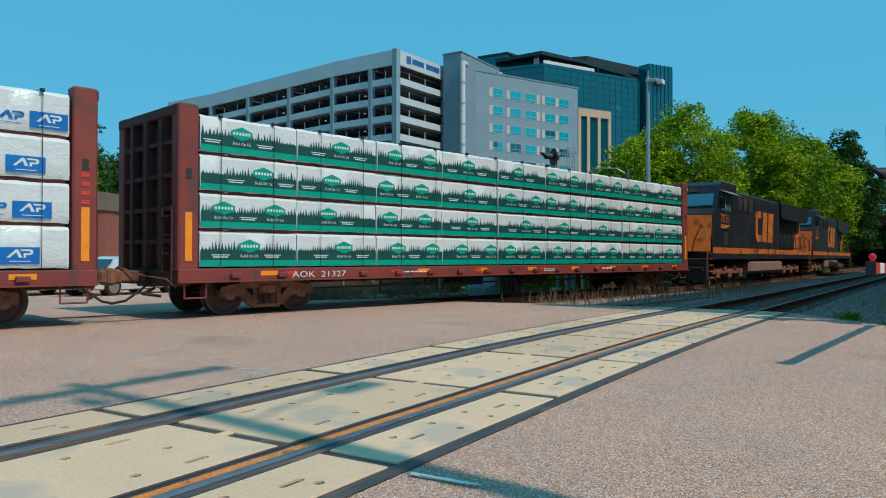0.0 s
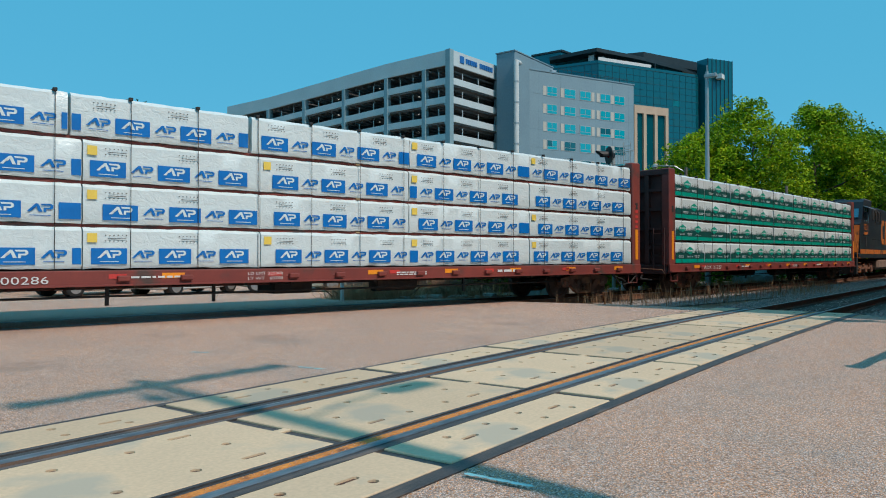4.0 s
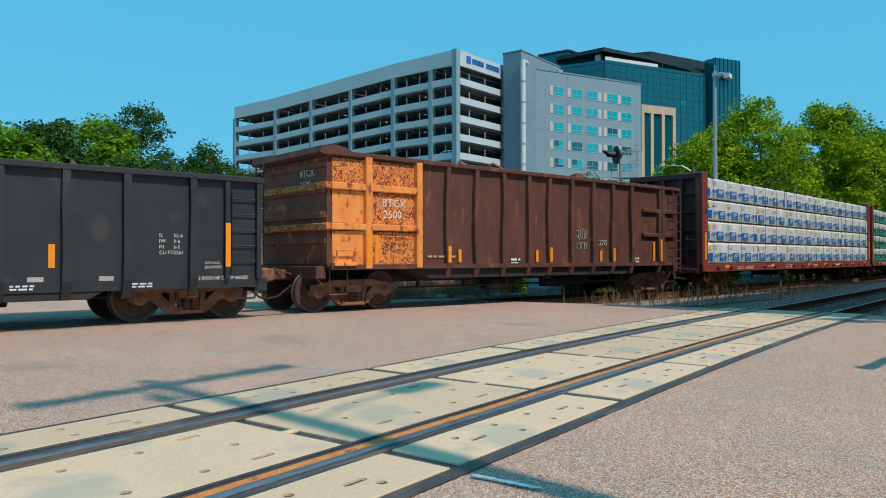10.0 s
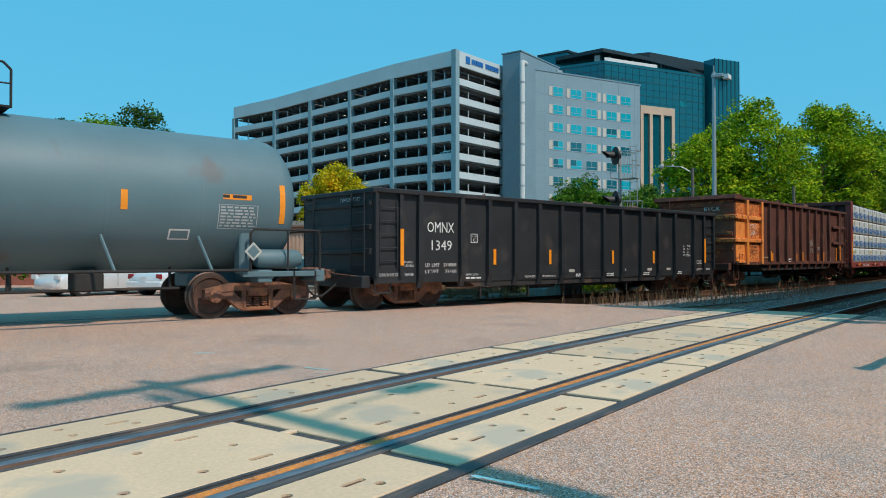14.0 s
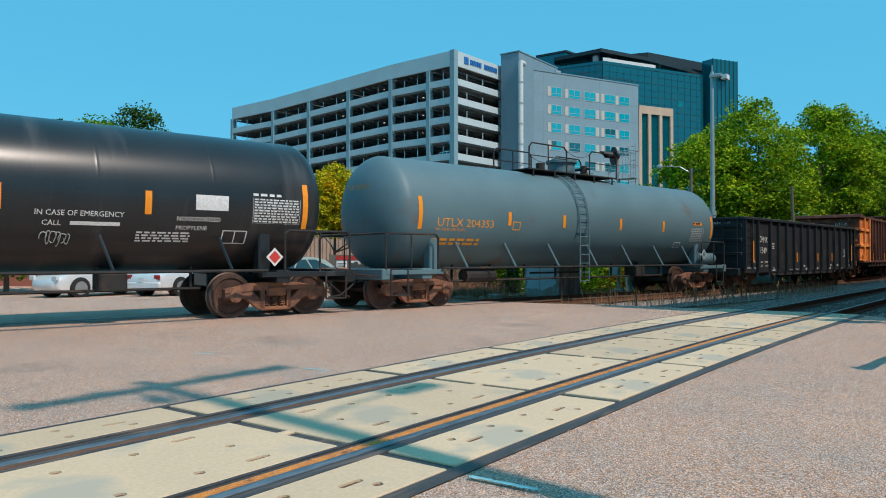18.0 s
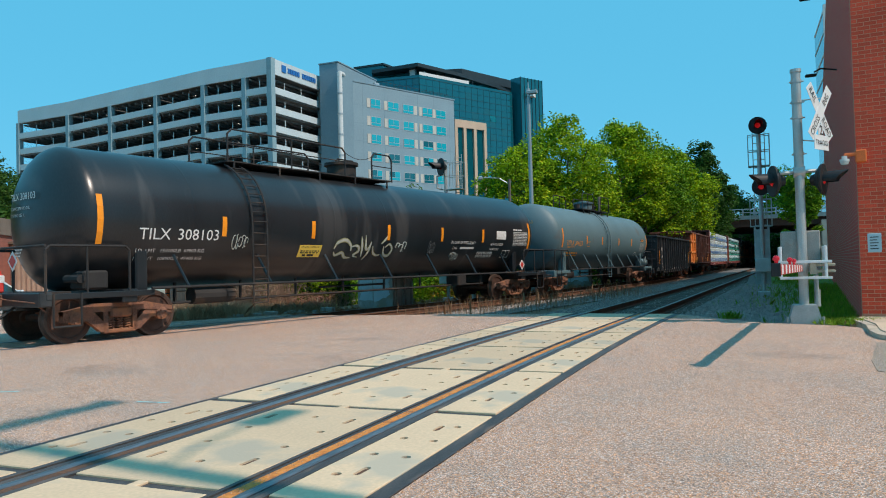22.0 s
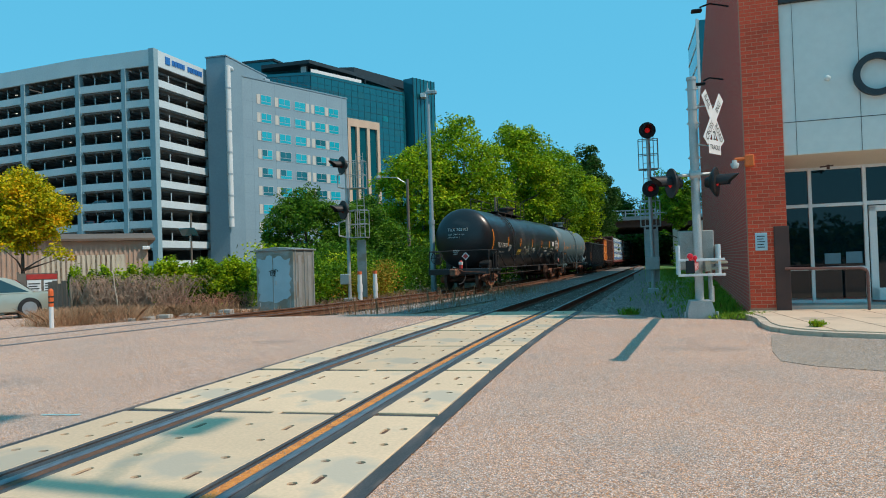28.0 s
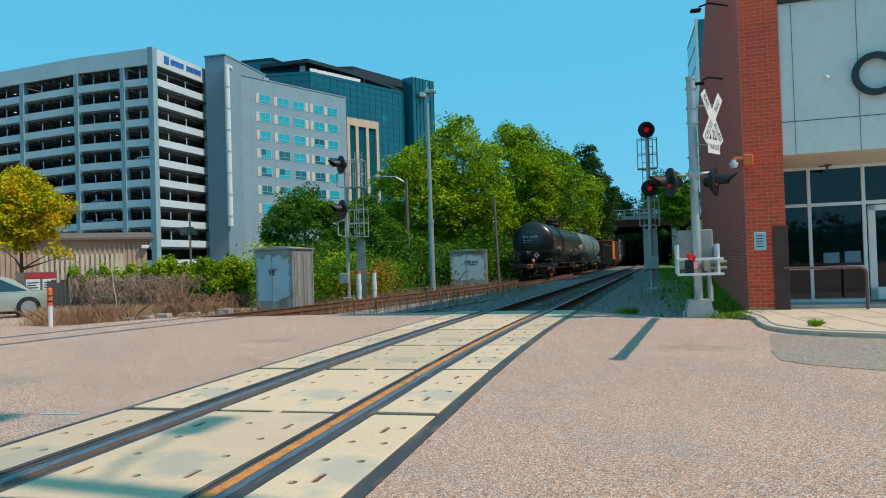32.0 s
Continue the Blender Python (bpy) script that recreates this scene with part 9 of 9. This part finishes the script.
BARK = surf("grey_brown_bark", (0.13, 0.10, 0.075), (0.07, 0.055, 0.045), 4, 0.95, bump=0.5, stretch=(4, 4, 0.7))
LEAF_LIME = leaf_mat("yellow_green_leaves", (0.40, 0.56, 0.010), (0.07, 0.17, 0.006), (0.55, 0.56, 0.012))
LEAF_MID = leaf_mat("mid_green_leaves", (0.23, 0.41, 0.014), (0.05, 0.14, 0.010))
# deep green; on the low bush banks it stands for shade below crowns
LEAF_DEEP = leaf_mat("deep_and_shaded_leaves", (0.15, 0.30, 0.016), (0.03, 0.10, 0.012))
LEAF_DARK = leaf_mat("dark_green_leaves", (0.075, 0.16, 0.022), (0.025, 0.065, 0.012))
LEAF_GOLD = leaf_mat("golden_leaves", (0.74, 0.54, 0.008), (0.24, 0.30, 0.008), (0.80, 0.44, 0.008))
LEAF_VINE = leaf_mat("bright_vine_leaves", (0.46, 0.58, 0.010), (0.15, 0.27, 0.008), (0.64, 0.58, 0.015))
DRY = leaf_mat("dry_stems", (0.48, 0.30, 0.17), (0.24, 0.14, 0.08))
GRASS = leaf_mat("grass_blades", (0.30, 0.44, 0.035), (0.12, 0.23, 0.018), (0.30, 0.26, 0.08))


def leaf_cloud(name, material, parent, centres, sizes, seed, up=0.3, aspect=0.55, facing=None):
    """A mesh of small leaf blades, each a diamond, at the given places; facing: the way each blade turns."""
    r = np.random.RandomState(seed)
    c = np.asarray(centres, float)
    n = len(c)
    d = r.normal(size=(n, 3))
    d[:, 2] = d[:, 2] * 0.5 - up
    d /= np.linalg.norm(d, axis=1)[:, None]
    e = np.cross(d, r.normal(size=(n, 3)) if facing is None else facing + r.normal(size=(n, 3)) * 0.55)
    e /= np.linalg.norm(e, axis=1)[:, None]
    s = np.asarray(sizes)[:, None]
    v = np.stack([c - d * s * 0.5, c + e * s * aspect * 0.5, c + d * s * 0.5, c - e * s * aspect * 0.5], 1).reshape(-1, 3)
    me = bpy.data.meshes.new(name)
    me.vertices.add(4 * n)
    me.vertices.foreach_set("co", v.ravel())
    me.loops.add(4 * n)
    me.loops.foreach_set("vertex_index", np.arange(4 * n))
    me.polygons.add(n)
    me.polygons.foreach_set("loop_start", np.arange(n) * 4)
    me.update()
    me.validate()
    me.materials.append(material)
    ob = new(name, me)
    ob.parent = parent
    return ob


def tree(label, x, y, height, radius, material, seed, leaves=7000, size=0.22, base=0.28, name="tree", spread=1.0):
    """A trunk with limbs and a crown of leaf clumps with gaps; base is the share of bare trunk."""
    r = random.Random(seed)
    q = np.random.RandomState(seed)
    leaves, size = int(leaves * 2.4), size * 0.82
    t = thing(name, label, "tree", m=pose(x, y, -0.3))
    g = Geo()
    tr = 0.035 * height * 0.5
    z, px, py = 0.0, 0.0, 0.0
    pts = [(0, 0, 0)]
    for k in range(5):
        z += height * 0.75 / 5
        px, py = px + r.uniform(-0.12, 0.12) * radius * 0.4, py + r.uniform(-0.12, 0.12) * radius * 0.4
        pts.append((px, py, z))
    for k, (a, b) in enumerate(zip(pts[:-1], pts[1:])):
        g.rod(a, b, tr * (1 - 0.17 * k), 8, tr * (1 - 0.17 * (k + 1)))
    ends = []
    for k in range(11):
        a = pts[1 + k % 4]
        ang, rise = r.uniform(0, 6.28), r.uniform(0.25, 0.6)
        ln = radius * r.uniform(0.55, 0.95)
        b = (a[0] + 0.5 * ln * math.cos(ang), a[1] + 0.5 * ln * math.sin(ang), a[2] + rise * ln * 0.5)
        c = (a[0] + ln * math.cos(ang + r.uniform(-0.4, 0.4)), a[1] + ln * math.sin(ang + r.uniform(-0.4, 0.4)), a[2] + rise * ln * 1.1)
        part("limb", Geo().rod(a, b, tr * 0.42, 6, tr * 0.26).rod(b, c, tr * 0.26, 6, tr * 0.08), BARK, t)
        ends.append(c)
    part("trunk", g, BARK, t, "", True)
    zc, zr = height * (1 + base) / 2, height * (1 - base) / 2
    clumps = []
    n = 150
    for k in range(n):
        u = q.normal(size=3)
        u /= np.linalg.norm(u)
        rad = q.uniform(0.45, 1.0) ** 0.6
        zz = zc + zr * 0.86 * rad * u[2]
        taper = 1.0 if u[2] < 0.2 else 1.0 - 0.35 * (u[2] - 0.2)
        clumps.append((radius * 0.82 * rad * u[0] * taper * spread, radius * 0.82 * rad * u[1] * taper, zz, radius * q.uniform(0.12, 0.29)))
    for c in ends:
        if c[2] > height * base:
            clumps.append((*c, radius * 0.22))
    cl = np.array(clumps)
    pick = q.randint(0, len(cl), leaves)
    u = q.normal(size=(leaves, 3))
    u /= np.linalg.norm(u, axis=1)[:, None]
    rr = q.uniform(0.72, 1.05, leaves)[:, None] * cl[pick, 3:4]
    u[:, 2] = np.where(u[:, 2] < -0.45, -0.5 * u[:, 2], u[:, 2])
    c = cl[pick, :3] + u * rr * np.array([1.0, 1.0, 0.9])
    keep = c[:, 2] > height * base * 0.55
    c, u = c[keep], u[keep]
    leaf_cloud("crown", material, t, c, q.uniform(0.7, 1.3, len(c)) * size, seed, facing=u + np.array([0, 0, 0.3]))
    return t


# trees beyond the main track, from the pole to the overpass
tree("broad yellow-green tree behind the main track", -10.9, 45.0, 10.2, 3.9, LEAF_LIME, 1, 13000, 0.25, 0.12)
tree("broad yellow-green tree behind the main track", -8.6, 47.0, 12.5, 4.0, LEAF_LIME, 2, 12000, 0.25, 0.12)
tree("tall green tree with a forked trunk behind the track", -6.1, 57.5, 13.8, 4.4, LEAF_LIME, 3, 13000, 0.27, 0.2)
tree("green tree behind the main track", -5.0, 64.0, 13.0, 4.5, LEAF_MID, 4, 12000, 0.29, 0.1)
tree("light green spreading tree beside the track", -3.7, 76.0, 13.6, 4.6, LEAF_LIME, 5, 13000, 0.32, 0.1)
tree("dark tall tree near the overpass", -1.9, 100.0, 18.3, 4.4, LEAF_DARK, 6, 9000, 0.45, 0.1)
tree("dark tree near the overpass", -2.2, 109.0, 13.5, 4.6, LEAF_DARK, 7, 7000, 0.45, 0.1)
tree("dark tree behind the light green ones", -9.0, 92.0, 15.0, 5.0, LEAF_DARK, 8, 8000, 0.42, 0.1)
tree("dark tree over the embankment", -14.0, 70.0, 9.5, 5.0, LEAF_MID, 9, 7000, 0.36, 0.1)
tree("rounded dark green tree behind the signal mast", -14.6, 33.5, 6.3, 2.6, LEAF_DEEP, 10, 10000, 0.19, 0.1)
tree("rounded green tree behind the signal mast", -11.9, 35.0, 5.7, 2.5, LEAF_DEEP, 11, 9000, 0.19, 0.05)
tree("green tree beyond the overpass", 1.0, 162.0, 18.0, 6.0, LEAF_DARK, 12, 6000, 0.55, 0.1)
tree("green tree beyond the overpass", 12.0, 164.0, 21.0, 7.0, LEAF_MID, 13, 7000, 0.55, 0.1)
tree("green tree beside the brick wall", 9.4, 92.0, 12.5, 2.6, LEAF_MID, 14, 6000, 0.4, 0.35)
tree("green tree beyond the overpass", -10.0, 162.0, 18.0, 7.0, LEAF_DARK, 15, 6000, 0.6, 0.1)
tree("golden rain tree in yellow flower beside the lot", -20.6, 20.5, 6.0, 1.95, LEAF_GOLD, 16, 11000, 0.16, 0.38)
# woods to the west
for k, (x, y, h, r, m) in enumerate(((-52, 17, 12.2, 4.5, LEAF_MID), (-58, 25, 13.5, 5, LEAF_DARK), (-66, 33, 16.5, 5.5, LEAF_MID), (-72, 41, 19.5, 5.6, LEAF_DARK), (-68, 47, 15.0, 5.5, LEAF_DARK), (-74, 54, 14, 6, LEAF_DARK), (-62, 38, 12, 5, LEAF_DARK), (-56, 31, 10.5, 4.5, LEAF_DARK), (-50, 10, 12, 4.5, LEAF_DARK), (-84, 60, 13, 6.5, LEAF_DARK), (-48, 24, 8.0, 4.0, LEAF_MID))):
    tree("leafy green tree in the wood behind the lot", x, y, h, r, m, 30 + k, 6500, 0.42, 0.08)
tree("bushy green tree at the edge of the lot", -29.4, 10.1, 7.2, 2.7, LEAF_MID, 61, 8000, 0.24, 0.02)
tree("bushy green tree at the edge of the lot", -32.6, 7.4, 8.2, 3.0, LEAF_DEEP, 62, 7000, 0.26, 0.02)


def shrub_bank(name, label, path, depth, height, material, seed, leaves, size):
    """A bank of leaves along a line of (x, y); uneven top."""
    q = np.random.RandomState(seed)
    p = np.array(path, float)
    s = np.concatenate([[0], np.cumsum(np.hypot(*np.diff(p, axis=0).T))])
    t = q.uniform(0, s[-1], leaves)
    x, y = np.interp(t, s, p[:, 0]), np.interp(t, s, p[:, 1])
    top = height * (0.72 + 0.28 * np.sin(t * 1.7 + seed) * np.sin(t * 0.63)) * (0.85 + 0.15 * np.sin(t * 5.1))
    z = top * q.uniform(0.0, 1.0, leaves) ** 0.6
    off = q.normal(size=(leaves, 2)) * depth * 0.5 * (1.15 - 0.6 * z / height)[:, None]
    ob = leaf_cloud(name, material, None, np.stack([x + off[:, 0], y + off[:, 1], z - 0.3], 1), q.uniform(0.7, 1.3, leaves) * size, seed)
    return tagged(ob, label, "bushes", "", "stuff")


shrub_bank("bushes", "dense green bushes along the embankment, coloured dark for crown shade", [(-12.5, 27), (-11.0, 32), (-8.9, 37.5), (-7.6, 42)], 1.5, 3.6, LEAF_DEEP, 71, 24000, 0.16)
shrub_bank("bushes", "green bushes behind the signal cabinet", [(-12.6, 20.5), (-11.2, 25), (-10.0, 30)], 1.2, 2.7, LEAF_VINE, 72, 9000, 0.13)
shrub_bank("bushes", "leafy green bushes behind the bollards", [(-11.3, 21), (-9.7, 27), (-8.6, 31.5)], 1.0, 2.5, LEAF_MID, 70, 14000, 0.13)
shrub_bank("bushes", "tall green bushes beside the second cabinet, coloured deeper for crown shade", [(-8.3, 41.5), (-6.4, 46), (-5.2, 60), (-3.6, 80), (-2.2, 100)], 1.1, 4.4, LEAF_DEEP, 73, 26000, 0.22)
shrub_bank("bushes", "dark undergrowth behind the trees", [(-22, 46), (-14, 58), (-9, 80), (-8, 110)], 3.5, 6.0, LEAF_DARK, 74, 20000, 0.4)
shrub_bank("bushes", "dark bushes under the far bridge", [(10.5, 95), (11, 108)], 1.2, 4.5, LEAF_MID, 77, 4000, 0.35)
shrub_bank("bushes", "low green bushes before the western wood", [(-46, 16), (-54, 34), (-66, 58)], 3.0, 4.0, LEAF_DARK, 78, 9000, 0.4)
shrub_bank("bushes", "autumn-tinted bush beside the bollards", [(-8.9, 25.5), (-8.2, 28.5)], 0.8, 1.9, leaf_mat("rusty_leaves", (0.42, 0.30, 0.03), (0.18, 0.20, 0.02), (0.55, 0.16, 0.03)), 79, 5000, 0.11)

# dark leaves added as a screen against the sky behind the bridge
shrub_bank("bushes", "dark green growth added to block bright sky beyond the underpass", [(-14, 158), (0, 157), (14, 158)], 2.0, 9.0, LEAF_DARK, 67, 16000, 0.6)
# never in view; added to give the shop glass something dark to mirror
shrub_bank("bushes", "unseen dark leaf bank far behind the crossing, mirrored in the shopfront", [(-60, -70), (0, -62), (60, -58)], 6.0, 6.0, LEAF_DARK, 66, 22000, 0.9)

HEDGE = [(-15.3, 16.8), (-14.4, 16.6), (-12.4, 17.1), (-11.2, 18.3), (-10.5, 19.8)]


def on_hedge(u, out=0.0):
    """A place along the hedge (0..1), out towards the road."""
    p = np.array(HEDGE)
    s = np.concatenate([[0], np.cumsum(np.hypot(*np.diff(p, axis=0).T))]) / 1.0
    w = np.asarray(u) * s[-1]
    return np.interp(w, s, p[:, 0]) + 0.72 * np.asarray(out), np.interp(w, s, p[:, 1]) - 0.69 * np.asarray(out)


def vine(label, u0, u1, low, high, n, size, material, seed, out=0.25):
    """Leaves in hanging bunches over the hedge between two heights."""
    q = np.random.RandomState(seed)
    bunch = int(n / 60)
    bu, bz, bo = q.uniform(u0, u1, bunch), low + (high - low) * q.uniform(0, 1, bunch) ** 0.7, q.uniform(0.0, out, bunch)
    pick = q.randint(0, bunch, n)
    u, o = bu[pick] + q.normal(size=n) * 0.016, bo[pick] + q.normal(size=n) * 0.09
    x, y = on_hedge(np.clip(u, 0, 1), o)
    z = bz[pick] + q.normal(size=n) * 0.10 + 0.10 * np.sin(u * 37) + 0.06 * np.sin(u * 91)
    ob = leaf_cloud("vines", material, None, np.stack([x, y, z], 1), q.uniform(0.7, 1.3, n) * size, seed, 0.4)
    return tagged(ob, label, "vines", "", "stuff")


vine("bright yellow-green vines hanging over the old fence", 0.44, 1.0, 0.70, 1.48, 9500, 0.10, LEAF_VINE, 75)
vine("mid green vines over the old fence", 0.45, 1.0, 0.35, 1.35, 6000, 0.11, LEAF_MID, 76, 0.15)
vine("sparse green leaves on top of the brown brush", 0.0, 0.46, 0.98, 1.30, 2600, 0.09, LEAF_VINE, 68, 0.1)
# innermost leaves get the darkest green, as shade between the stems
vine("green leaves within the hedge, coloured dark for its inner shade", 0.0, 1.0, -0.1, 1.2, 7000, 0.12, LEAF_DARK, 69, 0.02)


def tangle(label, count, seed, u0, u1, top, material, r=0.008):
    """Arching leafless stems, each a thin bent pipe."""
    q = random.Random(seed)
    g = Geo()
    for k in range(count):
        u, o, h = q.uniform(u0, u1), q.uniform(0.05, 0.55), top * q.uniform(0.35, 1.0)
        du, reach = q.uniform(-0.16, 0.16), q.uniform(0.2, 0.9)
        pts = []
        for i in range(6):
            w = i / 5
            x, y = on_hedge(u + du * w, o + reach * (w - 0.3) * 0.6)
            pts.append((float(x), float(y), -0.3 + (h + 0.3) * math.sin(w * q.uniform(1.9, 2.5)) + q.uniform(-0.05, 0.05)))
        for i in range(5):
            g.rod(pts[i], pts[i + 1], r * (1 - 0.14 * i), 3, r * (1 - 0.14 * (i + 1)), False)
    return solid("dry_stems", g, material, label, "weeds", "stuff")


tangle("tangled leafless brown vine stems hanging over the fence", 900, 5, -0.02, 0.62, 1.25, surf("dead_stem_bark", (0.56, 0.39, 0.27), (0.28, 0.19, 0.14), 6, 0.95, bump=0.1), 0.011)
tangle("pale reddish dry stems at the hedge foot", 220, 6, 0.55, 1.0, 0.55, surf("reddish_dry_stem", (0.56, 0.30, 0.20), (0.34, 0.18, 0.12), 6, 0.95, bump=0.1), 0.006)


def blades(name, label, material, spots, seed, h, lean=0.35, width=0.008):
    """Thin upright stems, each one narrow triangle pair."""
    q = np.random.RandomState(seed)
    c = np.asarray(spots, float)
    n = len(c)
    hh = q.uniform(0.45, 1.0, n) * h
    a = q.uniform(0, 6.28, n)
    w = np.stack([np.cos(a), np.sin(a), 0 * a], 1) * width
    tip = c + np.stack([q.normal(size=n) * lean * hh, q.normal(size=n) * lean * hh, hh], 1)
    mid = (c + tip) / 2 + np.stack([q.normal(size=n) * 0.04, q.normal(size=n) * 0.04, 0.08 * hh], 1)
    v = np.stack([c - w, c + w, mid + w * 0.8, tip, mid - w * 0.8], 1).reshape(-1, 3)
    me = bpy.data.meshes.new(name)
    me.vertices.add(5 * n)
    me.vertices.foreach_set("co", v.ravel())
    me.loops.add(5 * n)
    me.loops.foreach_set("vertex_index", np.arange(5 * n))
    me.polygons.add(n)
    me.polygons.foreach_set("loop_start", np.arange(n) * 5)
    me.update()
    me.validate()
    me.materials.append(material)
    return tagged(new(name, me), label, "weeds", "", "stuff")


q = np.random.RandomState(9)


def band(line, s0, s1, o0, o1, n, z=-0.28):
    out = []
    for _ in range(n):
        x, y, _h = on_track(line, q.uniform(s0, s1), q.uniform(o0, o1))
        out.append((x, y, z))
    return out


def along(path, spread, n, z=-0.34):
    p = np.array(path, float)
    s = np.concatenate([[0], np.cumsum(np.hypot(*np.diff(p, axis=0).T))])
    t = q.uniform(0, s[-1], n)
    return np.stack([np.interp(t, s, p[:, 0]) + q.normal(size=n) * spread, np.interp(t, s, p[:, 1]) + q.normal(size=n) * spread, np.full(n, z)], 1)


blades("dry_weeds", "sparse dry brown weed stems between the two tracks", DRY, band(MAIN, 15.5, 34, 1.6, 3.6, 900), 81, 0.75, 0.12, 0.006)
blades("dry_weeds", "dry weed stems along the main track", DRY, band(MAIN, 15.0, 48, -2.2, -1.2, 900), 82, 0.5, 0.2, 0.006)
VERGE = [(-9.75, 13.85), (-10.55, 12.6), (-11.05, 11.45), (-13.4, 12.65), (-15.8, 16.05), (-16.6, 17.2), (-14.4, 17.3), (-12.4, 17.7), (-11.2, 18.9), (-10.3, 20.6), (-9.5, 18.6), (-9.9, 15.6)]
solid("verge", Geo().prism(VERGE, "z", -0.4, -0.06), surf("leaf_litter_soil", (0.50, 0.31, 0.20), (0.24, 0.145, 0.10), 5, 0.95, bump=0.8, fine=28, spread=0.2, stain=(0.34, 0.24, 0.15), stain_at=0.58, stain_scale=2.2), "dry soil verge with reddish leaf litter")
STRAW = leaf_mat("straw", (0.66, 0.42, 0.25), (0.38, 0.22, 0.13))
blades("dry_brush", "tangled dry brown brush on the verge before the fence", DRY, along([(-12.6, 13.6), (-11.4, 14.8), (-10.1, 17.2)], 0.42, 4200, -0.08), 83, 0.38, 0.8, 0.005)
blades("dry_brush", "straw-coloured dry grass clump on the verge", STRAW, along([(-12.3, 12.7), (-11.5, 13.4), (-11.0, 14.2)], 0.33, 4200, -0.08), 84, 0.55, 0.6, 0.005)
blades("dry_brush", "reddish dry grass along the hedge foot", STRAW, along([(-15.6, 15.9), (-13.8, 15.6), (-12.2, 16.2), (-10.9, 17.6)], 0.25, 3600, -0.08), 91, 0.40, 0.6, 0.005)
flakes = along([(-12.6, 13.2), (-11.2, 14.9), (-9.9, 17.6)], 0.55, 2600, -0.045)
tagged(leaf_cloud("leaf_litter", leaf_mat("fallen_leaves", (0.55, 0.27, 0.14), (0.26, 0.13, 0.08), (0.62, 0.50, 0.36)), None, flakes, np.full(len(flakes), 0.07), 92, 0.0), "fallen reddish leaves scattered on the verge", "leaf litter", "", "stuff")
stake = thing("dead_stalk", "tall pale dead stalk standing before the hedge", "stalk", m=pose(-12.35, 15.3, -0.1))
part("stem", Geo().pipe([(0, 0, 0), (0.03, 0.02, 0.5), (-0.05, 0, 1.0), (-0.09, 0.02, 1.36), (-0.16, 0.02, 1.44)], 0.018, 6).rod((-0.09, 0.02, 1.36), (-0.02, 0.03, 1.46), 0.012, 5), surf("pale_dead_stalk", (0.52, 0.43, 0.33), (0.36, 0.29, 0.22), 8, 0.9, bump=0.2), stake)
blades("grass", "green grass strip beside the brick wall", GRASS, along([(4.3, 13.2), (4.6, 16), (5.2, 22), (6.2, 34)], 0.42, 9000, -0.2), 85, 0.34, 0.3, 0.006)
blades("grass", "green grass tufts beyond the gravel", GRASS, along([(4.0, 19), (4.6, 30), (5.8, 50), (7, 80)], 0.7, 5000, -0.2), 86, 0.3, 0.35, 0.008)
blades("grass", "small grass tufts at the crossing edge", GRASS, along([(4.15, 11.75), (4.6, 11.9), (4.9, 12.2)], 0.16, 700, 0.0), 87, 0.14, 0.5, 0.005)
blades("weeds", "green weed clump in the gravel", GRASS, along([(2.35, 14.6), (2.45, 14.7)], 0.10, 170, -0.15), 88, 0.24, 0.5, 0.010)
blades("weeds", "yellow-green tuft in the pavement joint", LEAF_VINE, along([(5.12, 8.95), (5.16, 8.97)], 0.035, 150, 0.085), 89, 0.13, 0.5, 0.006)
blades("weeds", "dry stems beside the signal cabinets", DRY, along([(-8.4, 20.5), (-7.6, 26), (-6.4, 33), (-5.2, 40)], 0.5, 2600), 90, 0.5, 0.4, 0.007)
solid("lawn", Geo().prism([(3.6, 15.5), (4.6, 13.0), (5.6, 14), (9, 60), (12, 110), (5.5, 110), (3.4, 34)], "z", -0.4, -0.13), LAWN, "shaded green lawn beside the brick wall")


# ---- what moves ----
TRAVEL = [(0, 0.0), (4.5, 17.1), (6.5, 25.1), (9, 35.5), (13, 52.95), (14.5, 59.55), (16.5, 68.2), (19, 78.8), (21.5, 88.85), (25.5, 104.65), (27.5, 112.45), (32, 129.9)]
T_AT, D_AT = np.array([p[0] for p in TRAVEL], float), np.array([p[1] for p in TRAVEL])
SPEED = np.gradient(D_AT, T_AT)


def travel(t):
    """Metres that the train has gone, smooth in speed."""
    i = int(min(max(np.searchsorted(T_AT, t) - 1, 0), len(T_AT) - 2))
    h = T_AT[i + 1] - T_AT[i]
    u = (t - T_AT[i]) / h
    return float((1 + 2 * u) * (1 - u) ** 2 * D_AT[i] + u * (1 - u) ** 2 * h * SPEED[i] + u * u * (3 - 2 * u) * D_AT[i + 1] + u * u * (u - 1) * h * SPEED[i + 1])


def motions():
    for car, u, tc in CARS:
        rows = []
        for k in range(65):
            t = 0.5 * k
            s = u + travel(t)
            x0, y0, _ = on_track(MAIN, s - tc)
            x1, y1, _ = on_track(MAIN, s + tc)
            rows.append((t, pose((x0 + x1) / 2, (y0 + y1) / 2, 0, 0, 0, -math.degrees(math.atan2(x1 - x0, y1 - y0)))))
        walk(car, rows)
    turn = []
    for k in range(241):
        t = min(32.0, k * 4 / 30)
        turn.append((t, -math.degrees(travel(t) / WHEEL_R)))
    for ws, wy in SPINS:
        walk(ws, [(t, pose(0, wy, WHEEL_R, a)) for t, a in turn])


motions()
